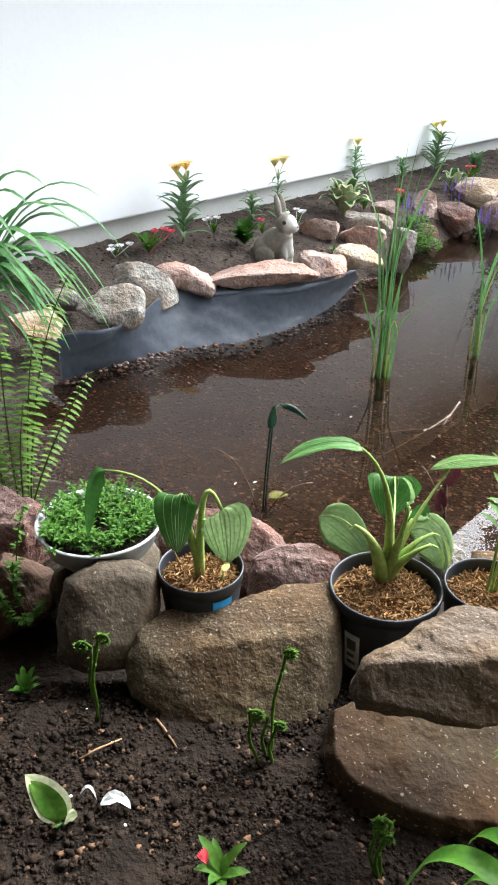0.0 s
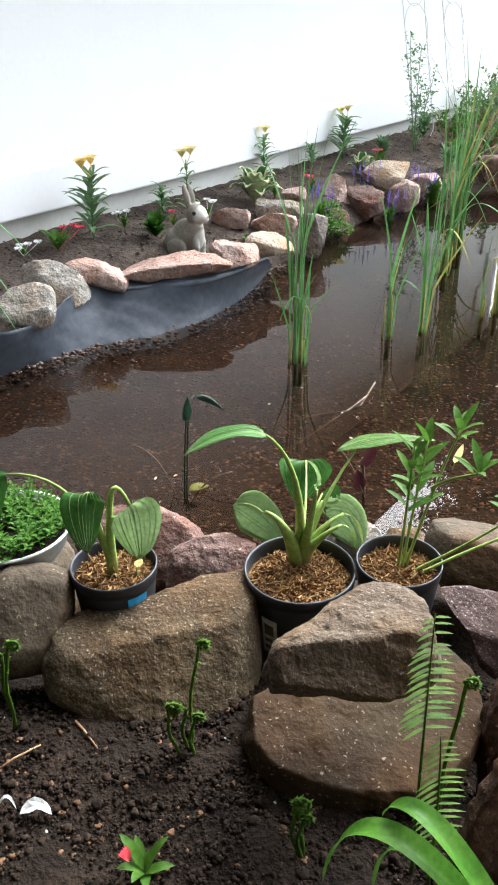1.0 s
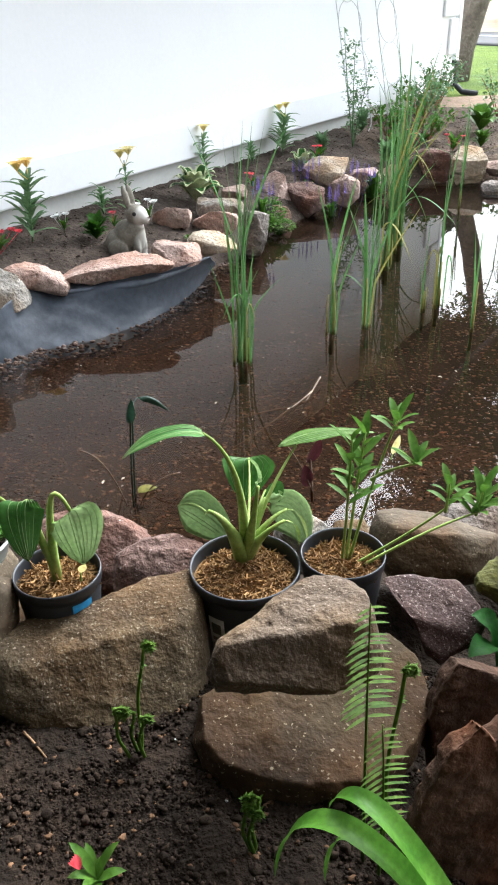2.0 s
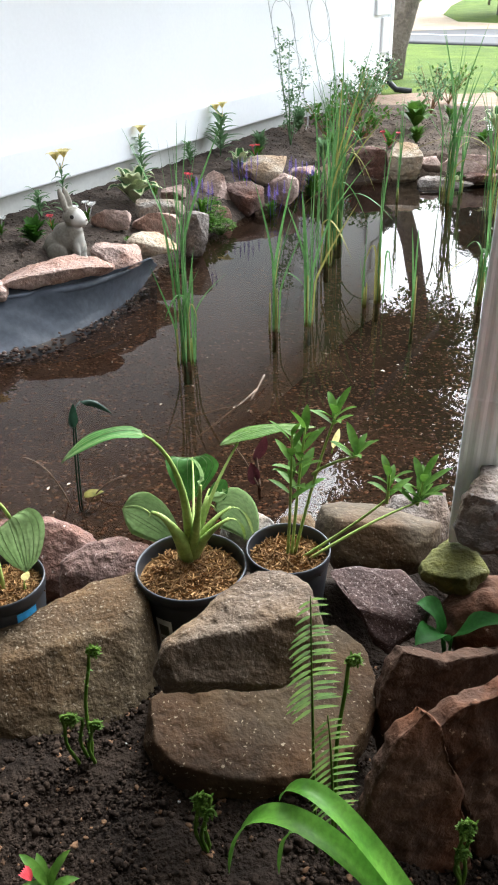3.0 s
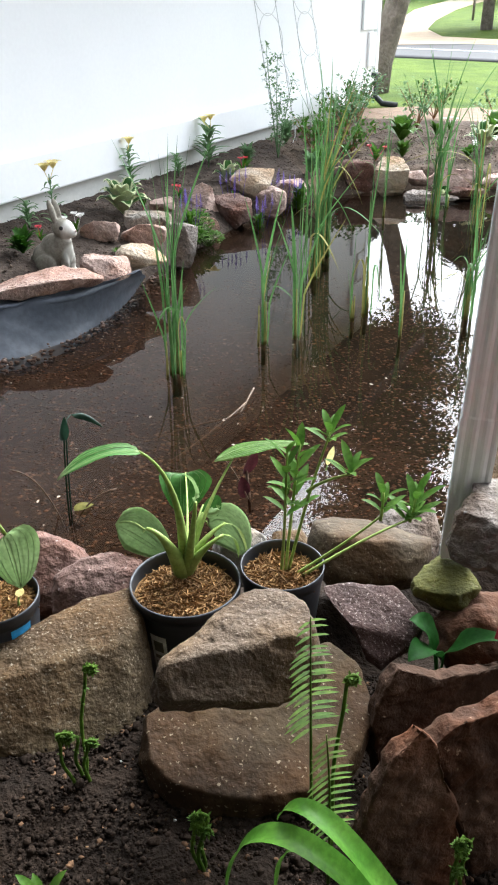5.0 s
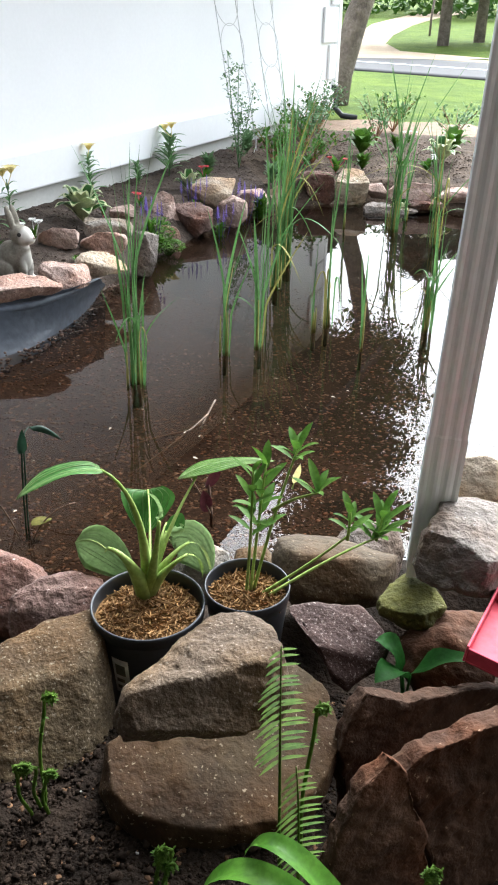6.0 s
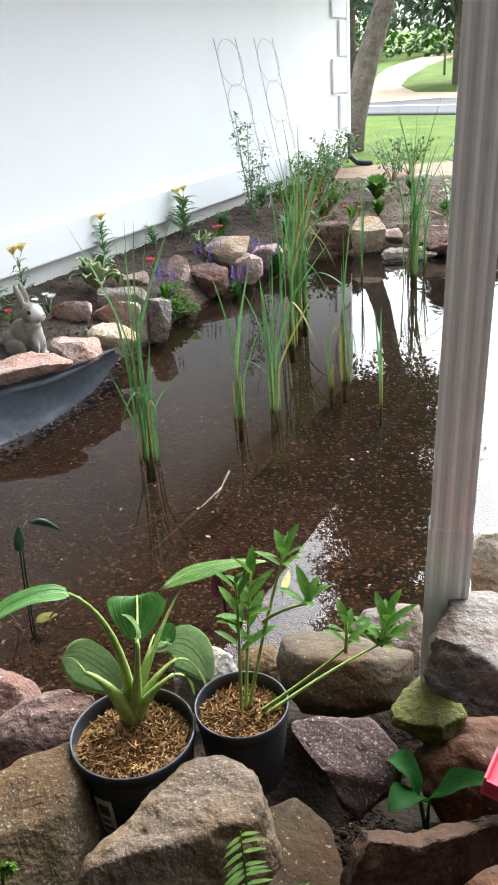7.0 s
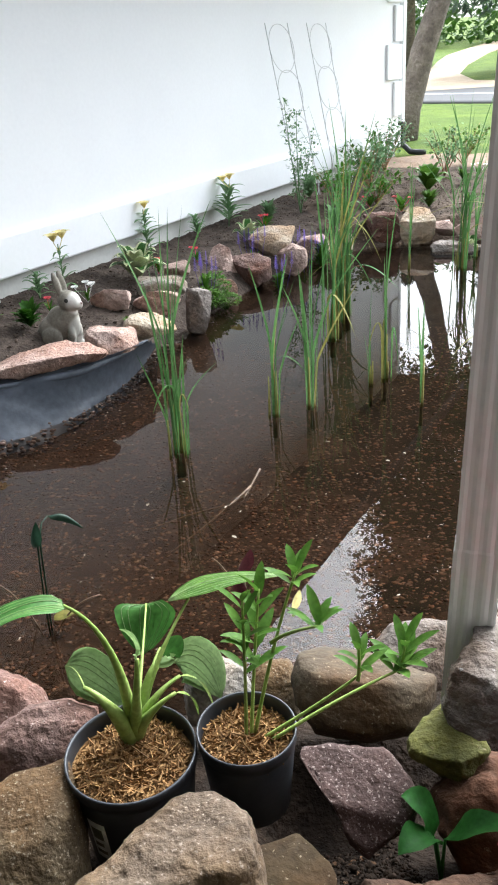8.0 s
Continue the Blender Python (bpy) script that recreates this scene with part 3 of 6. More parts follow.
def build_rocks():
    for i, (x, y, z, w, d, h, turn, mat, style) in enumerate(FAR_ROCKS):
        rock(x, y, z - 0.02, w * 1.06, d * 1.1, h * 1.1, turn, mat, style, words(mat, style, "on the pond's far bank"), 100 + i, 5, group=BANK)
    shaped_rock([(-0.202, 0.012), (-0.180, 0.074), (-0.090, 0.112), (0.017, 0.119), (0.115, 0.153), (0.186, 0.155), (0.204, 0.100), (0.203, -0.025), (0.190, -0.114), (0.120, -0.148), (0.017, -0.143), (-0.117, -0.113), (-0.189, -0.059)], (0.012, 1.140, 0.320), -43.7, -0.6, 0.20, GREYBROWN, "large smooth grey-brown boulder beside dark soil", 1, 6, "worn", name="boulder", sides=[(-0.1, -0.6, 0.8, 0.62), (0.1, -1, -0.1, 0.75)])
    shaped_rock([(-0.097, 0.002), (-0.080, 0.085), (-0.010, 0.115), (0.055, 0.102), (0.107, 0.072), (0.098, -0.002), (0.072, -0.052), (0.035, -0.105), (-0.055, -0.103), (-0.100, -0.066)], (-0.226, 1.220, 0.371), -39.9, 10.5, 0.18, BROWN, "smooth brown boulder under a planted bowl", 2, 5, "worn", name="boulder")
    shaped_rock([(-0.205, -0.040), (-0.183, 0.033), (-0.105, 0.081), (0.052, 0.141), (0.141, 0.166), (0.188, 0.123), (0.205, 0.031), (0.181, -0.050), (0.123, -0.129), (-0.025, -0.154), (-0.108, -0.134), (-0.176, -0.088)], (0.353, 0.930, 0.318), -48.1, -15.3, 0.24, OCHRE_SHADED, "large rounded tan-brown boulder under a flat rock", 3, 6, "worn", name="boulder", sides=[(0, -0.75, 0.65, 0.32)])
    shaped_rock([(-0.132, -0.044), (-0.114, -0.007), (-0.054, 0.039), (0.006, 0.088), (0.062, 0.094), (0.100, 0.068), (0.120, 0.014), (0.131, -0.044), (0.122, -0.072), (0.063, -0.090), (-0.029, -0.080), (-0.121, -0.088)], (0.321, 0.890, 0.554), -42.5, -14.1, 0.17, ROSETAN, "wedge-shaped layered pinkish-tan rock lying on a boulder", 4, 6, "hewn", name="boulder", sides=[(-0.2, -0.6, 0.77, 0.42), (0.1, -0.95, -0.3, 0.6)])
    shaped_rock([(-0.109, 0.061), (-0.047, 0.080), (0.035, 0.084), (0.098, 0.019), (0.088, -0.025), (0.022, -0.081), (-0.008, -0.066), (-0.037, -0.016)], (0.654, 1.120, 0.328), -40.5, -26.3, 0.12, PLUM, "angular plum-grey speckled rock on the near bank of the pond", 5, 5, "hewn", sides=[(0.1, -0.75, 0.65, 0.45)])
    shaped_rock([(-0.145, 0.026), (-0.131, 0.076), (-0.086, 0.094), (-0.007, 0.092), (0.082, 0.057), (0.141, 0.043), (0.137, -0.005), (0.102, -0.069), (0.005, -0.094), (-0.094, -0.078), (-0.137, -0.027)], (0.764, 1.380, 0.291), -42.7, -21.0, 0.20, BROWN, "smooth rounded tan rock behind a flower pot", 9, 5, "worn", sides=[(0.1, -0.45, 0.9, 0.6)])
    shaped_rock([(-0.104, 0.030), (-0.065, 0.081), (0.003, 0.097), (0.077, 0.099), (0.099, 0.020), (0.076, -0.087), (-0.058, -0.087)], (1.002, 1.660, 0.088), -40.3, -25.4, 0.20, SLATE, "pale grey rock at the water's edge", 10, 5, "worn")
    shaped_rock([(-0.072, 0.017), (-0.050, 0.066), (0.011, 0.071), (0.061, 0.042), (0.072, -0.022), (0.031, -0.073), (-0.073, -0.061)], (0.495, 1.520, 0.245), -42.3, -7.8, 0.14, GREY, "pale grey rock at the water's edge", 11, 5, "hewn")
    shaped_rock([(-0.057, 0.006), (-0.039, 0.063), (0.032, 0.065), (0.059, 0.023), (0.046, -0.068), (-0.048, -0.063)], (0.616, 1.520, 0.220), -42.4, -12.9, 0.12, GREYBROWN, "small pale rock at the water's edge", 21, 5, "worn")
    shaped_rock([(-0.071, -0.008), (-0.042, 0.034), (-0.009, 0.078), (0.036, 0.051), (0.071, -0.002), (0.053, -0.071), (0.005, -0.056), (-0.060, -0.033)], (0.830, 1.160, 0.359), -44.4, -28.6, 0.14, MOSS, "moss-covered rock beside the downspout", 12, 5, "hewn", sides=[(-0.1, -0.6, 0.75, 0.2)])
    shaped_rock([(-0.092, -0.058), (-0.084, -0.029), (-0.070, 0.017), (-0.049, 0.085), (-0.025, 0.108), (0.018, 0.118), (0.070, 0.106), (0.093, -0.013), (0.056, -0.103), (0.016, -0.102), (-0.009, -0.090), (-0.028, -0.099), (-0.073, -0.081)], (0.876, 1.080, 0.561), -39.7, -32.8, 0.20, SLATE, "large rough grey rock beside the downspout", 13, 6, "hewn", sides=[(0.1, -0.5, 0.85, 0.1), (-0.4, -0.8, -0.4, 0.6)])
    shaped_rock([(-0.101, 0.017), (-0.073, 0.060), (-0.021, 0.098), (0.068, 0.116), (0.091, 0.042), (0.091, -0.075), (-0.027, -0.104), (-0.079, -0.048)], (0.865, 1.060, 0.285), -49.0, -33.1, 0.18, SLAB, "dark rust-brown rock under a grey rock", 22, 5, "hewn")
    shaped_rock([(-0.110, 0.044), (-0.090, 0.101), (-0.043, 0.115), (0.027, 0.102), (0.087, 0.048), (0.112, -0.100), (-0.078, -0.135)], (1.248, 1.500, 0.324), -31.7, -37.9, 0.22, TAN, "rough tan rock at the water's edge", 14, 5, "hewn")
    shaped_rock([(-0.158, 0.048), (-0.131, 0.103), (-0.063, 0.116), (0.047, 0.108), (0.143, 0.046), (0.159, -0.008), (0.141, -0.102), (-0.090, -0.113), (-0.151, -0.033)], (-0.008, 1.600, 0.230), -36.4, 0.3, 0.18, ROSE, "rough pink rock behind flower pots", 15, 5, "hewn")
    shaped_rock([(-0.109, -0.025), (-0.101, 0.049), (-0.034, 0.084), (0.041, 0.095), (0.094, 0.067), (0.109, 0.000), (0.098, -0.085), (-0.086, -0.097)], (0.151, 1.420, 0.285), -38.2, -6.1, 0.14, ROSE, "striped pink-red rock behind flower pots", 16, 5, "hewn")
    slab([(0.534, 0.371), (0.544, 0.413), (0.577, 0.478), (0.650, 0.439), (0.772, 0.430), (0.869, 0.404), (0.986, -0.023), (0.704, -0.086), (0.580, -0.033)], 0.81, 0.04, -5, SLAB, "broken rust-brown slab leaning among rocks", 6)
    slab([(0.554, 0.468), (0.594, 0.501), (0.647, 0.507), (0.701, 0.519), (0.748, 0.517), (0.903, -0.128), (0.699, -0.119), (0.635, 0.228), (0.588, 0.391)], 0.655, 0.045, -5, SLAB, "large dark rust-brown slab standing on edge", 7)
    slab([(0.438, 0.333), (0.453, 0.408), (0.485, 0.485), (0.530, 0.529), (0.557, 0.495), (0.598, 0.354), (0.655, 0.044), (0.460, 0.106)], 0.66, 0.035, -4, SLAB, "thin reddish slab leaning against rocks", 8)
    rock(-0.53, 1.62, 0.1, 0.24, 0.22, 0.31, 0, ROSE, "angular", "rough pinkish rock beside a planted bowl", 17, 5)
    rock(-0.46, 1.4, 0.14, 0.2, 0.16, 0.26, 0, SLAB, "angular", "dark shaded rock beside a planted bowl", 18, 5)
    rock(-0.26, 1.42, 0.14, 0.22, 0.22, 0.28, 0, BROWN, "flat", "flat rock under a planted bowl", 19, 4)
    rock(-0.05, 1.27, 0.12, 0.15, 0.13, 0.175, 0, BROWN, "flat", "flat rock under a flower pot", 20, 4)


def shaped_rock(outline, at, tilt, turn, deep, mat, label, seed, fine, kind, name="rock", sides=()):
    """A stone with a broad face of the given outline, leaning back, and as thick as told."""
    rng = np.random.RandomState(seed)
    co, faces = unit_ball(fine)
    d = np.array(outline)
    ang = np.arctan2(co[:, 2], co[:, 0])
    ray = np.stack([np.cos(ang), np.sin(ang)], 1)
    reach = np.zeros(len(co))
    for a, b in zip(d, np.roll(d, -1, 0)):
        e = b - a
        den = ray[:, 0] * e[1] - ray[:, 1] * e[0]
        den = np.where(np.abs(den) < 1e-9, 1e-9, den)
        far = (a[0] * e[1] - a[1] * e[0]) / den
        u = (a[0] * ray[:, 1] - a[1] * ray[:, 0]) / den
        reach = np.where((far > 0) & (u >= -1e-6) & (u <= 1 + 1e-6), np.maximum(reach, far), reach)
    rho = np.hypot(co[:, 0], co[:, 2])
    worn = kind == "worn"
    flat = rho ** (0.8 if worn else 0.62)
    p = np.stack([ray[:, 0] * reach * flat, np.sign(co[:, 1]) * np.abs(co[:, 1]) ** (0.85 if worn else 0.7) * deep / 2, ray[:, 1] * reach * flat], 1)
    half = np.array([np.abs(d[:, 0]).max(), deep / 2, np.abs(d[:, 1]).max()])
    q = p / half
    for _ in range(4 if worn else 9):
        n = rng.normal(size=3) * (0.7, 1.0, 0.8)
        n[1] = -abs(n[1]) if rng.uniform() < 0.75 else n[1]
        n /= np.linalg.norm(n)
        over = np.maximum(0, q @ n - rng.uniform(0.66, 0.84) * (1.12 if worn else 1.0))
        q = q - over[:, None] * n * 0.92 * np.array([0.25, 1, 0.25])
    for *n, off in sides:
        n = np.array(n) / np.linalg.norm(n)
        for _ in range(3):
            q = q - np.maximum(0, q @ n - off)[:, None] * n * 0.92 * np.array([0.2, 1, 0.2])
    p = q * half
    size = float(np.cbrt(np.prod(half * 2)))
    s = 2.2 / size
    nor = q / np.maximum(1e-6, np.linalg.norm(q, axis=1))[:, None] / half
    nor /= np.linalg.norm(nor, axis=1)[:, None]
    off = Vector(rng.uniform(-50, 50, 3))
    axis = Vector((rng.normal() * 0.25, rng.normal() * 0.25, 1)).normalized()
    amp = size * (0.022 if worn else 0.03)
    for i in range(len(p)):
        v = Vector(p[i])
        h = 0.8 * noise.fractal(v * s * 1.3 + off, 1.0, 2.0, 3) + 0.5 * noise.fractal(v * s * 5 + off, 0.8, 2.1, 4)
        if not worn:
            lay = (v.dot(axis) * s * 1.5 + 0.4 * noise.noise(v * s * 1.2 + off)) % 1.0
            h += 0.7 * min(lay * 1.3, (1 - lay) * 6.0, 1.0) + 0.3 * (noise.turbulence(v * s * 2.4 + off, 3, False) - 0.5)
        p[i] += nor[i] * amp * h
    me = bpy.data.meshes.new("rock")
    me.from_pydata(p.tolist(), [], faces)
    me.polygons.foreach_set("use_smooth", [True] * len(me.polygons))
    me.materials.append(mat)
    ob = tagged(new(name, me), label, "rock")
    ob.matrix_basis = pose(*at, tilt, 0, turn)


def slab(outline, y, thick, lean, mat, label, seed):
    """A broken plate of stone: an outline in x and z, given thickness, roughened."""
    bm = bmesh.new()
    cx, cz = sum(p[0] for p in outline) / len(outline), min(p[1] for p in outline)
    f = bm.faces.new([bm.verts.new((px - cx, 0, pz - cz)) for px, pz in outline])
    ex = bmesh.ops.extrude_face_region(bm, geom=[f])
    for v in ex["geom"]:
        if isinstance(v, bmesh.types.BMVert):
            v.co.y += thick
            v.co.z -= 0.012
    bmesh.ops.recalc_face_normals(bm, faces=bm.faces[:])
    bmesh.ops.bevel(bm, geom=bm.edges[:], offset=0.003, segments=1, affect="EDGES", profile=0.5)
    bmesh.ops.triangulate(bm, faces=bm.faces[:])
    for _ in range(5):
        long = [e for e in bm.edges if e.calc_length() > 0.012]
        if not long:
            break
        bmesh.ops.subdivide_edges(bm, edges=long, cuts=1, use_grid_fill=True)
        bmesh.ops.triangulate(bm, faces=[f for f in bm.faces if len(f.verts) > 3])
    bm.normal_update()
    off = Vector((seed * 3.1, 1, 7))
    for v in bm.verts:
        n = noise.fractal(v.co * 14 + off, 0.9, 2.0, 4)
        v.co += v.normal * (0.007 * n + 0.004 * (noise.turbulence(v.co * 45 + off, 3, False) - 0.5))
    ob = solid("rock", bm, mat, label, "rock", "", smooth=True)
    ob.matrix_basis = pose(cx, y, cz, lean, 0, 0)


def build_downspout():
    sp = thing("downspout", (0.862, 1.203, 0.0), "white corrugated aluminium downspout standing among rocks", "downspout", turn=-30)
    bm = bmesh.new()
    ring = []
    sp.matrix_basis = pose(0.868, 1.203, 0.0) @ Matrix.Shear("XY", 4, (0.045, 0.0)) @ pose(0, 0, 0, 0, 0, -30)
    w, d, n = 0.07, 0.047, 6
    for sx, sy, ex, ey in ((-1, -1, 1, -1), (1, -1, 1, 1), (1, 1, -1, 1), (-1, 1, -1, -1)):
        for k in range(n * 2):
            u = k / (n * 2)
            x, y = (sx + (ex - sx) * u) * w / 2, (sy + (ey - sy) * u) * d / 2
            inset = 0.0022 if (k % 4 in (2, 3) and 1 < k < n * 2 - 1) else 0.0
            ring.append((x - (inset if ex == sx else 0) * sx, y - (inset if ey == sy else 0) * sy))
    rows = []
    for z in (0.4, 0.6, 1.0, 1.6, 2.2, 2.4):
        rows.append([bm.verts.new((x, y, z)) for x, y in ring])
    for a, b in zip(rows, rows[1:]):
        for k in range(len(ring)):
            bm.faces.new((a[k], a[(k + 1) % len(ring)], b[(k + 1) % len(ring)], b[k]))
    part("pipe", bm, WHITE, sp, smooth=False)
    bm = bmesh.new()
    rows = [[bm.verts.new((x * s, y * s, z)) for x, y in ring] for s, z in ((1.0, 0.725), (1.06, 0.72), (1.06, 0.42), (1.0, 0.395))]
    for a, b in zip(rows, rows[1:]):
        for k in range(len(ring)):
            bm.faces.new((a[k], a[(k + 1) % len(ring)], b[(k + 1) % len(ring)], b[k]))
    part("lower_sleeve", bm, WHITE, sp, smooth=False)


build_ground()
build_water()
build_liner()
build_house()
build_near_shade()
build_rocks()
build_downspout()


# ---- plant and pot materials ----
def leafy(name, low, high, scale=30, rough=0.5, through_light=0.3, **k):
    return material(name, low, high, scale, rough, 0.25, 120, through_light=through_light, dist=0.003, spec=0.14, **k)


HOSTA = leafy("hosta_green", (0.02738, 0.08822, 0.01472), (0.05476, 0.143, 0.03012), 18, 0.42)
PALELEAF = leafy("pale_leaf_back", (0.1995, 0.3232, 0.1129), (0.3093, 0.4371, 0.1896), 14, 0.5)
VEIN = leafy("pale_vein", (0.1823, 0.2795, 0.1033), (0.2552, 0.3403, 0.158), 14, 0.5)
DAYLILY = leafy("daylily_green", (0.045, 0.135, 0.04), (0.1, 0.22, 0.07), 14, 0.45)
SPROUT = leafy("sprout_green", (0.04, 0.096, 0.0096), (0.104, 0.176, 0.024), 40, 0.6)
STALK = leafy("pale_stalk", (0.2049, 0.3161, 0.06396), (0.3415, 0.4272, 0.1366), 14, 0.45, 0.15)
LILYGREEN = leafy("lily_green", (0.04114, 0.1085, 0.01197), (0.0935, 0.187, 0.02693), 25, 0.5)
HERB = leafy("herb_green", (0.0352, 0.104, 0.0096), (0.088, 0.2, 0.024), 25, 0.6, vary=0.1)
FERN = leafy("fern_green", (0.0153, 0.0595, 0.00425), (0.0425, 0.1148, 0.0119), 20, 0.65, 0.35)
REED = leafy("reed_green", (0.05878, 0.1478, 0.04066), (0.1282, 0.2482, 0.08712), 8, 0.5, vary=0.3)
REEDYELLOW = leafy("reed_straw", (0.217, 0.211, 0.0496), (0.31, 0.285, 0.0992), 12, 0.55)
STRAP = leafy("strap_green", (0.0465, 0.1395, 0.01395), (0.093, 0.2137, 0.0279), 14, 0.38)
DULL = leafy("dull_green", (0.11, 0.21, 0.09), (0.2, 0.32, 0.16), 20, 0.6)
CREAM = leafy("cream_edge", (0.5, 0.56, 0.3), (0.68, 0.7, 0.46), 20, 0.5)
DOCK = leafy("dock_green", (0.0186, 0.093, 0.0124), (0.0434, 0.161, 0.031), 18, 0.5)
LOTUS = leafy("dark_leaf", (0.009, 0.0225, 0.0135), (0.0225, 0.054, 0.0315), 20, 0.35)
YELLOW = leafy("yellow_petal", (0.85, 0.7, 0.26), (0.92, 0.83, 0.42), 20, 0.5)
ORANGE = leafy("orange_petal", (0.85, 0.55, 0.16), (0.9, 0.7, 0.28), 20, 0.5)
RED = leafy("red_petal", (0.6, 0.05, 0.07), (0.75, 0.12, 0.14), 20, 0.5)
PETAL = leafy("white_petal", (0.8, 0.8, 0.78), (0.88, 0.88, 0.86), 20, 0.5)
PURPLE = leafy("purple_petal", (0.128, 0.08, 0.36), (0.224, 0.16, 0.48), 20, 0.5)
STATUE = material("painted_concrete", (0.15, 0.136, 0.107), (0.25, 0.228, 0.185), 14, 0.85, 0.4, 90, dist=0.004)


def paint_patches(m, patches):
    """Paints round patches of colour on a statue: place, radius, colour."""
    nt = m.node_tree
    b = nt.nodes["Principled BSDF"]
    src = b.inputs["Base Color"].links[0].from_socket
    co = nt.nodes.new("ShaderNodeTexCoord")
    for place, radius, colour in patches:
        d = nt.nodes.new("ShaderNodeVectorMath")
        d.operation = "DISTANCE"
        nt.links.new(co.outputs["Object"], d.inputs[0])
        d.inputs[1].default_value = place
        r = nt.nodes.new("ShaderNodeMapRange")
        r.inputs["From Min"].default_value, r.inputs["From Max"].default_value = radius * 0.85, radius * 1.1
        r.inputs["To Min"].default_value, r.inputs["To Max"].default_value = 1.0, 0.0
        nt.links.new(d.outputs["Value"], r.inputs["Value"])
        mix = nt.nodes.new("ShaderNodeMix")
        mix.data_type = "RGBA"
        nt.links.new(r.outputs[0], mix.inputs["Factor"])
        nt.links.new(src, mix.inputs[6])
        mix.inputs[7].default_value = (*colour, 1)
        src = mix.outputs[2]
    nt.links.new(src, b.inputs["Base Color"])


paint_patches(STATUE, [((0.09, 0, 0.215), 0.052, (0.52, 0.5, 0.46)), ((0.085, 0, 0.1), 0.05, (0.4, 0.385, 0.34)), ((0.09, 0, 0.01), 0.05, (0.5, 0.48, 0.44)),
                       ((0.07, 0.047, 0.236), 0.011, (0.02, 0.018, 0.016)), ((0.07, -0.047, 0.236), 0.011, (0.02, 0.018, 0.016)), ((0.122, 0, 0.217), 0.007, (0.2, 0.13, 0.12))])
DARKPAINT = material("dark_paint", (0.02, 0.02, 0.02), (0.04, 0.035, 0.03), 14, 0.4, 0.1)
ENAMEL = material("white_enamel", (0.372, 0.378, 0.36), (0.456, 0.462, 0.444), 8, 0.35, 0.1, 60)
TAGWHITE = material("white_label", (0.6, 0.62, 0.6), (0.74, 0.75, 0.73), 30, 0.5, 0.05)
TAGBLUE = material("blue_label", (0.02, 0.22, 0.48), (0.04, 0.3, 0.6), 30, 0.5, 0.05)
TAGDARK = material("label_print", (0.10, 0.11, 0.09), (0.2, 0.2, 0.16), 30, 0.5, 0.0)
PLASTICRED = material("red_plastic", (0.42, 0.045, 0.075), (0.55, 0.085, 0.12), 8, 0.6, 0.05, 60, spec=0.2)
WIRE = material("grey_wire", (0.468, 0.468, 0.468), (0.65, 0.65, 0.65), 10, 0.55, 0.1, 60, metal=0.3)
TWIG = material("dry_twig", (0.22, 0.12, 0.06), (0.42, 0.25, 0.13), 40, 0.85, 0.3, 120)
SODDEN = material("sodden_wood", (0.05, 0.03, 0.018), (0.15, 0.09, 0.05), 40, 0.7, 0.3, 120)
OLIVE = leafy("yellowing_leaf", (0.06, 0.065, 0.012), (0.15, 0.13, 0.03), 40, 0.5)
MAROON = leafy("maroon_leaf", (0.03, 0.008, 0.01), (0.07, 0.02, 0.022), 20, 0.4)
BARK = material("bark", (0.11, 0.085, 0.07), (0.27, 0.22, 0.19), 7, 0.95, 1.0, 30, dist=0.05)
CROWN = leafy("tree_leaf", (0.0225, 0.0675, 0.009), (0.0675, 0.135, 0.0225), 3, 0.6)
NEEDLE = leafy("spruce_green", (0.0375, 0.0675, 0.045), (0.0975, 0.135, 0.09), 2, 0.7)
PAPER = material("white_paper", (0.7, 0.7, 0.68), (0.82, 0.82, 0.8), 30, 0.8, 0.2)


# ---- plants ----
def V(*a):
    return Vector(a)


def stalk_leaf(plant, base, mid, joint, bow, tip, width, mat, stalk=0.004, side=None, shape=oval, fold=0.25, stalk_mat=None, across=3, curl=0.1, name="leaf", pleat=0.0, flare=1.2):
    """One leaf with its stalk, both parts of the plant; places are in the world."""
    o = plant.matrix_basis.translation
    b, m, j = V(*base) - o, V(*mid) - o, V(*joint) - o
    bm = bmesh.new()
    pts = [bend(b, m, j, k / 10) for k in range(11)]
    add_tube(bm, pts, [stalk * (0.62 + flare * (1 - k / 10) ** 1.8) for k in range(11)], 8)
    part("stalk", bm, stalk_mat or STALK, plant)
    bm = bmesh.new()
    add_leaf(bm, j, V(*bow) - o, V(*tip) - o, width, shape, 12, fold, side, curl, across, 0.06, pleat)
    blade = part(name, bm, mat, plant)
    if across > 4:
        # raised veins that run from stalk to tip
        bm = bmesh.new()
        p0, p1, p2 = j, V(*bow) - o, V(*tip) - o
        for u in (-0.78, -0.56, -0.36, -0.17, 0.0, 0.17, 0.36, 0.56, 0.78):
            path = []
            for k in range(13):
                t = 0.01 + 0.97 * k / 12
                p = bend(p0, p1, p2, t)
                way = (bend(p0, p1, p2, min(1, t + 0.02)) - bend(p0, p1, p2, max(0, t - 0.02))).normalized()
                s = V(*side)
                s = (s - way * s.dot(way)).normalized()
                w = width * shape(t) * 0.5 + 1e-4
                path.append(p + s * (w * u) + s.cross(way) * (w * (fold * abs(u) - curl * u * u + 0.06 * math.sin(9 * t + 2 * u) * abs(u) + pleat * 0.5)))
            add_tube(bm, path, 0.001 if u == 0 else 0.0006, 5)
        part("venation", bm, VEIN, blade, "paler raised veins")


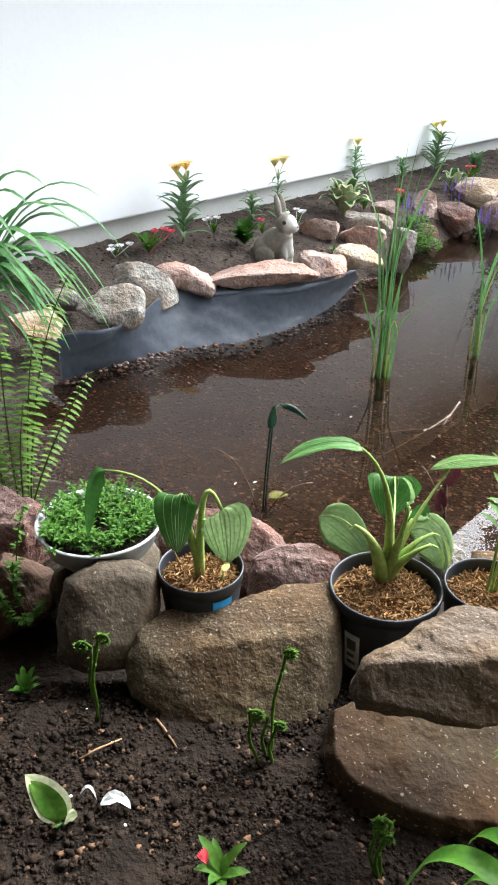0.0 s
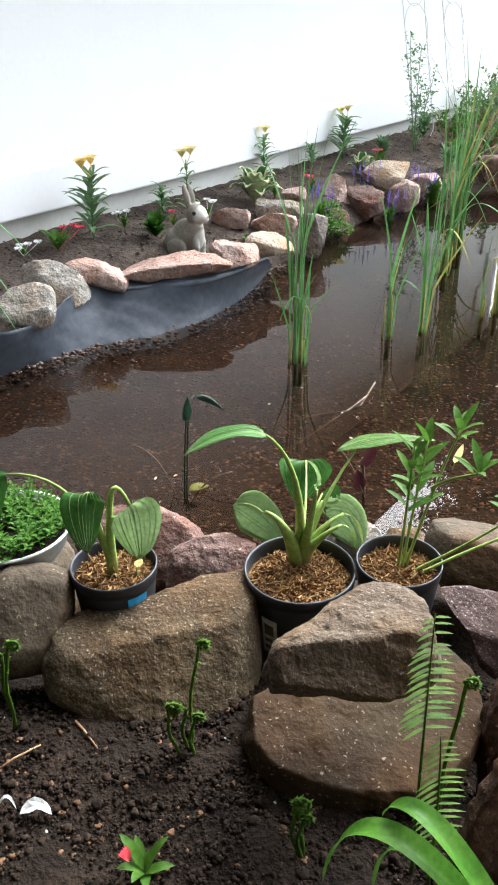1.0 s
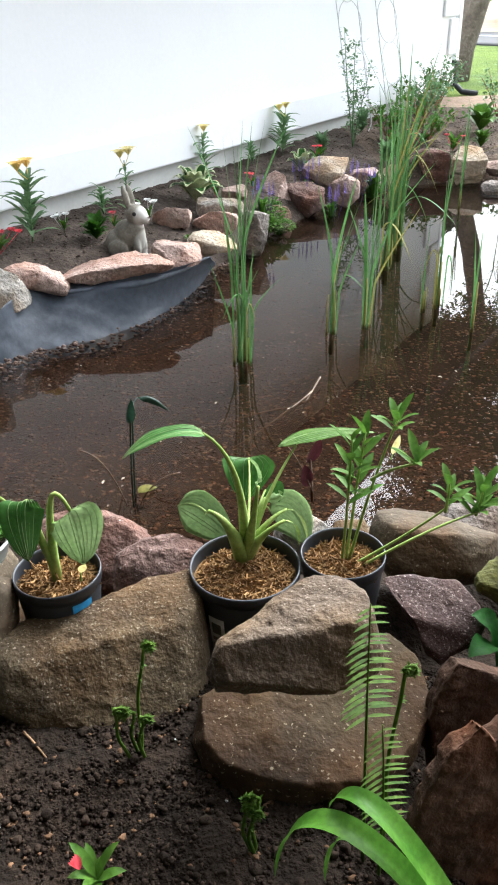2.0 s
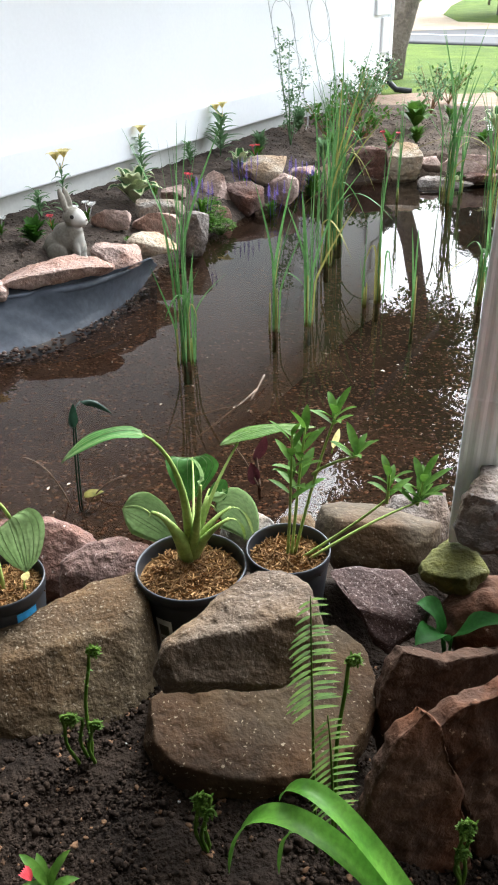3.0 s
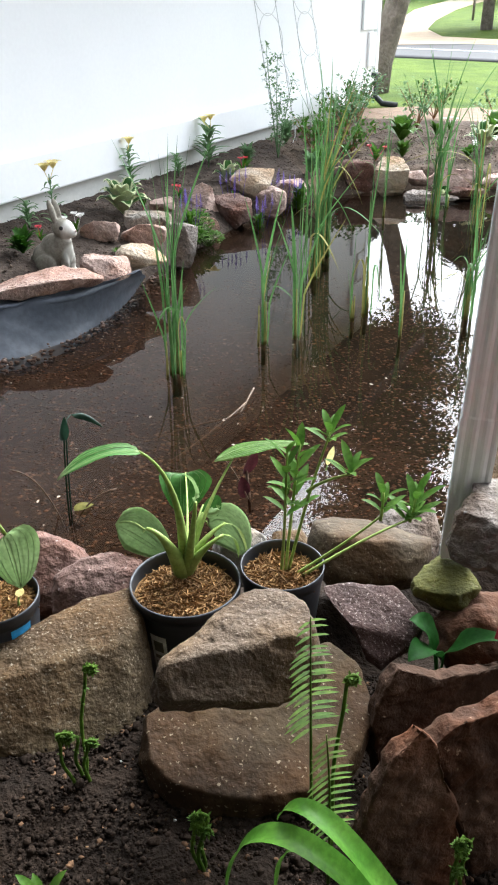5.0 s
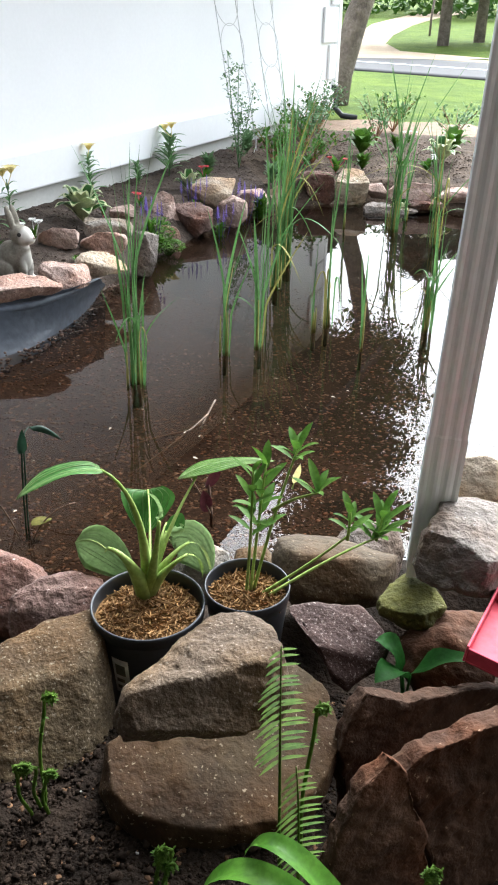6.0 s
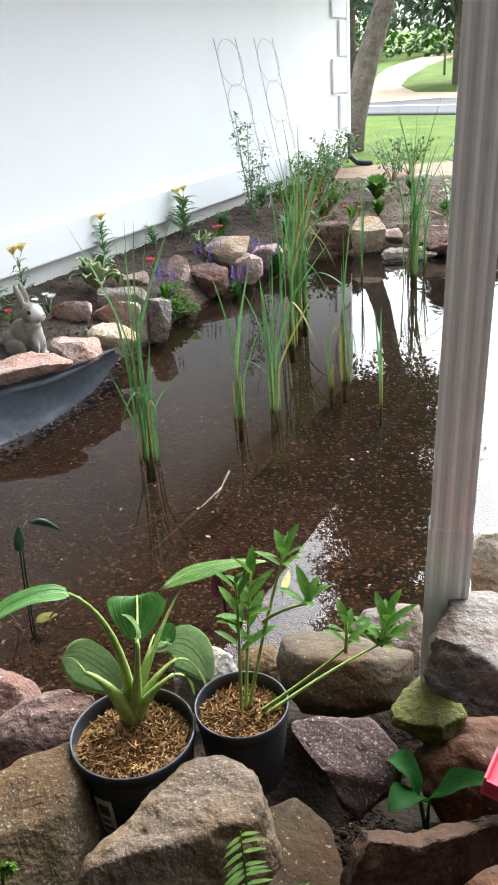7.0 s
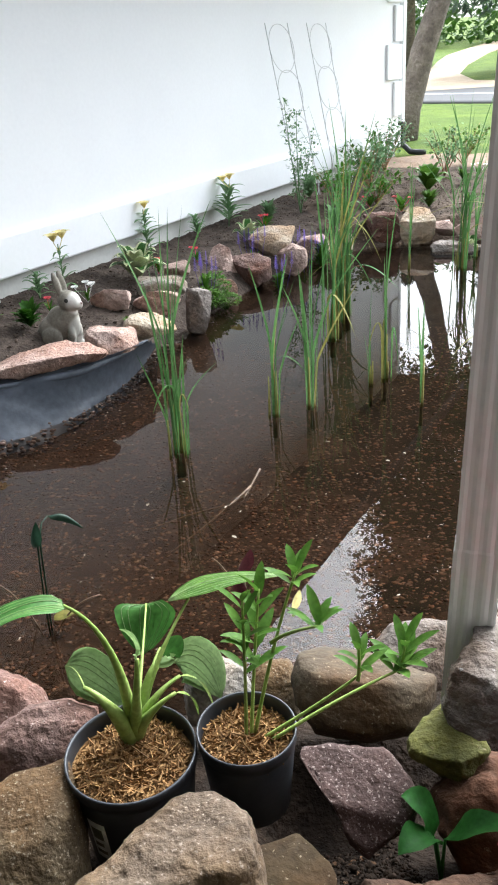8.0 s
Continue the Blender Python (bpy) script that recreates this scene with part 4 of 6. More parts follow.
def shavings(bm, r, z, count, seed):
    rng = random.Random(seed)
    for _ in range(count):
        a, q = rng.uniform(0, 6.283), r * math.sqrt(rng.random())
        c = V(q * math.cos(a), q * math.sin(a), z + rng.uniform(0, 0.012))
        w = V(rng.gauss(0, 1), rng.gauss(0, 1), rng.gauss(0, 0.35)).normalized() * rng.uniform(0.003, 0.012) * (3.0 if rng.random() < 0.24 and q < 0.66 * r else 1)
        n = w.cross(V(0, 0, 1)).normalized() * rng.uniform(0.0005, 0.0014)
        u = V(0, 0, rng.uniform(0.0008, 0.002))
        vs = [bm.verts.new(c + s * w + t * n + k * u) for s, t, k in ((-1, -1, 0), (1, -1, 0), (1, 1, 1), (-1, 1, 1))]
        bm.faces.new(vs)
        vs2 = [bm.verts.new(v.co - u * 1.5) for v in vs]
        bm.faces.new(vs2[::-1])
        for k in range(4):
            bm.faces.new((vs[k], vs2[k], vs2[(k + 1) % 4], vs[(k + 1) % 4]))


def nursery_pot(x, y, rim, r, height, label, tilt=0.0, tag=None, turn=0.0):
    """A thin-walled plastic pot with a rolled rim, filled with wood shavings."""
    plant = thing("potted_plant", (x, y, rim - height), label, "potted plant", "potted plants on the bank")
    plant.matrix_basis = pose(x, y, rim - height, tilt, 0, 0)
    bm = bmesh.new()
    h, b = height, r * 0.8
    prof = [(0.001, 0.002), (b - 0.006, 0.0), (b, 0.006), (r * 0.955, h - 0.03), (r * 0.955, h - 0.024), (r * 0.985, h - 0.022), (r, h - 0.004),
            (r * 0.995, h), (r * 0.965, h), (r * 0.955, h - 0.006), (r * 0.94, h - 0.03), (b * 0.97, 0.01), (0.001, 0.008)]
    add_lathe(bm, prof, 48)
    pot = part("pot", bm, POTBLACK, plant, "black plastic nursery pot")
    if tag:
        a0, span, z0, z1, mat = tag
        bm = bmesh.new()
        rows = []
        for k in range(9):
            a = radians(a0 + span * (k / 8 - 0.5))
            row = []
            for z in (z0, z1):
                q = b + (r * 0.955 - b) * z / (h - 0.03) + 0.0012
                row.append(bm.verts.new((q * math.cos(a), q * math.sin(a), z)))
            rows.append(row)
        for p, q in zip(rows, rows[1:]):
            bm.faces.new((p[0], q[0], q[1], p[1]))
        tagob = part("label_sticker", bm, mat, pot, "printed sticker on the pot")
        if mat is TAGWHITE:
            bm = bmesh.new()
            for c0, c1, f0, f1 in ((0.2, 0.8, 0.55, 0.85), (0.2, 0.7, 0.35, 0.45), (0.2, 0.8, 0.15, 0.25)):
                rows = []
                for k in range(5):
                    a = radians(a0 + span * (c0 + (c1 - c0) * k / 4 - 0.5))
                    row = []
                    for f in (f0, f1):
                        z = z0 + (z1 - z0) * f
                        q = b + (r * 0.955 - b) * z / (h - 0.03) + 0.0022
                        row.append(bm.verts.new((q * math.cos(a), q * math.sin(a), z)))
                    rows.append(row)
                for p, q in zip(rows, rows[1:]):
                    bm.faces.new((p[0], q[0], q[1], p[1]))
            part("print_bar", bm, TAGDARK, pot)
    bm = bmesh.new()
    add_lathe(bm, [(0.0005, h - 0.026), (r * 0.5, h - 0.026), (r * 0.945, h - 0.032)], 32)
    for v in bm.verts:
        v.co.z += 0.006 * noise.noise(v.co * 40)
    shavings(bm, r * 0.85, h - 0.032, int(210000 * r * r), int(x * 1000))
    part("mulch", bm, SHAVING, plant, "shredded straw-coloured wood mulch", smooth=False)
    return plant


def build_potted():
    back = (1, 0, 0.15)
    p = nursery_pot(0.303, 1.226, 0.437, 0.1075, 0.21, "hosta with broad green leaves in a black pot", tag=(225, 20, 0.06, 0.15, TAGWHITE))
    c = (0.312, 1.282, 0.405)
    stalk_leaf(p, c, (0.318, 1.250, 0.660), (0.239, 1.263, 0.713), (0.165, 1.250, 0.742), (0.092, 1.235, 0.694), 0.088, HOSTA, 0.0042, (0.15, 0.9, -0.12), heart, 0.25, across=6, pleat=0.06, flare=2.6)
    stalk_leaf(p, c, (0.343, 1.360, 0.485), (0.373, 1.540, 0.487), (0.369, 1.520, 0.496), (0.353, 1.500, 0.400), 0.118, HOSTA, 0.003, (1, 0, 0.12), broad, -0.12, across=6, pleat=0.04)
    stalk_leaf(p, c, (0.276, 1.240, 0.545), (0.246, 1.290, 0.527), (0.244, 1.310, 0.512), (0.242, 1.330, 0.491), 0.006, STALK, 0.0062, (0, 1, 0), flare=2.8)
    stalk_leaf(p, (0.244, 1.310, 0.512), (0.230, 1.420, 0.475), (0.203, 1.500, 0.409), (0.245, 1.450, 0.423), (0.317, 1.440, 0.330), 0.105, PALELEAF, 0.0009, (0.5, 0.2, 1), broad, 0.35, across=8, pleat=0.3)
    stalk_leaf(p, c, (0.354, 1.300, 0.536), (0.440, 1.380, 0.597), (0.441, 1.380, 0.599), (0.443, 1.380, 0.602), 0.004, STALK, 0.0036, (0, 1, 0), flare=2.6)
    stalk_leaf(p, (0.440, 1.380, 0.597), (0.427, 1.380, 0.599), (0.403, 1.380, 0.600), (0.480, 1.400, 0.634), (0.608, 1.380, 0.608), 0.055, LILYGREEN, 0.001, (0.1, 0.9, -0.05), oval, 0.25, across=6, pleat=0.05)
    stalk_leaf(p, c, (0.370, 1.400, 0.497), (0.412, 1.500, 0.363), (0.461, 1.500, 0.380), (0.490, 1.460, 0.286), 0.11, PALELEAF, 0.003, (0.6, 0.1, 0.8), broad, 0.25, across=8, pleat=0.25)
    stalk_leaf(p, c, (0.344, 1.260, 0.511), (0.402, 1.300, 0.502), (0.445, 1.320, 0.485), (0.460, 1.340, 0.375), 0.010, STALK, 0.005, flare=2.6)
    stalk_leaf(p, c, (0.339, 1.240, 0.500), (0.389, 1.260, 0.504), (0.422, 1.270, 0.492), (0.424, 1.280, 0.426), 0.010, STALK, 0.005, flare=2.6)
    stalk_leaf(p, c, (0.326, 1.240, 0.528), (0.335, 1.250, 0.596), (0.340, 1.250, 0.639), (0.315, 1.250, 0.659), 0.012, PALELEAF, 0.006, None, sword, 1.2, flare=2.2)
    stalk_leaf(p, c, (0.348, 1.300, 0.523), (0.364, 1.320, 0.521), (0.406, 1.330, 0.500), (0.392, 1.330, 0.530), 0.022, PALELEAF, 0.006, (0, 0.3, 1), oval, 0.9, flare=2.2)
    stalk_leaf(p, c, (0.361, 1.360, 0.496), (0.381, 1.400, 0.488), (0.413, 1.420, 0.476), (0.415, 1.420, 0.440), 0.05, HOSTA, 0.003, (0.8, 0.2, 0.4), oval, 0.3)
    p = nursery_pot(-0.05, 1.262, 0.456, 0.0825, 0.165, "young hosta with drooping leaves in a black pot", tag=(303, 30, 0.085, 0.135, TAGBLUE))
    c = (-0.052, 1.262, 0.435)
    stalk_leaf(p, c, (-0.07, 1.262, 0.56), (-0.083, 1.262, 0.618), (-0.1, 1.245, 0.635), (-0.09, 1.205, 0.525), 0.105, HOSTA, 0.005, (1, 0.1, 0.1), heart, across=5, pleat=0.05)
    stalk_leaf(p, c, (-0.052, 1.265, 0.71), (-0.01, 1.262, 0.585), (0.0, 1.25, 0.58), (0.002, 1.235, 0.48), 0.13, PALELEAF, 0.0055, (1, 0, 0.05), heart, across=6, pleat=0.06)
    stalk_leaf(p, c, (-0.09, 1.28, 0.66), (-0.225, 1.29, 0.652), (-0.255, 1.285, 0.65), (-0.262, 1.265, 0.515), 0.04, HOSTA, 0.0035, (0.8, -0.5, 0.1), sword, 0.5)
    stalk_leaf(p, (-0.008, 1.25, 0.43), (-0.008, 1.25, 0.445), (-0.006, 1.25, 0.452), (-0.003, 1.25, 0.466), (0.004, 1.245, 0.474), 0.016, YELLOW, 0.002, (1, 0, 0.2))
    p = nursery_pot(0.492, 1.205, 0.452, 0.0825, 0.165, "leafy young lily plant in a black pot")
    lily_sprout(p, [((0.49, 1.205, 0.42), (0.497, 1.205, 0.544), (0.504, 1.220, 0.695))], 11, 0.062, 0.5)
    lily_sprout(p, [((0.5, 1.21, 0.42), (0.511, 1.215, 0.548), (0.534, 1.235, 0.694))], 13, 0.07, 0.5)
    lily_sprout(p, [((0.505, 1.21, 0.42), (0.550, 1.220, 0.614), (0.597, 1.240, 0.711))], 9, 0.058, 0.88)
    lily_sprout(p, [((0.545, 1.220, 0.599), (0.565, 1.200, 0.633), (0.609, 1.160, 0.661))], 7, 0.062, 0.88)
    lily_sprout(p, [((0.51, 1.2, 0.42), (0.623, 1.160, 0.517), (0.661, 1.130, 0.581))], 0, 0.06, 0.88)
    lily_sprout(p, [((0.657, 1.130, 0.569), (0.660, 1.130, 0.594), (0.659, 1.130, 0.631))], 8, 0.058, 0.2)
    lily_sprout(p, [((0.52, 1.19, 0.42), (0.651, 1.170, 0.512), (0.762, 1.190, 0.517))], 6, 0.07, 0.88)
    lily_sprout(p, [((0.751, 1.190, 0.508), (0.757, 1.190, 0.531), (0.766, 1.200, 0.563))], 9, 0.07, 0.1)
    stalk_leaf(p, (0.587, 1.235, 0.630), (0.589, 1.235, 0.636), (0.590, 1.235, 0.641), (0.592, 1.230, 0.663), (0.597, 1.225, 0.686), 0.015, YELLOW, 0.001, (1, 0, 0.2))


def lily_sprout(plant, stems, leaves, size, start):
    """A stem with narrow leaves all round its upper end."""
    o = plant.matrix_basis.translation
    rng = random.Random(int(stems[0][2][0] * 1000))
    for b, m, t in stems:
        b, m, t = V(*b) - o, V(*m) - o, V(*t) - o
        bm = bmesh.new()
        add_tube(bm, [bend(b, m, t, k / 10) for k in range(11)], [0.0035 - 0.0015 * k / 10 for k in range(11)], 7)
        part("stem", bm, STALK, plant)
        for k in range(leaves):
            u = start + (1 - start) * (k + 0.5) / leaves
            p = bend(b, m, t, u)
            a = k * 2.4 + rng.uniform(-0.3, 0.3)
            up = 0.6 + 0.9 * (k / leaves) ** 2
            way = V(math.cos(a), math.sin(a), up).normalized()
            s = size * rng.uniform(0.75, 1.1)
            bm = bmesh.new()
            add_leaf(bm, p, p + way * s * 0.55 + V(0, 0, 0.006), p + way * s - V(0, 0, 0.008 * rng.random()), s * 0.27, oval, 6, 0.3)
            part("leaf", bm, LILYGREEN, plant)


def build_bowl():
    bowl = thing("planted_bowl", (-0.258, 1.375, 0.405), "white enamel bowl full of small leafy green plants", "planter")
    bm = bmesh.new()
    add_lathe(bm, [(0.001, 0.0), (0.08, 0.0), (0.11, 0.035), (0.121, 0.075), (0.127, 0.078), (0.128, 0.082), (0.122, 0.083), (0.118, 0.075), (0.1, 0.04), (0.001, 0.03)], 48)
    part("bowl", bm, ENAMEL, bowl, "chipped white enamel bowl")
    bm = bmesh.new()
    add_lathe(bm, [(0.001, 0.072), (0.06, 0.072), (0.112, 0.068)], 24)
    part("soil_fill", bm, SOIL, bowl)
    rng = random.Random(5)
    bm = bmesh.new()
    for _ in range(230):
        a, q = rng.uniform(0, 6.283), 0.112 * math.sqrt(rng.random())
        b = V(q * math.cos(a), q * math.sin(a), 0.07)
        t = b + V(rng.gauss(0, 0.012), rng.gauss(0, 0.012), rng.uniform(0.012, 0.042))
        add_tube(bm, [b, b.lerp(t, 0.5), t], 0.0009, 4)
        for k in range(9):
            f = 0.4 + 0.6 * k / 8
            p = b.lerp(t, f)
            ang = k * 2.4 + a
            way = V(math.cos(ang), math.sin(ang), rng.uniform(0.1, 0.7)).normalized() * rng.uniform(0.011, 0.019)
            add_leaf(bm, p, p + way * 0.5 + V(0, 0, 0.002), p + way, 0.0058, oval, 3, 0.3)
    part("foliage", bm, HERB, bowl, "dense small bright green leaves")


def frond(bm, base, mid, tip, spread_w, pairs=22, start=0.15, broad=0.1):
    """A feathery leaf: a midrib with narrow leaflets on both sides."""
    b, m, t = V(*base), V(*mid), V(*tip)
    add_tube(bm, [bend(b, m, t, k / 14) for k in range(15)], [0.003 - 0.0022 * k / 14 for k in range(15)], 6)
    for k in range(pairs):
        u = start + (1 - start) * k / pairs
        p = bend(b, m, t, u)
        way = (bend(b, m, t, min(1, u + 0.02)) - bend(b, m, t, u - 0.02)).normalized()
        side = way.cross(V(0.15, -1, 0.25)).normalized()
        w = spread_w * math.sin(math.pi * min(1, 0.12 + 0.9 * (1 - u))) ** 0.8
        for s in (-1, 1):
            w = spread_w * math.sin(math.pi * min(1, 0.12 + 0.9 * (1 - u))) ** 0.8 * (0.9 + 0.25 * noise.noise(p * 90 + V(s, 0, 0)))
            p = p + way * (0.006 * noise.noise(p * 120))
            e = p + side * s * w + way * w * 0.35 + V(0, 0, -0.45 * w) + V(0, -0.25 * w, 0)
            add_leaf(bm, p, p.lerp(e, 0.5) + V(0, 0, 0.08 * w), e, broad * w + 0.003, sword, 4, 0.2)


def crozier(bm, base, top, curl, turns=1.4, r=0.0027):
    """A fern stem that is still rolled up at its end."""
    b, t = V(*base), V(*top)
    path = [b.lerp(t, k / 8) + V(0.004 * math.sin(k), 0, 0) for k in range(9)]
    c = t + V(curl, 0, 0)
    for k in range(1, 22):
        a = math.pi - turns * 2 * math.pi * k / 21
        q = abs(curl) * (1 - 0.75 * k / 21)
        path.append(c + V(math.copysign(q, curl) * math.cos(a), 0.001 * k / 21, q * math.sin(a)))
    add_tube(bm, path, [r * (1.15 - 0.5 * k / len(path)) for k in range(len(path))], 7)
    rng = random.Random(int(base[0] * 999))
    for k in range(6, len(path), 1):
        for _ in range(5):
            p = path[k]
            w = V(rng.gauss(0, 1), rng.gauss(0, 1), rng.gauss(0, 1)).normalized() * rng.uniform(0.004, 0.0095)
            add_leaf(bm, p, p + w * 0.5, p + w, 0.0035, oval, 2, 0.2)


def fern(label, fronds, croziers, at, wide=0.15, mat=None, start=0.15):
    f = thing("fern", at, label, "fern", "ferns in the soil bed")
    o = V(*at)
    for b, m, t, w, n in fronds:
        bm = bmesh.new()
        frond(bm, V(*b) - o, V(*m) - o, V(*t) - o, w, n, start, wide)
        part("frond", bm, mat or FERN, f)
    for b, t, c in croziers:
        bm = bmesh.new()
        crozier(bm, V(*b) - o, V(*t) - o, c)
        part("fiddlehead", bm, SPROUT, f, "tightly curled young fern stem")


def build_near_plants():
    g = ground_z
    fern("young fern with curled stems in dark soil", [], [((0.065, 0.945, 0.27), (0.088, 0.955, 0.515), 0.011), ((0.05, 0.94, 0.27), (0.033, 0.94, 0.40), 0.013),
         ((0.06, 0.95, 0.27), (0.062, 0.945, 0.39), -0.012), ((0.07, 0.935, 0.27), (0.075, 0.935, 0.38), 0.01)], (0.06, 0.945, 0.28))
    fern("small curled fern in dark soil beside a boulder", [], [((-0.235, 1.04, 0.27), (-0.215, 1.02, 0.49), 0.012), ((-0.232, 1.04, 0.27), (-0.228, 1.025, 0.47), -0.012)], (-0.235, 1.04, 0.28))
    fern("half-unrolled fern before a large boulder", [((0.372, 0.690, 0.288), (0.361, 0.690, 0.574), (0.360, 0.700, 0.767), 0.042, 17)], [((0.399, 0.700, 0.261), (0.409, 0.700, 0.646), 0.011)],
         (0.39, 0.69, 0.27), 0.075, SPROUT, 0.57)
    fern("young fern uncurling narrow leaflets", [((0.385, 0.660, 0.300), (0.384, 0.660, 0.482), (0.373, 0.665, 0.600), 0.04, 15)], [], (0.41, 0.665, 0.27), 0.04, SPROUT, 0.3)
    fern("small curled fern at a boulder's foot", [], [((0.212, 0.735, 0.27), (0.205, 0.74, 0.385), 0.011), ((0.216, 0.735, 0.27), (0.226, 0.742, 0.40), -0.011), ((0.214, 0.73, 0.27), (0.216, 0.735, 0.375), 0.009)], (0.213, 0.735, 0.28))
    fern("small curled fern before a rust-brown slab", [], [((0.555, 0.6, 0.26), (0.555, 0.612, 0.36), 0.011), ((0.56, 0.6, 0.26), (0.575, 0.615, 0.375), -0.012), ((0.557, 0.6, 0.26), (0.55, 0.605, 0.33), 0.01)], (0.557, 0.6, 0.27))
    # strap-leaved plant at the walker's feet
    s = thing("strap_leaf_plant", (0.44, 0.5, 0.3), "plant with long arching glossy strap leaves", "plant")
    o = V(0.44, 0.5, 0.3)
    for b, m, t, w in (((0.47, 0.5, 0.3), (0.260, 0.640, 0.675), (0.238, 0.680, 0.308), 0.038), ((0.45, 0.52, 0.3), (0.310, 0.650, 0.585), (0.308, 0.668, 0.295), 0.03), ((0.48, 0.5, 0.3), (0.327, 0.620, 0.633), (0.307, 0.660, 0.466), 0.036)):
        bm = bmesh.new()
        add_leaf(bm, V(*b) - o, V(*m) - o, V(*t) - o, w, sword, 20, 0.35, None, 0.0, 2)
        part("leaf", bm, STRAP, s)
    # hosta seedling with a cream edge
    s = thing("hosta_seedling", (-0.255, 0.835, 0.29), "small hosta seedling with a cream-edged leaf", "plant")
    o = V(-0.255, 0.835, 0.29)
    for b, m, t, w, mat in (((-0.255, 0.835, 0.285), (-0.262, 0.83, 0.35), (-0.308, 0.855, 0.372), 0.052, CREAM), ((-0.255, 0.834, 0.287), (-0.263, 0.827, 0.351), (-0.303, 0.848, 0.366), 0.036, LILYGREEN),
                            ((-0.25, 0.83, 0.285), (-0.235, 0.82, 0.32), (-0.235, 0.83, 0.325), 0.02, CREAM), ((-0.26, 0.83, 0.285), (-0.26, 0.81, 0.32), (-0.25, 0.8, 0.325), 0.02, HOSTA)):
        bm = bmesh.new()
        add_leaf(bm, V(*b) - o, V(*m) - o, V(*t) - o, w, oval, 10, 0.2, (0.85, 0.45, 0.1), 0.0, 3, 0.1)
        part("leaf", bm, mat, s)
    small_plant((-0.375, 1.12), 0.05, HERB, None, "small green seedling in dark soil", 14, 0.035)
    p = small_plant((-0.01, 0.735), 0.05, LILYGREEN, None, "small plant with a red bud in dark soil", 9, 0.045)
    bm = bmesh.new()
    for k in range(5):
        add_leaf(bm, (-0.02, 0, 0.035), (-0.03 + 0.003 * k, 0.002 * k, 0.05), (-0.034 + 0.002 * k, 0.003 * k, 0.055), 0.007, oval, 4, 0.4)
    part("bud", bm, RED, p, "small red bud")
    # twigs, a torn paper scrap
    for a, b, r in (((-0.125, 1.03), (-0.085, 0.965), 0.0024), ((-0.245, 0.945), (-0.18, 0.985), 0.002)):
        bm = bmesh.new()
        pa, pb = V(*a, ground_z(*a) + 0.006), V(*b, ground_z(*b) + 0.008)
        add_tube(bm, [pa, pa.lerp(pb, 0.4) + V(0, 0, 0.004), pb], [r, r * 0.9, r * 0.6], 6)
        solid("twig", bm, TWIG, "dry brown twig lying on soil", "twig", "twigs on the soil", smooth=True)
    bm = bmesh.new()
    add_leaf(bm, (-0.2, 0.852, 0.302), (-0.17, 0.87, 0.315), (-0.15, 0.845, 0.303), 0.022, oval, 7, 0.4, None, 0, 2, 0.3)
    add_leaf(bm, (-0.232, 0.868, 0.308), (-0.218, 0.885, 0.33), (-0.205, 0.862, 0.303), 0.006, oval, 6, 0.3)
    bmesh.ops.solidify(bm, geom=bm.faces[:], thickness=0.001)
    solid("paper_scrap", bm, PAPER, "torn white scrap lying on dark soil", "scrap")
    # dock leaves behind the slab
    d = thing("dock_plant", (0.76, 1.03, 0.27), "dark green broad leaves between rocks", "plant")
    o = V(0.76, 1.03, 0.27)
    for b, m, t, w in (((0.75, 1.03, 0.3), (0.72, 1.02, 0.36), (0.672, 1.0, 0.335), 0.055), ((0.765, 1.03, 0.3), (0.79, 0.99, 0.385), (0.86, 0.96, 0.375), 0.05), ((0.75, 1.04, 0.3), (0.74, 1.06, 0.38), (0.71, 1.08, 0.36), 0.05)):
        bm = bmesh.new()
        add_leaf(bm, V(*b) - o, V(*m) - o, V(*t) - o, w, oval, 10, 0.3, None, 0, 2, 0.2)
        part("leaf", bm, DOCK, d)
        bm = bmesh.new()
        add_tube(bm, [V(0.0, 0.0, -0.19), V(0.002, 0, -0.06), V(*b) - o], [0.004, 0.0035, 0.0025], 6)
        part("stalk", bm, DOCK, d)
    # ferns and creeping plant at the left end of the near bank
    fern("tall bright fern at the pond's edge", [((-0.5, 1.74, 0.25), (-0.47, 1.72, 0.6), (-0.42, 1.7, 0.78), 0.034, 22), ((-0.5, 1.74, 0.25), (-0.42, 1.7, 0.5), (-0.30, 1.68, 0.68), 0.026, 22),
         ((-0.52, 1.74, 0.25), (-0.52, 1.7, 0.6), (-0.49, 1.68, 0.80), 0.036, 24), ((-0.5, 1.76, 0.25), (-0.46, 1.78, 0.7), (-0.345, 1.78, 0.88), 0.038, 26), ((-0.53, 1.74, 0.25), (-0.57, 1.7, 0.55), (-0.6, 1.66, 0.74), 0.04, 22),
         ((-0.51, 1.74, 0.25), (-0.5, 1.7, 0.45), (-0.455, 1.66, 0.62), 0.032, 18), ((-0.53, 1.72, 0.25), (-0.55, 1.66, 0.5), (-0.53, 1.62, 0.68), 0.036, 20)], [], (-0.5, 1.74, 0.24), 0.4, SPROUT)
    c = thing("creeping_plant", (-0.42, 1.32, 0.28), "trailing plant with small yellow-green leaves", "plant")
    o = V(-0.42, 1.32, 0.28)
    rng = random.Random(11)
    for (b, t) in (((-0.43, 1.34, 0.27), (-0.40, 1.36, 0.53)), ((-0.43, 1.33, 0.27), (-0.42, 1.3, 0.44)), ((-0.42, 1.3, 0.27), (-0.36, 1.27, 0.36)), ((-0.43, 1.3, 0.27), (-0.45, 1.27, 0.4)), ((-0.42, 1.3, 0.27), (-0.40, 1.25, 0.34))):
        bm = bmesh.new()
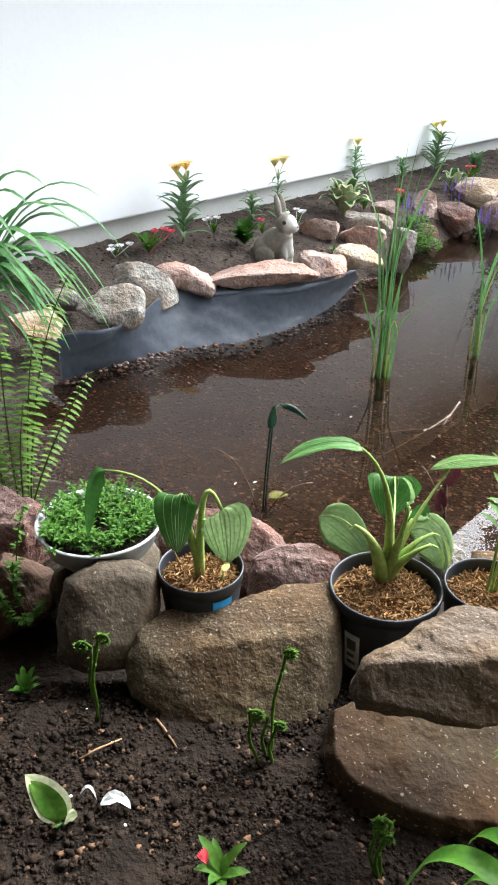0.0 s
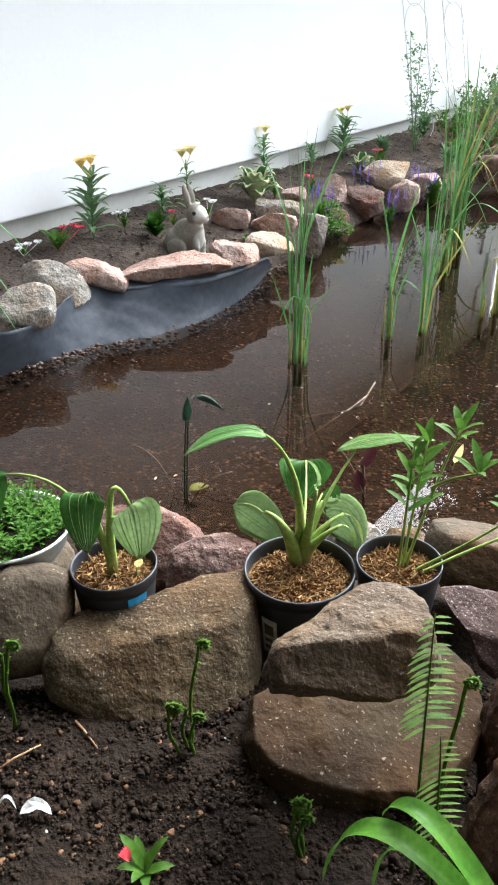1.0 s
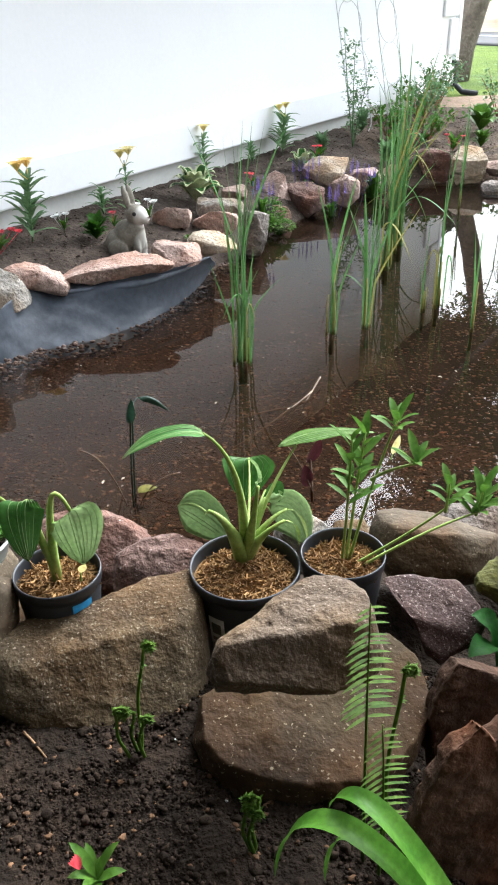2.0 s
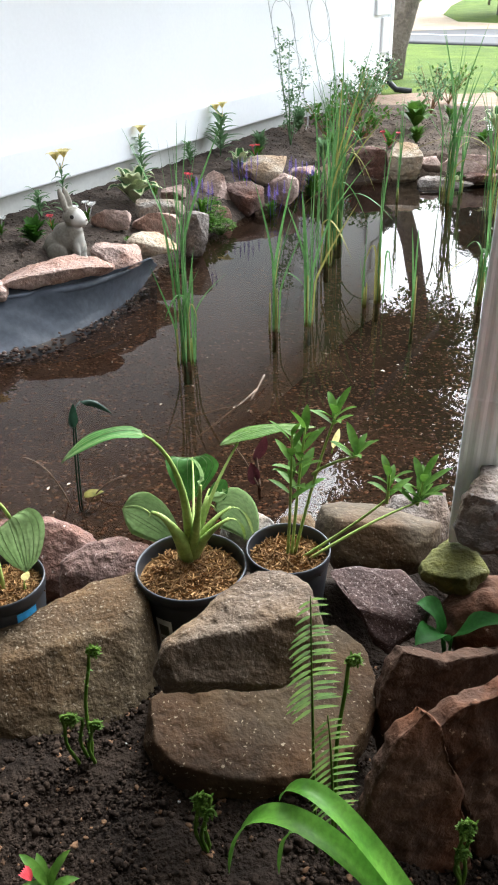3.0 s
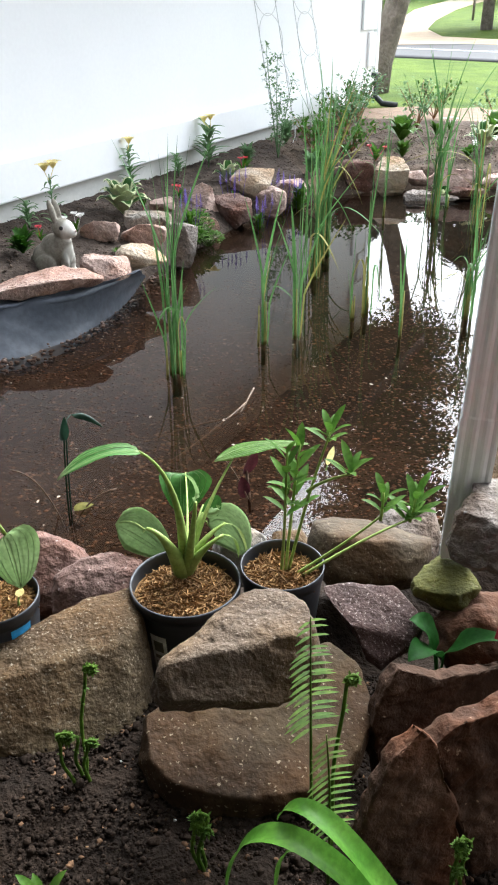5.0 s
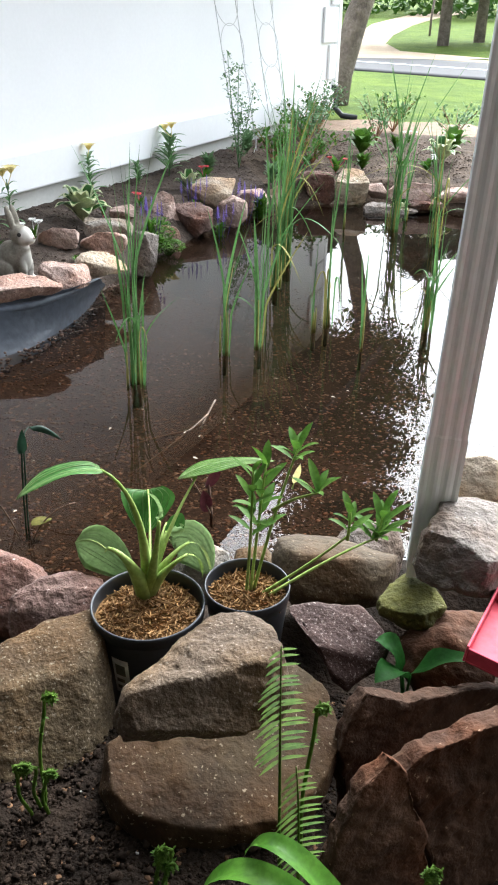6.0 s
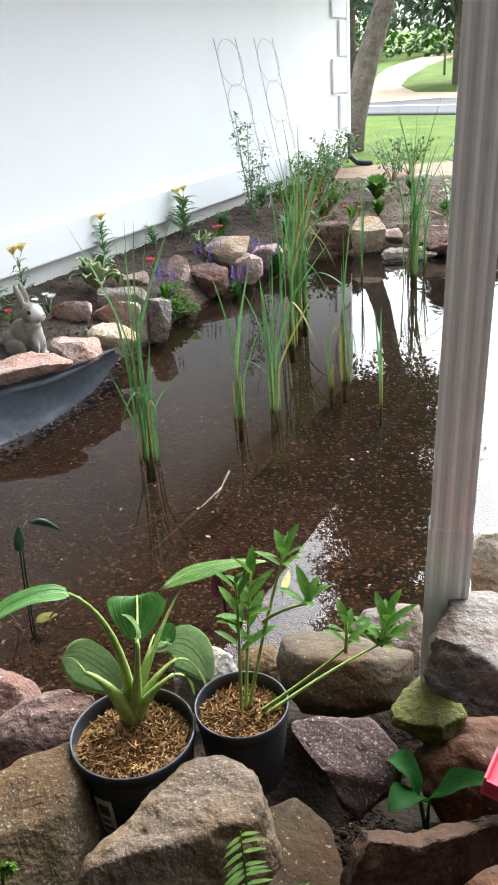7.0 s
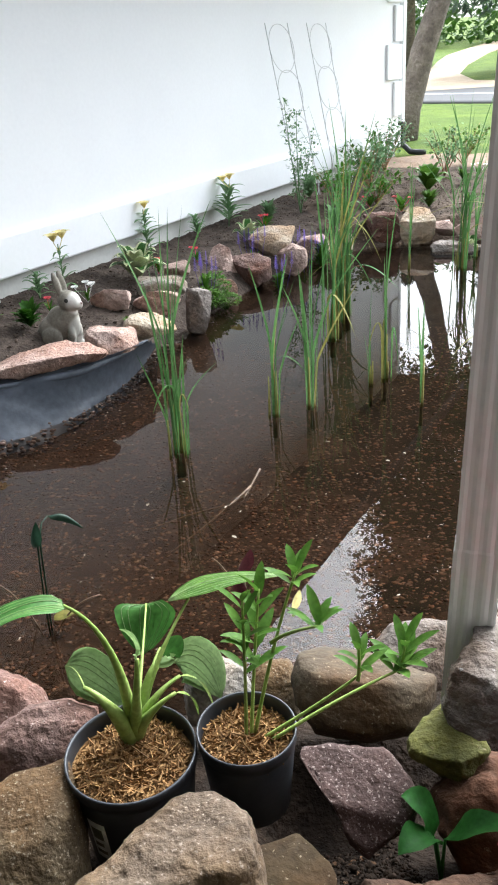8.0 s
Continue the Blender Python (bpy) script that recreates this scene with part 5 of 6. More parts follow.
        b, t = V(*b) - o, V(*t) - o
        m = b.lerp(t, 0.5) + V(rng.gauss(0, 0.02), 0, 0.02)
        add_tube(bm, [bend(b, m, t, k / 8) for k in range(9)], 0.0014, 5)
        for k in range(46):
            p = bend(b, m, t, rng.uniform(0.1, 1))
            w = V(rng.gauss(0, 1), rng.gauss(0, 1), rng.gauss(0, 0.7)).normalized() * rng.uniform(0.01, 0.02)
            add_leaf(bm, p, p + w * 0.5, p + w, 0.008, oval, 3, 0.2)
        part("trailing_stem", bm, LILYGREEN, c)
    # arching grass-like clump on the left bank
    s = thing("daylily_clump", (-0.9, 2.55, 0.22), "big clump of long arching green leaves", "plant")
    o = V(-0.9, 2.55, 0.22)
    for k in range(80):
        a = rng.uniform(-0.9, 2.0)
        L = rng.uniform(0.4, 0.84)
        top = V(-0.9 + 0.35 * math.sin(a) * L, 2.5 - 0.3 * math.cos(a) * L, 0.4 + L * 0.95) - o
        tip = V(-0.9 + math.sin(a) * L * 0.72, 2.5 - math.cos(a) * L * 0.4, 0.2 + L * rng.uniform(0.3, 0.95)) - o
        bm = bmesh.new()
        add_leaf(bm, V(rng.gauss(0, 0.04), rng.gauss(0, 0.04), 0), top, tip, rng.uniform(0.026, 0.044), sword, 14, 0.4)
        part("leaf", bm, DAYLILY, s)


def leaf_cushion(at, r, h, mat, n):
    """A low dome of small leaves on thin stems that spills over the bank."""
    p = thing("cushion_plant", at, "leafy green cushion spilling over the pond's bank", "plant", "plants in the bed")
    rng = random.Random(int(at[0] * 731 + at[1] * 997))
    bm = bmesh.new()
    stems = bmesh.new()
    for k in range(n):
        a, q = k * 2.4, math.sqrt((k + 0.5) / n)
        top = V(math.cos(a) * q * r, math.sin(a) * q * r, h * (1 - 0.75 * q * q)) * rng.uniform(0.8, 1.1)
        way = V(math.cos(a) + rng.gauss(0, 0.6), math.sin(a) + rng.gauss(0, 0.6), rng.uniform(-0.2, 0.6)).normalized() * rng.uniform(0.02, 0.04)
        add_leaf(bm, top, top + way * 0.5 + V(0, 0, 0.006), top + way, way.length * 0.6, oval, 4, 0.25)
        if k % 6 == 0:
            add_tube(stems, [top * 0.1 - V(0, 0, 0.02), top * 0.6, top], 0.0015, 4)
    part("foliage", bm, mat, p)
    part("stems", stems, mat, p)


def small_plant(at, h, mat, flower, label, leaves=16, size=0.05, count=1, spike=False, name="flowering_plant"):
    """A low leafy plant with or without flowers; where it stands it is one thing with foliage and blossoms as parts."""
    x, y = at
    z = ground_z(x, y)
    p = thing(name if flower else "seedling", (x, y, z), label, "plant", "plants in the bed")
    rng = random.Random(int(x * 731 + y * 997))
    bm = bmesh.new()
    for k in range(leaves):
        a = k * 2.4
        b = V(0, 0, h * 0.1 + 0.6 * h * rng.random())
        w = V(math.cos(a), math.sin(a), rng.uniform(0.1, 1.0)).normalized() * size * rng.uniform(0.7, 1.2)
        add_leaf(bm, b * 0.3, b + w * 0.5 + V(0, 0, size * 0.2), b + w, size * 0.36, oval, 5, 0.3)
    part("foliage", bm, mat, p)
    if flower:
        for k in range(count):
            c = V(rng.gauss(0, 0.2 * size * count), rng.gauss(0, 0.2 * size * count), h * rng.uniform(0.85, 1.1))
            bm = bmesh.new()
            if spike:
                for j in range(40):
                    q = c + V(0, 0, 0.09 * j / 40)
                    a = j * 2.4
                    w = V(math.cos(a), math.sin(a), 0.3) * 0.014 * (1.2 - j / 40)
                    add_leaf(bm, q, q + w * 0.5, q + w, 0.008, oval, 2, 0.2)
                add_tube(bm, [V(c.x * 0.5, c.y * 0.5, 0), c, c + V(0, 0, 0.08)], 0.0015, 4)
            else:
                for j in range(11):
                    a = j * 2.4
                    w = V(math.cos(a), math.sin(a), 0.5 - 0.04 * j) * 0.024
                    add_leaf(bm, c, c + w * 0.6 + V(0, 0, 0.008), c + w, 0.024, oval, 4, 0.2)
                add_tube(bm, [V(0, 0, 0), c * 0.6, c], 0.0015, 4)
            part("blossom", bm, flower, p)
    return p


def garden_lily(at, h, flower, label, leaves=46, size=0.085, blossoms=2):
    x, y = at
    z = ground_z(x, y)
    p = thing("garden_lily", (x, y, z), label, "lily", "lilies along the house wall")
    rng = random.Random(int(x * 500 + 77))
    bm = bmesh.new()
    lean = V(rng.gauss(0, 0.01), 0, 0)
    add_tube(bm, [V(0, 0, 0), V(0, 0, h * 0.5) + lean, V(0, 0, h) + lean * 2], [0.005, 0.004, 0.003], 6)
    part("stem", bm, DULL, p)
    bm = bmesh.new()
    for k in range(leaves):
        u = 0.12 + 0.8 * k / leaves
        a = k * 2.4
        b = V(0, 0, h * u) + lean * u
        w = V(math.cos(a), math.sin(a), rng.uniform(0.1, 0.9)).normalized() * size * rng.uniform(0.8, 1.4) * (1.1 - 0.35 * u)
        add_leaf(bm, b, b + w * 0.6 + V(0, 0, 0.02), b + w - V(0, 0, rng.uniform(0, 0.03)), size * 0.24, sword, 6, 0.3)
    part("foliage", bm, DULL, p)
    for k in range(blossoms if flower else 0):
        c = V((k - 0.5 * (blossoms - 1)) * 0.05, rng.gauss(0, 0.01), h + 0.01 + 0.015 * (k % 2))
        bm = bmesh.new()
        for j in range(6):
            a = j * math.pi / 3 + k
            w = V(math.cos(a) * 0.055, math.sin(a) * 0.055, 0.04)
            add_leaf(bm, c, c + w * 0.5 + V(0, 0, 0.04), c + w, 0.036, oval, 6, 0.2)
        add_tube(bm, [V(0, 0, h - 0.04) + lean * 2, c], 0.0022, 5)
        part("blossom", bm, flower, p)


def clump_hosta(at, r, mat, label, edge=True, leaves=18):
    x, y = at
    p = thing("hosta", (x, y, ground_z(x, y)), label, "hosta", "hostas in the far bed")
    rng = random.Random(int(x * 313 + y * 7))
    for k in range(leaves):
        a = k * 2.4
        u = k / leaves
        w = V(math.cos(a), math.sin(a), 0) * r * (1 - 0.45 * u)
        top = w * 0.55 + V(0, 0, r * (0.7 + 0.7 * u))
        tip = w + V(0, 0, r * (0.35 + 0.75 * u))
        if edge:
            bm = bmesh.new()
            add_leaf(bm, (0, 0, 0), top, tip, r * 0.5, oval, 8, 0.25)
            part("leaf", bm, CREAM, p)
        bm = bmesh.new()
        lift = V(0, 0, 0.004 if edge else 0)
        add_leaf(bm, lift, top + lift, tip * 0.97 + lift, r * (0.34 if edge else 0.5), oval, 8, 0.25)
        part("leaf", bm, mat, p)


REEDS = [
    # x, y, blades, lowest and highest tip, spread, seed
    (0.662, 3.20, 17, 0.42, 1.0, 0.12, 1), (1.125, 3.43, 6, 0.4, 0.78, 0.09, 2), (1.31, 3.465, 7, 0.45, 0.84, 0.1, 3),
    (1.775, 3.319, 2, 0.4, 0.56, 0.05, 4), (1.71, 4.335, 13, 0.5, 0.98, 0.15, 5), (1.94, 4.76, 22, 0.5, 1.25, 0.18, 6), (1.85, 4.63, 14, 0.45, 1.05, 0.12, 7),
    (1.648, 3.61, 3, 0.25, 0.5, 0.06, 8), (1.737, 3.65, 6, 0.5, 0.9, 0.1, 9), (2.22, 3.47, 11, 0.3, 0.62, 0.09, 10), (3.1, 4.95, 13, 0.5, 0.92, 0.12, 11),
    (2.71, 5.57, 3, 0.6, 0.85, 0.05, 12), (3.05, 5.45, 22, 0.6, 1.28, 0.2, 13), (3.28, 5.7, 5, 0.4, 0.9, 0.1, 14),
]


def build_reeds():
    """Upright bundles: the blades stand sheathed together below and fan out above."""
    for x, y, n, low, high, spread_w, seed in REEDS:
        rng = random.Random(seed)
        z0 = ground_z(x, y)
        r = thing("cattail_clump", (x, y, z0), "cattail clump of upright green blades in water", "cattail", "cattails in the pond")
        wide = 0.004 + 0.0009 * n
        for k in range(int(n * 1.3)):
            b = V(rng.gauss(0, wide), rng.gauss(0, wide), -z0 - 0.02)
            h = rng.uniform(low, high) + 0.02
            lean = V(rng.gauss(0, 1), rng.gauss(0, 1), 0) * spread_w * rng.uniform(0.3, 1.2)
            ang = rng.uniform(0, 3.14)
            bent = rng.random() < 0.22 and n > 5
            knee = b + V(0, 0, h * rng.uniform(0.36, 0.52)) + lean * 0.08
            if bent:
                mid, tip = knee + lean * 0.6 + V(0, 0, h * 0.25), knee + lean * 2.0 + V(0, 0, -h * rng.uniform(0.0, 0.2))
            else:
                mid, tip = knee + V(0, 0, h * 0.2) + lean * 0.2, b + lean + V(0, 0, h)
            width = rng.uniform(0.008, 0.014)
            bm = bmesh.new()
            # one blade: an upright foot that runs over into a curve
            pts = [b.lerp(knee, i / 5) for i in range(5)] + [bend(knee, mid, tip, i / 10) for i in range(11)]
            side = V(math.cos(ang), math.sin(ang), 0)
            rows = []
            for i, p in enumerate(pts):
                u = i / (len(pts) - 1)
                w = side * (width * 0.5 * min(1.0, 0.55 + u) * (1 - u ** 4) ** 0.9 + 2e-4)
                ridge = V(-side.y, side.x, 0) * (0.3 * w.length)
                rows.append([bm.verts.new(p - w), bm.verts.new(p + ridge), bm.verts.new(p + w)])
            for a, c in zip(rows, rows[1:]):
                bm.faces.new((a[0], a[1], c[1], c[0]))
                bm.faces.new((a[1], a[2], c[2], c[1]))
            part("blade", bm, REEDYELLOW if rng.random() < (0.4 if bent else 0.05) else REED, r)
        for k in range(max(2, n // 2)):
            b = V(rng.gauss(0, wide), rng.gauss(0, wide), -z0 - 0.02)
            bm = bmesh.new()
            add_tube(bm, [b, b + V(0.002, 0, 0.06), b + V(0.004, 0, rng.uniform(0.1, 0.26))], [0.0055, 0.005, 0.0025], 6)
            part("sheath", bm, REEDYELLOW, r, "yellow-green reed base")
        bm = bmesh.new()
        add_tube(bm, [V(0, 0, -0.03), V(0.004, 0.002, -z0 * 0.5), V(0, 0, -z0 - 0.012)], [wide * 0.9 + 0.004, wide * 0.8 + 0.003, wide * 0.7 + 0.003], 8)
        part("rootstock", bm, SODDEN, r, "dark sunken rootstock")


def build_far_plants():
    garden_lily((-0.24, 4.49), 0.36, ORANGE, "lily with orange and yellow blossoms by the house", 36, 0.14)
    garden_lily((0.31, 4.98), 0.34, YELLOW, "lily with two bright yellow blossoms", 22, 0.08)
    garden_lily((0.92, 6.0), 0.30, YELLOW, "lily with pale yellow buds by the house", 26, 0.12, 1)
    garden_lily((1.65, 6.68), 0.33, YELLOW, "lily with a golden blossom by the house", 36, 0.15, 2)
    for x, y, h in [(-0.48, 4.95, 0.17), (-0.82, 4.42, 0.2), (-0.68, 4.72, 0.14), (0.16, 5.06, 0.16), (1.35, 6.4, 0.16)]:
        garden_lily((x, y), h, None, "young lily without blossoms by the house", 26, 0.09)
    clump_hosta((0.77, 5.38), 0.2, HOSTA, "hosta with cream-edged leaves in the far bed")
    clump_hosta((1.7, 6.25), 0.14, HOSTA, "hosta with cream-edged leaves among stones", True, 12)
    clump_hosta((3.38, 5.98), 0.13, HOSTA, "hosta with pale leaves behind flat stones", True, 10)
    clump_hosta((3.6, 7.2), 0.22, LILYGREEN, "broad-leaved green hosta in the far bed", False, 14)
    clump_hosta((2.62, 6.75), 0.13, LILYGREEN, "broad-leaved green hosta in the far bed", False, 12)
    small_plant((-0.41, 4.28), 0.12, LILYGREEN, RED, "bedding plant with coral-red blossoms", 12, 0.1, 3)
    small_plant((-0.58, 4.22), 0.06, HERB, PETAL, "low plant with white blossoms", 8, 0.04, 4)
    small_plant((0.10, 4.56), 0.12, FERN, None, "feathery yellow-green bush in the far bed", 60, 0.09)
    small_plant((-0.07, 4.66), 0.09, HERB, PETAL, "low plant with white blossoms", 14, 0.045, 3)
    small_plant((0.21, 4.8), 0.08, HERB, RED, "low plant with a red blossom", 10, 0.04, 1)
    small_plant((0.43, 4.98), 0.10, HERB, PETAL, "low plant with white blossoms", 10, 0.04, 4)
    small_plant((0.62, 4.62), 0.05, LILYGREEN, None, "small bright green sprig between stones", 12, 0.04)
    small_plant((0.92, 5.5), 0.09, HERB, RED, "low plant with salmon blossoms", 10, 0.05, 3)
    for x, y, z, r, h, mat, n in ((1.17, 5.1, 0.04, 0.09, 0.11, LILYGREEN, 170), (1.28, 5.17, 0.01, 0.1, 0.09, LILYGREEN, 180), (1.24, 5.28, 0.07, 0.1, 0.13, HERB, 160)):
        leaf_cushion((x, y, z), r, h, mat, n)
    small_plant((2.2, 6.0), 0.24, LILYGREEN, None, "leafy green plant at the water's edge", 120, 0.075)
    small_plant((2.45, 6.45), 0.2, DULL, None, "leafy green plant behind the bank stones", 80, 0.08)
    small_plant((2.0, 6.75), 0.2, DULL, None, "leafy green plant by the house wall", 70, 0.08)
    small_plant((2.55, 7.4), 0.22, DULL, None, "leafy green plant by the house wall", 90, 0.09)
    small_plant((3.4, 6.75), 0.16, LILYGREEN, None, "leafy green plant in the far bed", 60, 0.09)
    small_plant((-1.0, 4.25), 0.22, DULL, None, "leafy green plant by the house wall", 90, 0.09)
    small_plant((1.17, 5.2), 0.2, HERB, PURPLE, "plant with purple flower spikes", 40, 0.05, 7, True)
    small_plant((1.62, 5.75), 0.2, HERB, PURPLE, "plant with purple flower spikes", 40, 0.05, 7, True)
    small_plant((1.74, 5.55), 0.16, HERB, PURPLE, "plant with purple flower spikes", 60, 0.05, 5, True)
    small_plant((2.03, 5.95), 0.22, HERB, PURPLE, "plant with purple flower spikes", 60, 0.05, 8, True)
    small_plant((2.2, 6.05), 0.16, LILYGREEN, PURPLE, "plant with purple flower spikes", 60, 0.05, 5, True)
    small_plant((1.22, 5.75), 0.1, HERB, RED, "low plant with pink blossoms", 10, 0.05, 3)
    small_plant((1.9, 6.5), 0.12, HERB, RED, "low plant with red blossoms", 12, 0.09, 2)
    small_plant((2.95, 6.95), 0.1, HERB, RED, "low plant with pink blossoms", 12, 0.09, 2)
    small_plant((4.3, 7.6), 0.12, HERB, PETAL, "low plant with white blossoms", 14, 0.06, 3)
    shrub((3.2, 7.6), 0.42, 0.3, DULL, "loose shrub with small dull green leaves", 500)
    shrub((3.75, 8.6), 0.5, 0.35, DULL, "loose shrub at the house corner", 500)
    shrub((4.1, 7.9), 0.45, 0.3, DULL, "leafy plant in the far bed", 300)
    shrub((2.7, 7.1), 0.32, 0.25, HERB, "leafy plant in the far bed", 300)
    shrub((3.05, 7.05), 0.3, 0.28, HERB, "leafy plant in the far bed", 260)
    shrub((4.6, 8.5), 0.4, 0.35, LILYGREEN, "leafy plant beside the lawn", 300)
    shrub((5.0, 7.9), 0.35, 0.35, DULL, "leafy plant beside the lawn", 260)
    shrub((3.4, 8.2), 0.4, 0.35, HERB, "leafy plant at the house wall", 300)
    clump_hosta((4.15, 6.7), 0.2, HOSTA, "hosta with cream-edged leaves in the far bed", True, 12)
    clump_hosta((4.5, 7.1), 0.2, LILYGREEN, "broad-leaved green hosta in the far bed", False, 12)
    small_plant((3.15, 6.75), 0.12, HERB, RED, "low plant with red blossoms", 14, 0.1, 3)
    small_plant((3.9, 6.5), 0.12, HERB, PETAL, "low plant with white blossoms", 14, 0.1, 3)
    small_plant((3.7, 6.6), 0.14, LILYGREEN, None, "leafy green seedling in the far bed", 20, 0.09)
    small_plant((4.0, 7.3), 0.14, LILYGREEN, None, "leafy green seedling in the far bed", 20, 0.1)
    # climbing rose at the trellis
    p = thing("climbing_rose", (2.27, 6.95, ground_z(2.27, 6.95)), "thin climbing rose with sparse small leaves", "climber")
    rng = random.Random(3)
    for top, n in ((V(-0.08, -0.1, 0.9), 70), (V(0.05, 0, 0.8), 55), (V(0.22, 0.1, 0.62), 60), (V(0.12, 0.1, 0.5), 60)):
        bm = bmesh.new()
        m = top * 0.5 + V(rng.gauss(0, 0.06), 0, 0.05)
        add_tube(bm, [bend(V(0.06, 0, 0), m, top, k / 10) for k in range(11)], [0.006 - 0.0004 * k for k in range(11)], 5)
        for k in range(n):
            q = bend(V(0.06, 0, 0), m, top, rng.uniform(0.15, 1))
            w = V(rng.gauss(0, 1), rng.gauss(0, 1), rng.gauss(0.2, 0.6)).normalized() * rng.uniform(0.03, 0.09)
            for j in range(3):
                e = q + w * (0.5 + 0.25 * j)
                a = V(rng.gauss(0, 1), rng.gauss(0, 1), rng.gauss(0, 0.5)).normalized() * 0.03
                add_leaf(bm, e, e + a * 0.5, e + a, 0.018, oval, 3, 0.2)
        part("cane", bm, DULL, p)


def shrub(at, h, r, mat, label, leaves):
    x, y = at
    p = thing("shrub", (x, y, ground_z(x, y)), label, "shrub", "shrubs in the far bed")
    rng = random.Random(int(x * 100 + leaves))
    tops = []
    for k in range(9):
        a = k * 2.4
        top = V(math.cos(a) * r * rng.uniform(0.3, 1), math.sin(a) * r * rng.uniform(0.3, 1), h * rng.uniform(0.6, 1.05))
        bm = bmesh.new()
        m = top * 0.5 + V(0, 0, h * 0.15)
        add_tube(bm, [bend(V(0, 0, 0), m, top, j / 8) for j in range(9)], [0.006 - 0.0005 * j for j in range(9)], 5)
        part("branch", bm, TWIG, p)
        tops.append((m, top))
    bm = bmesh.new()
    for k in range(leaves):
        m, top = tops[k % 9]
        q = bend(V(0, 0, 0), m, top, rng.uniform(0.35, 1.0)) + V(rng.gauss(0, 0.03), rng.gauss(0, 0.03), rng.gauss(0, 0.02))
        w = V(rng.gauss(0, 1), rng.gauss(0, 1), rng.gauss(0.3, 0.6)).normalized() * rng.uniform(0.03, 0.06)
        add_leaf(bm, q, q + w * 0.5 + V(0, 0, 0.006), q + w, 0.026, oval, 3, 0.2)
    part("foliage", bm, mat, p)


# ---- loose things ----
def build_rabbit():
    bm = bmesh.new()

    def egg(c, r, tilt=0.0, mat=0, yaw=0.0):
        m = Matrix.Translation(c) @ Euler((0, radians(tilt), radians(yaw))).to_matrix().to_4x4() @ Matrix.Diagonal((*r, 1))
        vs = bmesh.ops.create_icosphere(bm, subdivisions=4, radius=1.0, matrix=m)["verts"]
    egg((-0.045, 0, 0.075), (0.088, 0.07, 0.075))
    egg((-0.005, 0, 0.115), (0.078, 0.06, 0.08), -35)
    egg((0.035, 0, 0.125), (0.048, 0.05, 0.09), 8)
    egg((0.048, 0, 0.11), (0.04, 0.04, 0.075), 8, 1)
    egg((0.052, 0, 0.222), (0.058, 0.048, 0.049), 15)
    egg((0.086, 0, 0.21), (0.036, 0.03, 0.027), 15, 1)
    egg((0.066, 0, 0.222), (0.042, 0.0455, 0.03), 15, 1)
    for s in (-1, 1):
        egg((0.012, 0.02 * s, 0.3), (0.014, 0.02, 0.062), -14)
        egg((0.019, 0.022 * s, 0.3), (0.01, 0.012, 0.05), -14, 1)
        egg((0.06, 0.028 * s, 0.055), (0.02, 0.018, 0.065), 6)
        egg((0.078, 0.028 * s, 0.012), (0.03, 0.018, 0.014), 0, 1)
        egg((-0.03, 0.062 * s, 0.055), (0.058, 0.024, 0.05))
        egg((0.0, 0.065 * s, 0.014), (0.052, 0.02, 0.016))
        egg((0.068, 0.0405 * s, 0.232), (0.0095, 0.006, 0.011), 0, 2)
    egg((-0.13, 0, 0.06), (0.026, 0.026, 0.026), 0, 1)
    egg((0.12, 0, 0.216), (0.006, 0.008, 0.006), 0, 2)
    ob = solid("rabbit_statue", bm, STATUE, "weathered grey and white rabbit statue on soil", "statue", smooth=True)
    fuse = ob.modifiers.new("fuse", "REMESH")
    fuse.mode, fuse.voxel_size, fuse.use_smooth_shade = "VOXEL", 0.0045, True
    soften = ob.modifiers.new("soften", "SMOOTH")
    soften.factor, soften.iterations = 0.5, 3
    ob.matrix_basis = pose(0.275, 4.40, ground_z(0.275, 4.40) - 0.008, 0, 0, -38) @ Matrix.Scale(1.09, 4)


def build_trellis():
    base = wall_frame()
    for s0, out in ((3.1, 0.30), (2.33, 0.30)):
        t = thing("wire_trellis", (0, 0, 0), "thin grey wire trellis leaning on the white wall", "trellis", "trellises on the wall")
        t.matrix_basis = base @ pose(s0, out, 0.2, 11, 0, 0)
        h, w = 1.5, 0.2
        for x in (-w, w):
            bm = bmesh.new()
            add_tube(bm, [V(x, 0, 0), V(x, 0, h * 0.5), V(x, 0, h)], 0.0036, 6)
            part("upright", bm, WIRE, t)
        for k in range(4):
            z = 0.22 + 0.36 * k
            bm = bmesh.new()
            pts = [V(w * 1.08 * math.cos(a), 0.008, z + 0.19 * math.sin(a)) for a in np.linspace(0, 2 * math.pi, 33)]
            add_tube(bm, pts, 0.003, 5)
            part("hoop", bm, WIRE, t)


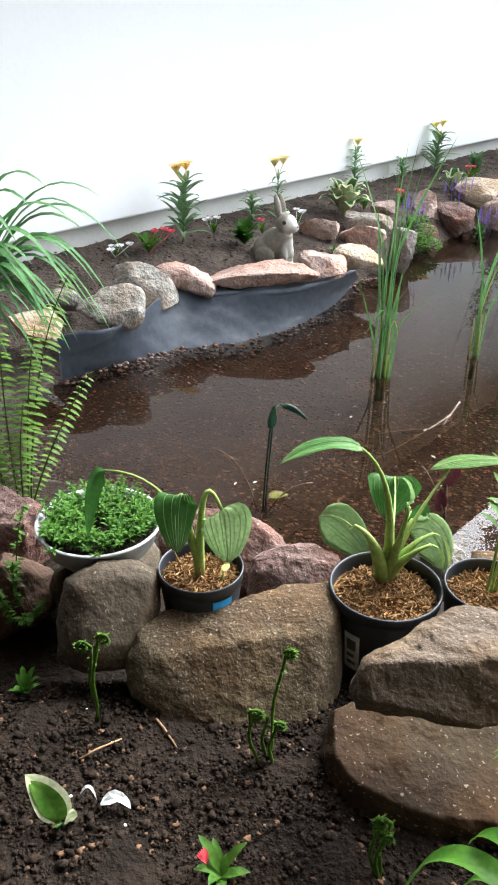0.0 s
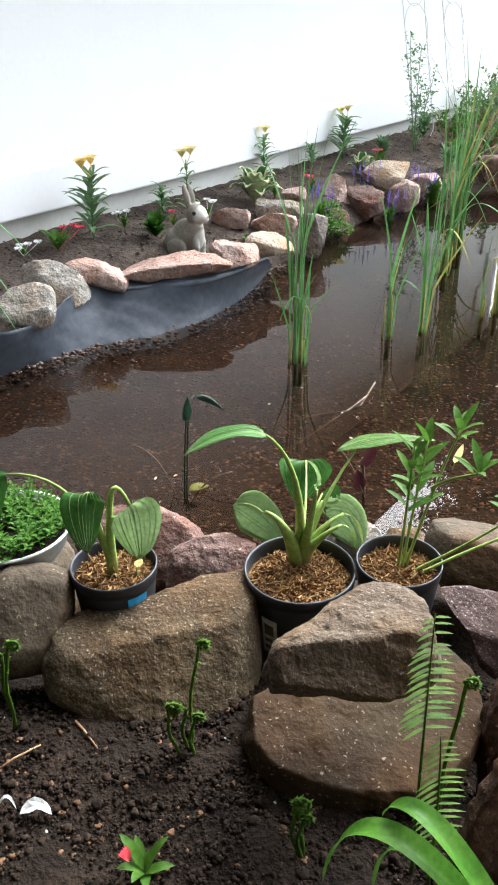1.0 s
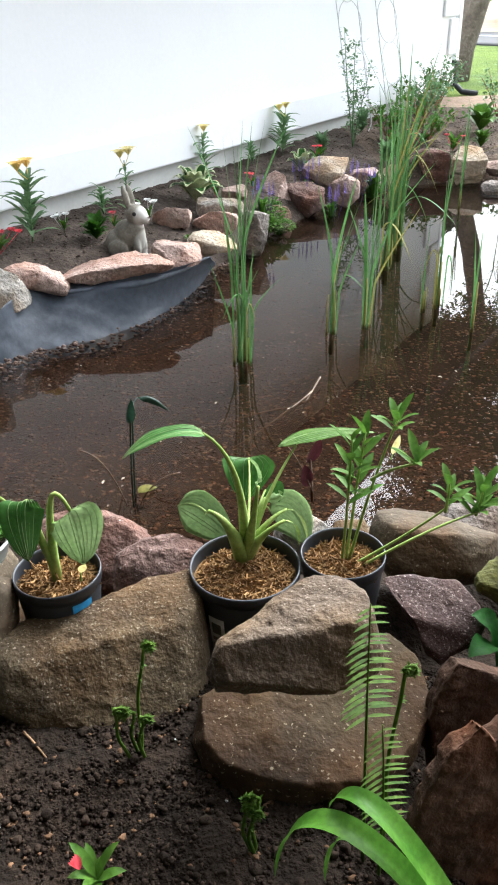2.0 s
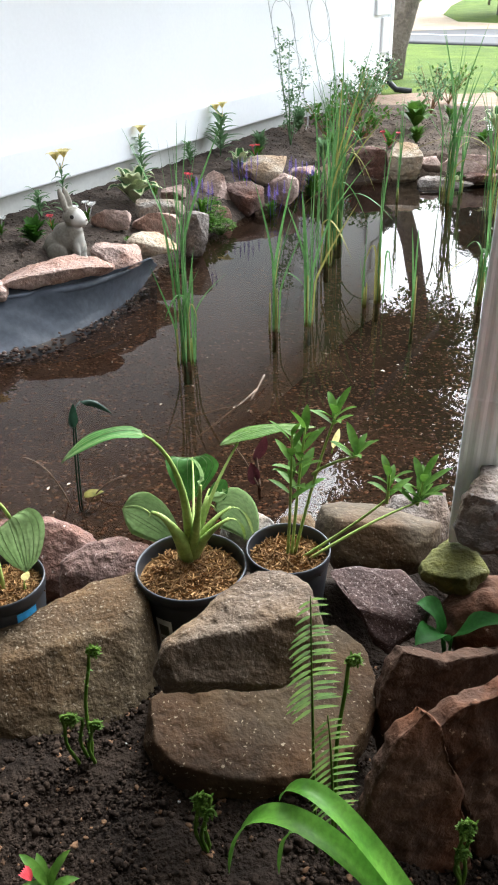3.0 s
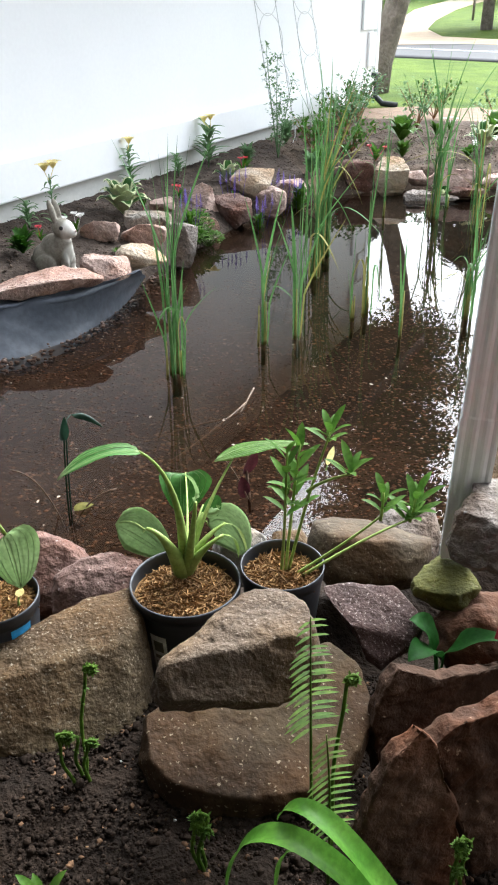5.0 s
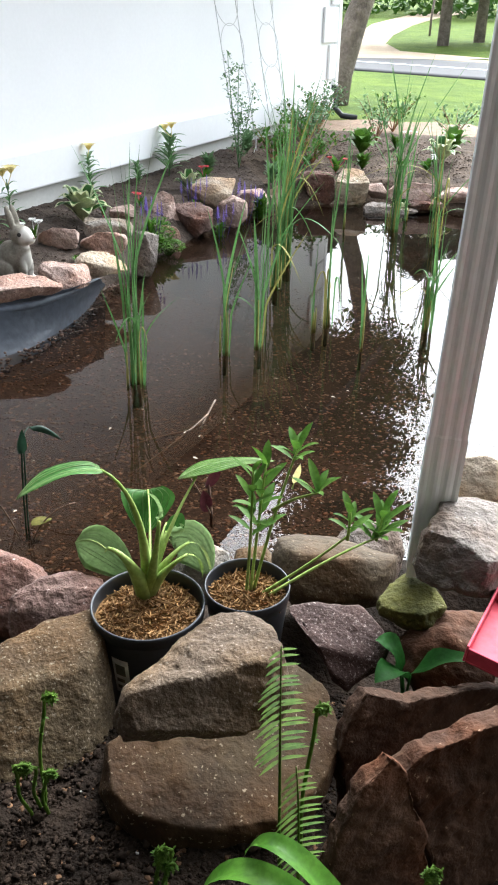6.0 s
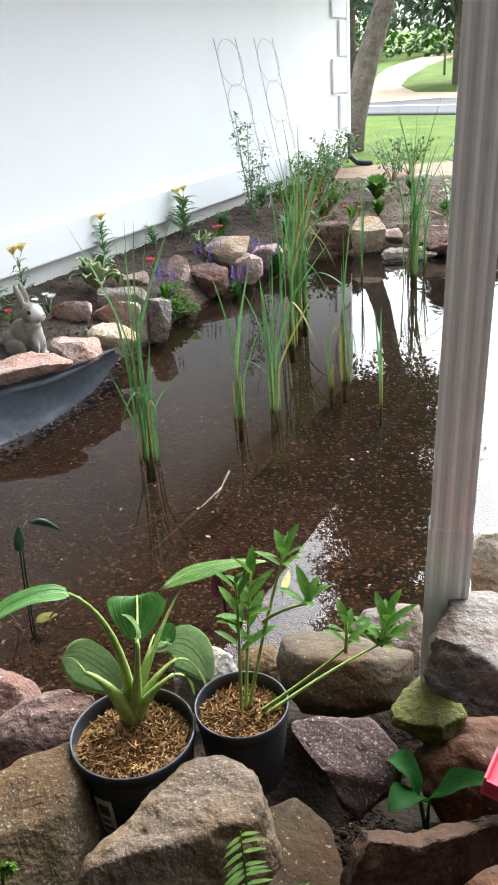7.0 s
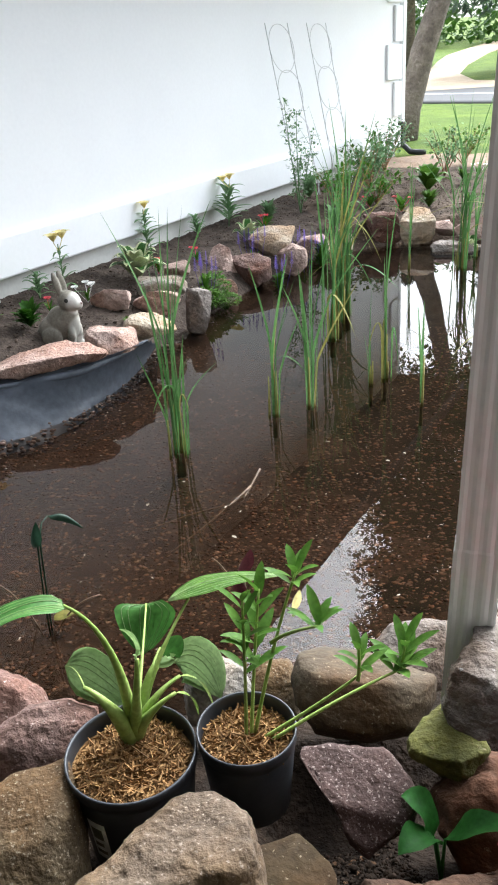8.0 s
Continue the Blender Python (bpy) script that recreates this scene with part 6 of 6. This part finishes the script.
def build_scoop():
    s = thing("garden_scoop", (0.85, 0.90, 0.475), "red plastic scoop lying on the rocks", "scoop")
    s.matrix_basis = pose(0.757, 0.878, 0.475, 1, 7, -49) @ pose(0.114, 0.09, 0.0)
    bm = bmesh.new()
    add_box(bm, -0.11, -0.09, 0.0, 0.13, 0.09, 0.004, 0.0015)
    part("floor_plate", bm, PLASTICRED, s, smooth=False)
    for n, b in (("side_wall", (-0.11, -0.09, 0.004, 0.13, -0.086, 0.03)), ("side_wall", (-0.11, 0.086, 0.004, 0.13, 0.09, 0.03)), ("back_wall", (-0.114, -0.09, 0.0, -0.11, 0.09, 0.035))):
        bm = bmesh.new()
        add_box(bm, *b, 0.0012)
        part(n, bm, PLASTICRED, s, smooth=False)
    bm = bmesh.new()
    add_tube(bm, [V(0.13, 0, 0.03), V(0.2, 0, 0.04), V(0.27, 0, 0.035)], [0.012, 0.014, 0.013], 10)
    part("handle", bm, PLASTICRED, s)


def build_water_plants():
    p = thing("water_lotus", (0.115, 2.22, -0.12), "dark pond plant with a rolled leaf and thin stems", "water plant")
    o = V(0.115, 2.22, -0.12)
    for path, r in (([(0.115, 2.22, -0.12), (0.12, 2.21, 0.12), (0.135, 2.19, 0.29)], 0.0028), ([(0.11, 2.22, -0.1), (0.06, 2.21, 0.16), (-0.03, 2.2, 0.19)], 0.0025),
                    ([(0.12, 2.22, -0.1), (0.16, 2.22, 0.05), (0.275, 2.22, 0.06)], 0.0025), ([(0.12, 2.22, -0.12), (0.13, 2.215, 0.1), (0.142, 2.2, 0.3)], 0.0027)):
        bm = bmesh.new()
        a, b, c = (V(*q) - o for q in path)
        add_tube(bm, [bend(a, b, c, k / 10) for k in range(11)], r, 6)
        part("stem", bm, LOTUS if r > 0.0026 else SODDEN, p)
    for a, b, c, w in (((0.132, 2.19, 0.27), (0.125, 2.18, 0.32), (0.142, 2.18, 0.355), 0.03), ((0.165, 2.3, 0.30), (0.2, 2.3, 0.31), (0.26, 2.29, 0.245), 0.022)):
        bm = bmesh.new()
        add_leaf(bm, V(*a) - o, V(*b) - o, V(*c) - o, w, oval, 8, 1.2, (1, 0.3, 0))
        part("leaf", bm, LOTUS, p, "dark rolled-up leaf")
    bm = bmesh.new()
    add_tube(bm, [V(0.142, 2.2, 0.29) - o, V(0.15, 2.25, 0.31) - o, V(0.165, 2.3, 0.30) - o], 0.0022, 5)
    part("stem", bm, LOTUS, p)
    bm = bmesh.new()
    add_leaf(bm, V(0.135, 2.215, 0.006) - o, V(0.165, 2.23, 0.012) - o, V(0.2, 2.235, 0.005) - o, 0.045, oval, 8, 0.15, (0.3, -1, 0))
    part("leaf", bm, OLIVE, p, "yellowing leaf floating on the water")
    # a branch lying in the water, and a dark sunken stem
    b = thing("sunken_branch", (0.86, 2.78, 0.0), "dead branch lying in shallow water", "branch")
    for path, r in (([(0.0, 0.0, 0.02), (-0.12, -0.1, -0.01), (-0.36, -0.24, -0.06)], 0.005), ([(0.06, 0.1, 0.03), (0.0, 0.0, 0.02), (-0.04, -0.05, 0.0)], 0.005), ([(-0.1, -0.08, 0.0), (-0.2, -0.02, -0.03), (-0.4, -0.05, -0.06)], 0.004)):
        bm = bmesh.new()
        pts = [V(*q) for q in path]
        add_tube(bm, [bend(*pts, k / 8) for k in range(9)], [r * (1 - 0.07 * k) for k in range(9)], 6)
        part("limb", bm, SODDEN, b)
    s = thing("pond_weed", (0.69, 2.13, -0.12), "dark red stem rising from the pond bed", "water plant")
    for path, r in (([(0, 0, 0), (0.0, 0.01, 0.14), (-0.01, 0.02, 0.24)], 0.005), ([(0, 0, 0.1), (-0.05, 0.02, 0.24), (-0.09, 0.02, 0.28)], 0.0025)):
        bm = bmesh.new()
        pts = [V(*q) for q in path]
        add_tube(bm, [bend(*pts, k / 8) for k in range(9)], r, 6)
        part("stem", bm, SODDEN, s)
    for a, b, c, w in (((-0.01, 0.02, 0.2), (-0.0, 0.0, 0.26), (0.02, 0.0, 0.3), 0.05), ((-0.01, 0.01, 0.12), (-0.03, 0.0, 0.17), (-0.03, 0.0, 0.21), 0.045)):
        bm = bmesh.new()
        add_leaf(bm, a, b, c, w, oval, 8, 0.3, (1, 0.3, 0))
        part("leaf", bm, MAROON, s, "dark maroon leaf")


# ---- beyond the garden ----
ROAD_OUT = V(0.888, 0.459, 0)


def strip(name, left, right, mat, label, lift):
    """A ribbon of ground between two lines of points, laid on the land."""
    bm = bmesh.new()
    rows = []
    for (a, b) in zip(left, right):
        rows.append([bm.verts.new((a[0] + (b[0] - a[0]) * u, a[1] + (b[1] - a[1]) * u,
                                   ground_z(a[0] + (b[0] - a[0]) * u, a[1] + (b[1] - a[1]) * u) + lift)) for u in np.linspace(0, 1, 9)])
    for p, q in zip(rows, rows[1:]):
        for k in range(8):
            bm.faces.new((p[k], q[k], q[k + 1], p[k + 1]))
    for k in (0, 8):
        low = [bm.verts.new(r[k].co - V(0, 0, 0.3)) for r in rows]
        for i in range(len(rows) - 1):
            bm.faces.new((rows[i][k], rows[i + 1][k], low[i + 1], low[i]))
    bmesh.ops.recalc_face_normals(bm, faces=bm.faces[:])
    solid(name, bm, mat, label, "road", kind="structure", smooth=True)


def build_road():
    along = V(0.459, -0.888, 0)
    ts = np.linspace(-60, 60, 61)

    def line(d):
        return [tuple((ROAD_OUT * d + along * t)[:2]) for t in ts]
    strip("road", line(15.9), line(21.4), ASPHALT, "grey asphalt road with pale markings", 0.02)
    strip("road_edge_far", line(21.4), line(22.3), GRAVEL, "pale gravel road shoulder", 0.024)
    strip("driveway", [(10.6, 22.6), (12.6, 27.0), (15.4, 32.6), (18.6, 38.6), (22.0, 44.6), (25.9, 50.2), (31.5, 58.0), (38.0, 66.0)],
          [(14.6, 21.6), (13.6, 25.4), (15.0, 29.2), (18.0, 34.4), (23.6, 43.0), (30.0, 51.6), (36.5, 59.4), (44.0, 66.0)], GRAVEL, "pale gravel driveway curving uphill", 0.03)
    strip("road_line", line(18.6), line(18.75), TAGWHITE, "worn white road line", 0.026)


def leaf_cloud(bm, count, place, size, rng, steps=2):
    for _ in range(count):
        p, out = place(rng)
        w = V(rng.gauss(0, 1), rng.gauss(0, 1), rng.gauss(-0.2, 0.7)).normalized() * size * rng.uniform(0.6, 1.3)
        add_leaf(bm, p, p + w * 0.5, p + w, size * 0.6, oval, steps, 0.15)


def corner_tree():
    t = thing("garden_tree", (5.25, 11.3, 0.25), "leaning rough-barked tree beside the house corner", "tree")
    bm = bmesh.new()
    pts = [V(-0.14, 0, -0.1), V(-0.04, 0, 0.4), V(0.14, 0, 1.1), V(0.39, 0, 1.8), V(0.7, 0.1, 2.9), V(0.75, 0.3, 4.6)]
    add_tube(bm, pts, [0.2, 0.16, 0.145, 0.135, 0.12, 0.08], 24)
    for v in bm.verts:
        n = noise.fractal(V(v.co.x * 9, v.co.y * 9, v.co.z * 2.5), 1, 2, 3)
        v.co += V(v.co.x - 0.35 * v.co.z / 1.3 * 0.8, v.co.y + 0.05, 0).normalized() * 0.03 * n
    part("trunk", bm, BARK, t)
    bm = bmesh.new()
    add_tube(bm, [V(-0.02, 0.7, -0.1), V(-0.05, 0.7, 1.5), V(-0.1, 0.7, 3.2), V(-0.3, 0.6, 5)], [0.15, 0.13, 0.11, 0.07], 12)
    part("trunk", bm, BARK, t)
    bm = bmesh.new()
    add_tube(bm, [V(0.75, 0.3, 4.55), V(0.55, 0.2, 6.2), V(0.45, 0.0, 8.6)], [0.08, 0.06, 0.02], 10)
    part("trunk", bm, BARK, t)
    rng = random.Random(8)
    limbs = []
    for k in range(34):
        a = k * 2.4
        z = 2.9 + 5.6 * k / 34
        b = V(0.7 - 0.04 * (z - 3), 0.1, z)
        r = rng.uniform(0.75, 1.15) * (1.0 if z < 7 else 0.8)
        e = b + V(math.cos(a) * r - 0.16, math.sin(a) * r * 1.3, rng.uniform(-0.1, 0.5))
        bm = bmesh.new()
        m = b.lerp(e, 0.5) + V(0, 0, 0.2)
        add_tube(bm, [bend(b, m, e, j / 6) for j in range(7)], [0.045 - 0.006 * j for j in range(7)], 6)
        part("limb", bm, BARK, t)
        limbs.append((b, m, e))

    def place(r):
        b, m, e = r.choice(limbs)
        p = bend(b, m, e, r.uniform(0.3, 1.08))
        return p + V(r.gauss(0, 0.2), r.gauss(0, 0.24), r.gauss(0, 0.22)), None
    bm = bmesh.new()
    leaf_cloud(bm, 36000, place, 0.1, rng)
    part("crown", bm, CROWN, t, "dense dark green leaves")


def spruce(x, y, h, r, seed, bare=2.2):
    z = ground_z(x, y)
    t = thing("spruce_tree", (x, y, z), "grey-green spruce on the far lawn", "tree", "spruces across the road")
    bm = bmesh.new()
    add_tube(bm, [V(0, 0, -0.2), V(0, 0, h * 0.4), V(0, 0, h)], [0.21, 0.16, 0.03], 10)
    part("trunk", bm, BARK, t)
    rng = random.Random(seed)
    bm = bmesh.new()
    for k in range(64):
        zz = bare + (h - bare) * (k / 64) ** 0.9
        L = r * (1 - (zz - bare) / (h - bare)) ** 0.8 + 0.2
        a = k * 2.4
        e = V(math.cos(a) * L, math.sin(a) * L, zz - 0.18 * L)
        b = V(0, 0, zz + 0.25 * L * 0.3)
        for j in range(60):
            u = rng.uniform(0.2, 1.0)
            p = b.lerp(e, u) + V(rng.gauss(0, 0.16 * L), rng.gauss(0, 0.16 * L), rng.gauss(-0.06, 0.1))
            w = (e - b).normalized() * 0.3 + V(rng.gauss(0, 0.2), rng.gauss(0, 0.2), rng.gauss(-0.15, 0.12))
            add_leaf(bm, p, p + w * 0.5, p + w, 0.16, sword, 2, 0.1)
    part("crown", bm, NEEDLE, t, "drooping grey-green boughs")


def build_far():
    build_road()
    corner_tree()
    spruce(16.4, 27.6, 7.5, 2.6, 1, 2.4)
    spruce(18.6, 28.8, 7.0, 2.4, 2, 2.2)
    spruce(17.0, 38.0, 9, 3.0, 3, 3.0)
    post = bmesh.new()
    add_tube(post, [V(19.1, 33.3, 0.4), V(19.1, 33.3, 1.2), V(19.15, 33.3, 1.9)], 0.05, 8)
    solid("post", post, BARK, "thin dark post on the far lawn", "post", smooth=True)
    rng = random.Random(21)
    bm = bmesh.new()
    for k in range(46):
        a = radians(10 + 75 * k / 46)
        d = rng.uniform(58, 85)
        c = V(math.sin(a) * d, math.cos(a) * d, 1.2)
        R = rng.uniform(2.5, 4.5)
        H = rng.uniform(5, 9)
        for j in range(480):
            u, v = rng.uniform(0, 6.283), rng.uniform(0, 1)
            rr = R * (0.5 + 0.6 * math.sin(math.pi * min(1, v + 0.12)))
            p = c + V(math.cos(u) * rr * rng.uniform(0.5, 1), math.sin(u) * rr, H * v)
            w = V(rng.gauss(0, 1), rng.gauss(0, 1), rng.gauss(0, 0.7)).normalized() * 0.7
            add_leaf(bm, p, p + w * 0.5, p + w, 0.5, oval, 2, 0.2)
    solid("woods", bm, CROWN, "dark green woodland behind the lawns", "trees", kind="stuff", smooth=True)


def scatter_stones(name, count, area, size, mat, label, seed, bed=False, squash=0.6, rough=0.12, fine=2):
    """Many small stones in one mesh, lying on the land."""
    rng = np.random.RandomState(seed)
    co, faces = unit_ball(fine)
    faces = np.array(faces)
    xs = rng.uniform(area[0], area[1], count * 3)
    ys = rng.uniform(area[2], area[3], count * 3)
    d = shore_distance(xs, ys)
    keep = (d < 0.03) if bed else (d > 0.02)
    if bed:
        keep &= rng.uniform(size=len(xs)) < 1.0 - 0.35 * step(0.9, 1.6, xs)
    xs, ys = xs[keep][:count], ys[keep][:count]
    zs = land(xs, ys)
    verts, quads = [], []
    for i in range(len(xs)):
        s = (size[0] + (size[1] - size[0]) * rng.uniform() ** (2.6 if bed else 1.0)) * np.array([1, rng.uniform(0.6, 1), squash * rng.uniform(0.6, 1)])
        a = rng.uniform(0, 6.28)
        p = co * s * (1 + rough * rng.normal(size=(len(co), 1)))
        q = np.stack([p[:, 0] * np.cos(a) - p[:, 1] * np.sin(a), p[:, 0] * np.sin(a) + p[:, 1] * np.cos(a), p[:, 2]], 1)
        verts.append(q + [xs[i], ys[i], zs[i] + s[2] * 0.4 + (0.0 if bed else 0.003)])
        quads.append(faces + i * len(co))
    me = bpy.data.meshes.new(name)
    me.from_pydata(np.concatenate(verts).tolist(), [], np.concatenate(quads).tolist())
    me.materials.append(mat)
    me.polygons.foreach_set("use_smooth", [True] * len(me.polygons))
    tagged(new(name, me), label, "stones", kind="stuff")


build_potted()
build_bowl()
build_near_plants()
build_reeds()
build_far_plants()
build_rabbit()
build_trellis()
build_scoop()
build_water_plants()
build_far()
PEBBLE = material("pond_pebble", (0.02912, 0.0196, 0.014), (0.1232, 0.08064, 0.056), 9, 0.8, 0.15, 60, (0.17, 0.14, 0.11), 0.67, island=True, vary=0.75, spec=0.1, tint=(1.0, 0.76, 0.6))
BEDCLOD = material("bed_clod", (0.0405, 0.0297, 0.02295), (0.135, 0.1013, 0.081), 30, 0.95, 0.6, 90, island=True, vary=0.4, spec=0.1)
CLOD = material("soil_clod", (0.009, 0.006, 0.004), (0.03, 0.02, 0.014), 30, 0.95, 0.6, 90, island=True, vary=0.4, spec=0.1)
scatter_stones("pebbles", 46500, (-0.95, 3.0, 1.85, 4.6), (0.002, 0.0115), PEBBLE, "reddish-brown pebbles on the pond bed", 5, True, 0.13, 0.26, 1)
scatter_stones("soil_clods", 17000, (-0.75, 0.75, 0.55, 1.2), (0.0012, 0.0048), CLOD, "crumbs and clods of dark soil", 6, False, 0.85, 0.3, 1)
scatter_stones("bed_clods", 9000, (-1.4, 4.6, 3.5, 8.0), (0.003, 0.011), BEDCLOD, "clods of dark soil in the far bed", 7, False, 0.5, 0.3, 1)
CHIP = material("bark_chip", (0.06, 0.035, 0.02), (0.16, 0.09, 0.05), 30, 0.9, 0.4, 90, island=True, vary=0.4, spec=0.1)
scatter_stones("bark_chips", 750, (-0.7, 0.7, 0.58, 1.2), (0.0015, 0.006), CHIP, "small brown chips of bark on the soil", 12, False, 0.45, 0.3)
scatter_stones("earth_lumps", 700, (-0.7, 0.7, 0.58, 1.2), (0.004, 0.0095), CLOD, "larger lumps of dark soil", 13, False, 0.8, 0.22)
SPECK = material("pale_speck", (0.45, 0.43, 0.4), (0.6, 0.58, 0.55), 30, 0.9, 0.2, 90)
scatter_stones("pale_specks", 60, (-0.7, 0.6, 0.6, 1.1), (0.0012, 0.0032), SPECK, "small white specks in the soil", 9, False, 0.8, 0.25)


def waterline_gravel():
    """Wet reddish gravel in a narrow band along the liner's foot."""
    edge = [(-0.69, 3.14), (-0.52, 3.29), (-0.36, 3.41), (-0.19, 3.52), (0.08, 3.62), (0.33, 3.81), (0.57, 4.14), (0.77, 4.60), (0.9, 4.62)]
    rng = np.random.RandomState(4)
    co, faces = unit_ball(2)
    faces = np.array(faces)
    verts, tris = [], []
    for i in range(650):
        f = rng.uniform(0, len(edge) - 1.001)
        k = int(f)
        a, b = np.array(edge[k]), np.array(edge[k + 1])
        n = np.array([b[1] - a[1], a[0] - b[0]])
        n /= np.linalg.norm(n)
        off = abs(rng.normal()) * 0.06 - 0.015
        p = a + (b - a) * (f - k) + n * off
        s = rng.uniform(0.005, 0.014) * np.array([1, rng.uniform(0.6, 1), rng.uniform(0.4, 0.8)])
        q = co * s * (1 + 0.12 * rng.normal(size=(len(co), 1)))
        verts.append(q + [p[0], p[1], -0.002 - 0.2 * max(0, off) + 0.004 * rng.normal()])
        tris.append(faces + i * len(co))
    me = bpy.data.meshes.new("gravel")
    me.from_pydata(np.concatenate(verts).tolist(), [], np.concatenate(tris).tolist())
    me.materials.append(WATERLINE)
    me.polygons.foreach_set("use_smooth", [True] * len(me.polygons))
    tagged(new("gravel", me), "wet reddish gravel along the pond liner", "gravel", kind="stuff")


waterline_gravel()


def floating_flecks():
    """Bits of straw and petal that drift on the water."""
    rng = random.Random(31)
    bm = bmesh.new()
    for _ in range(330):
        x, y = rng.uniform(-0.3, 2.6), rng.uniform(2.0, 4.4)
        if float(shore_distance(np.array(x), np.array(y))) > -0.06:
            continue
        a, s = rng.uniform(0, 6.283), rng.uniform(0.002, 0.007) * (1.8 if rng.random() < 0.1 else 1)
        w = V(math.cos(a), math.sin(a), 0) * s
        p = V(x, y, 0.0015)
        add_leaf(bm, p - w, p + V(0, 0, 0.002), p + w, s * rng.uniform(0.3, 1.1), oval, 3, 0.2)
    tagged(new("floating_flecks", mesh_of(bm, FLECK, "floating_flecks")), "pale bits of straw floating on the water", "debris", kind="stuff")


FLECK = material("pale_straw", (0.16, 0.12, 0.08), (0.42, 0.36, 0.27), 30, 0.7, 0.2, 90, island=True, vary=0.4)
floating_flecks()
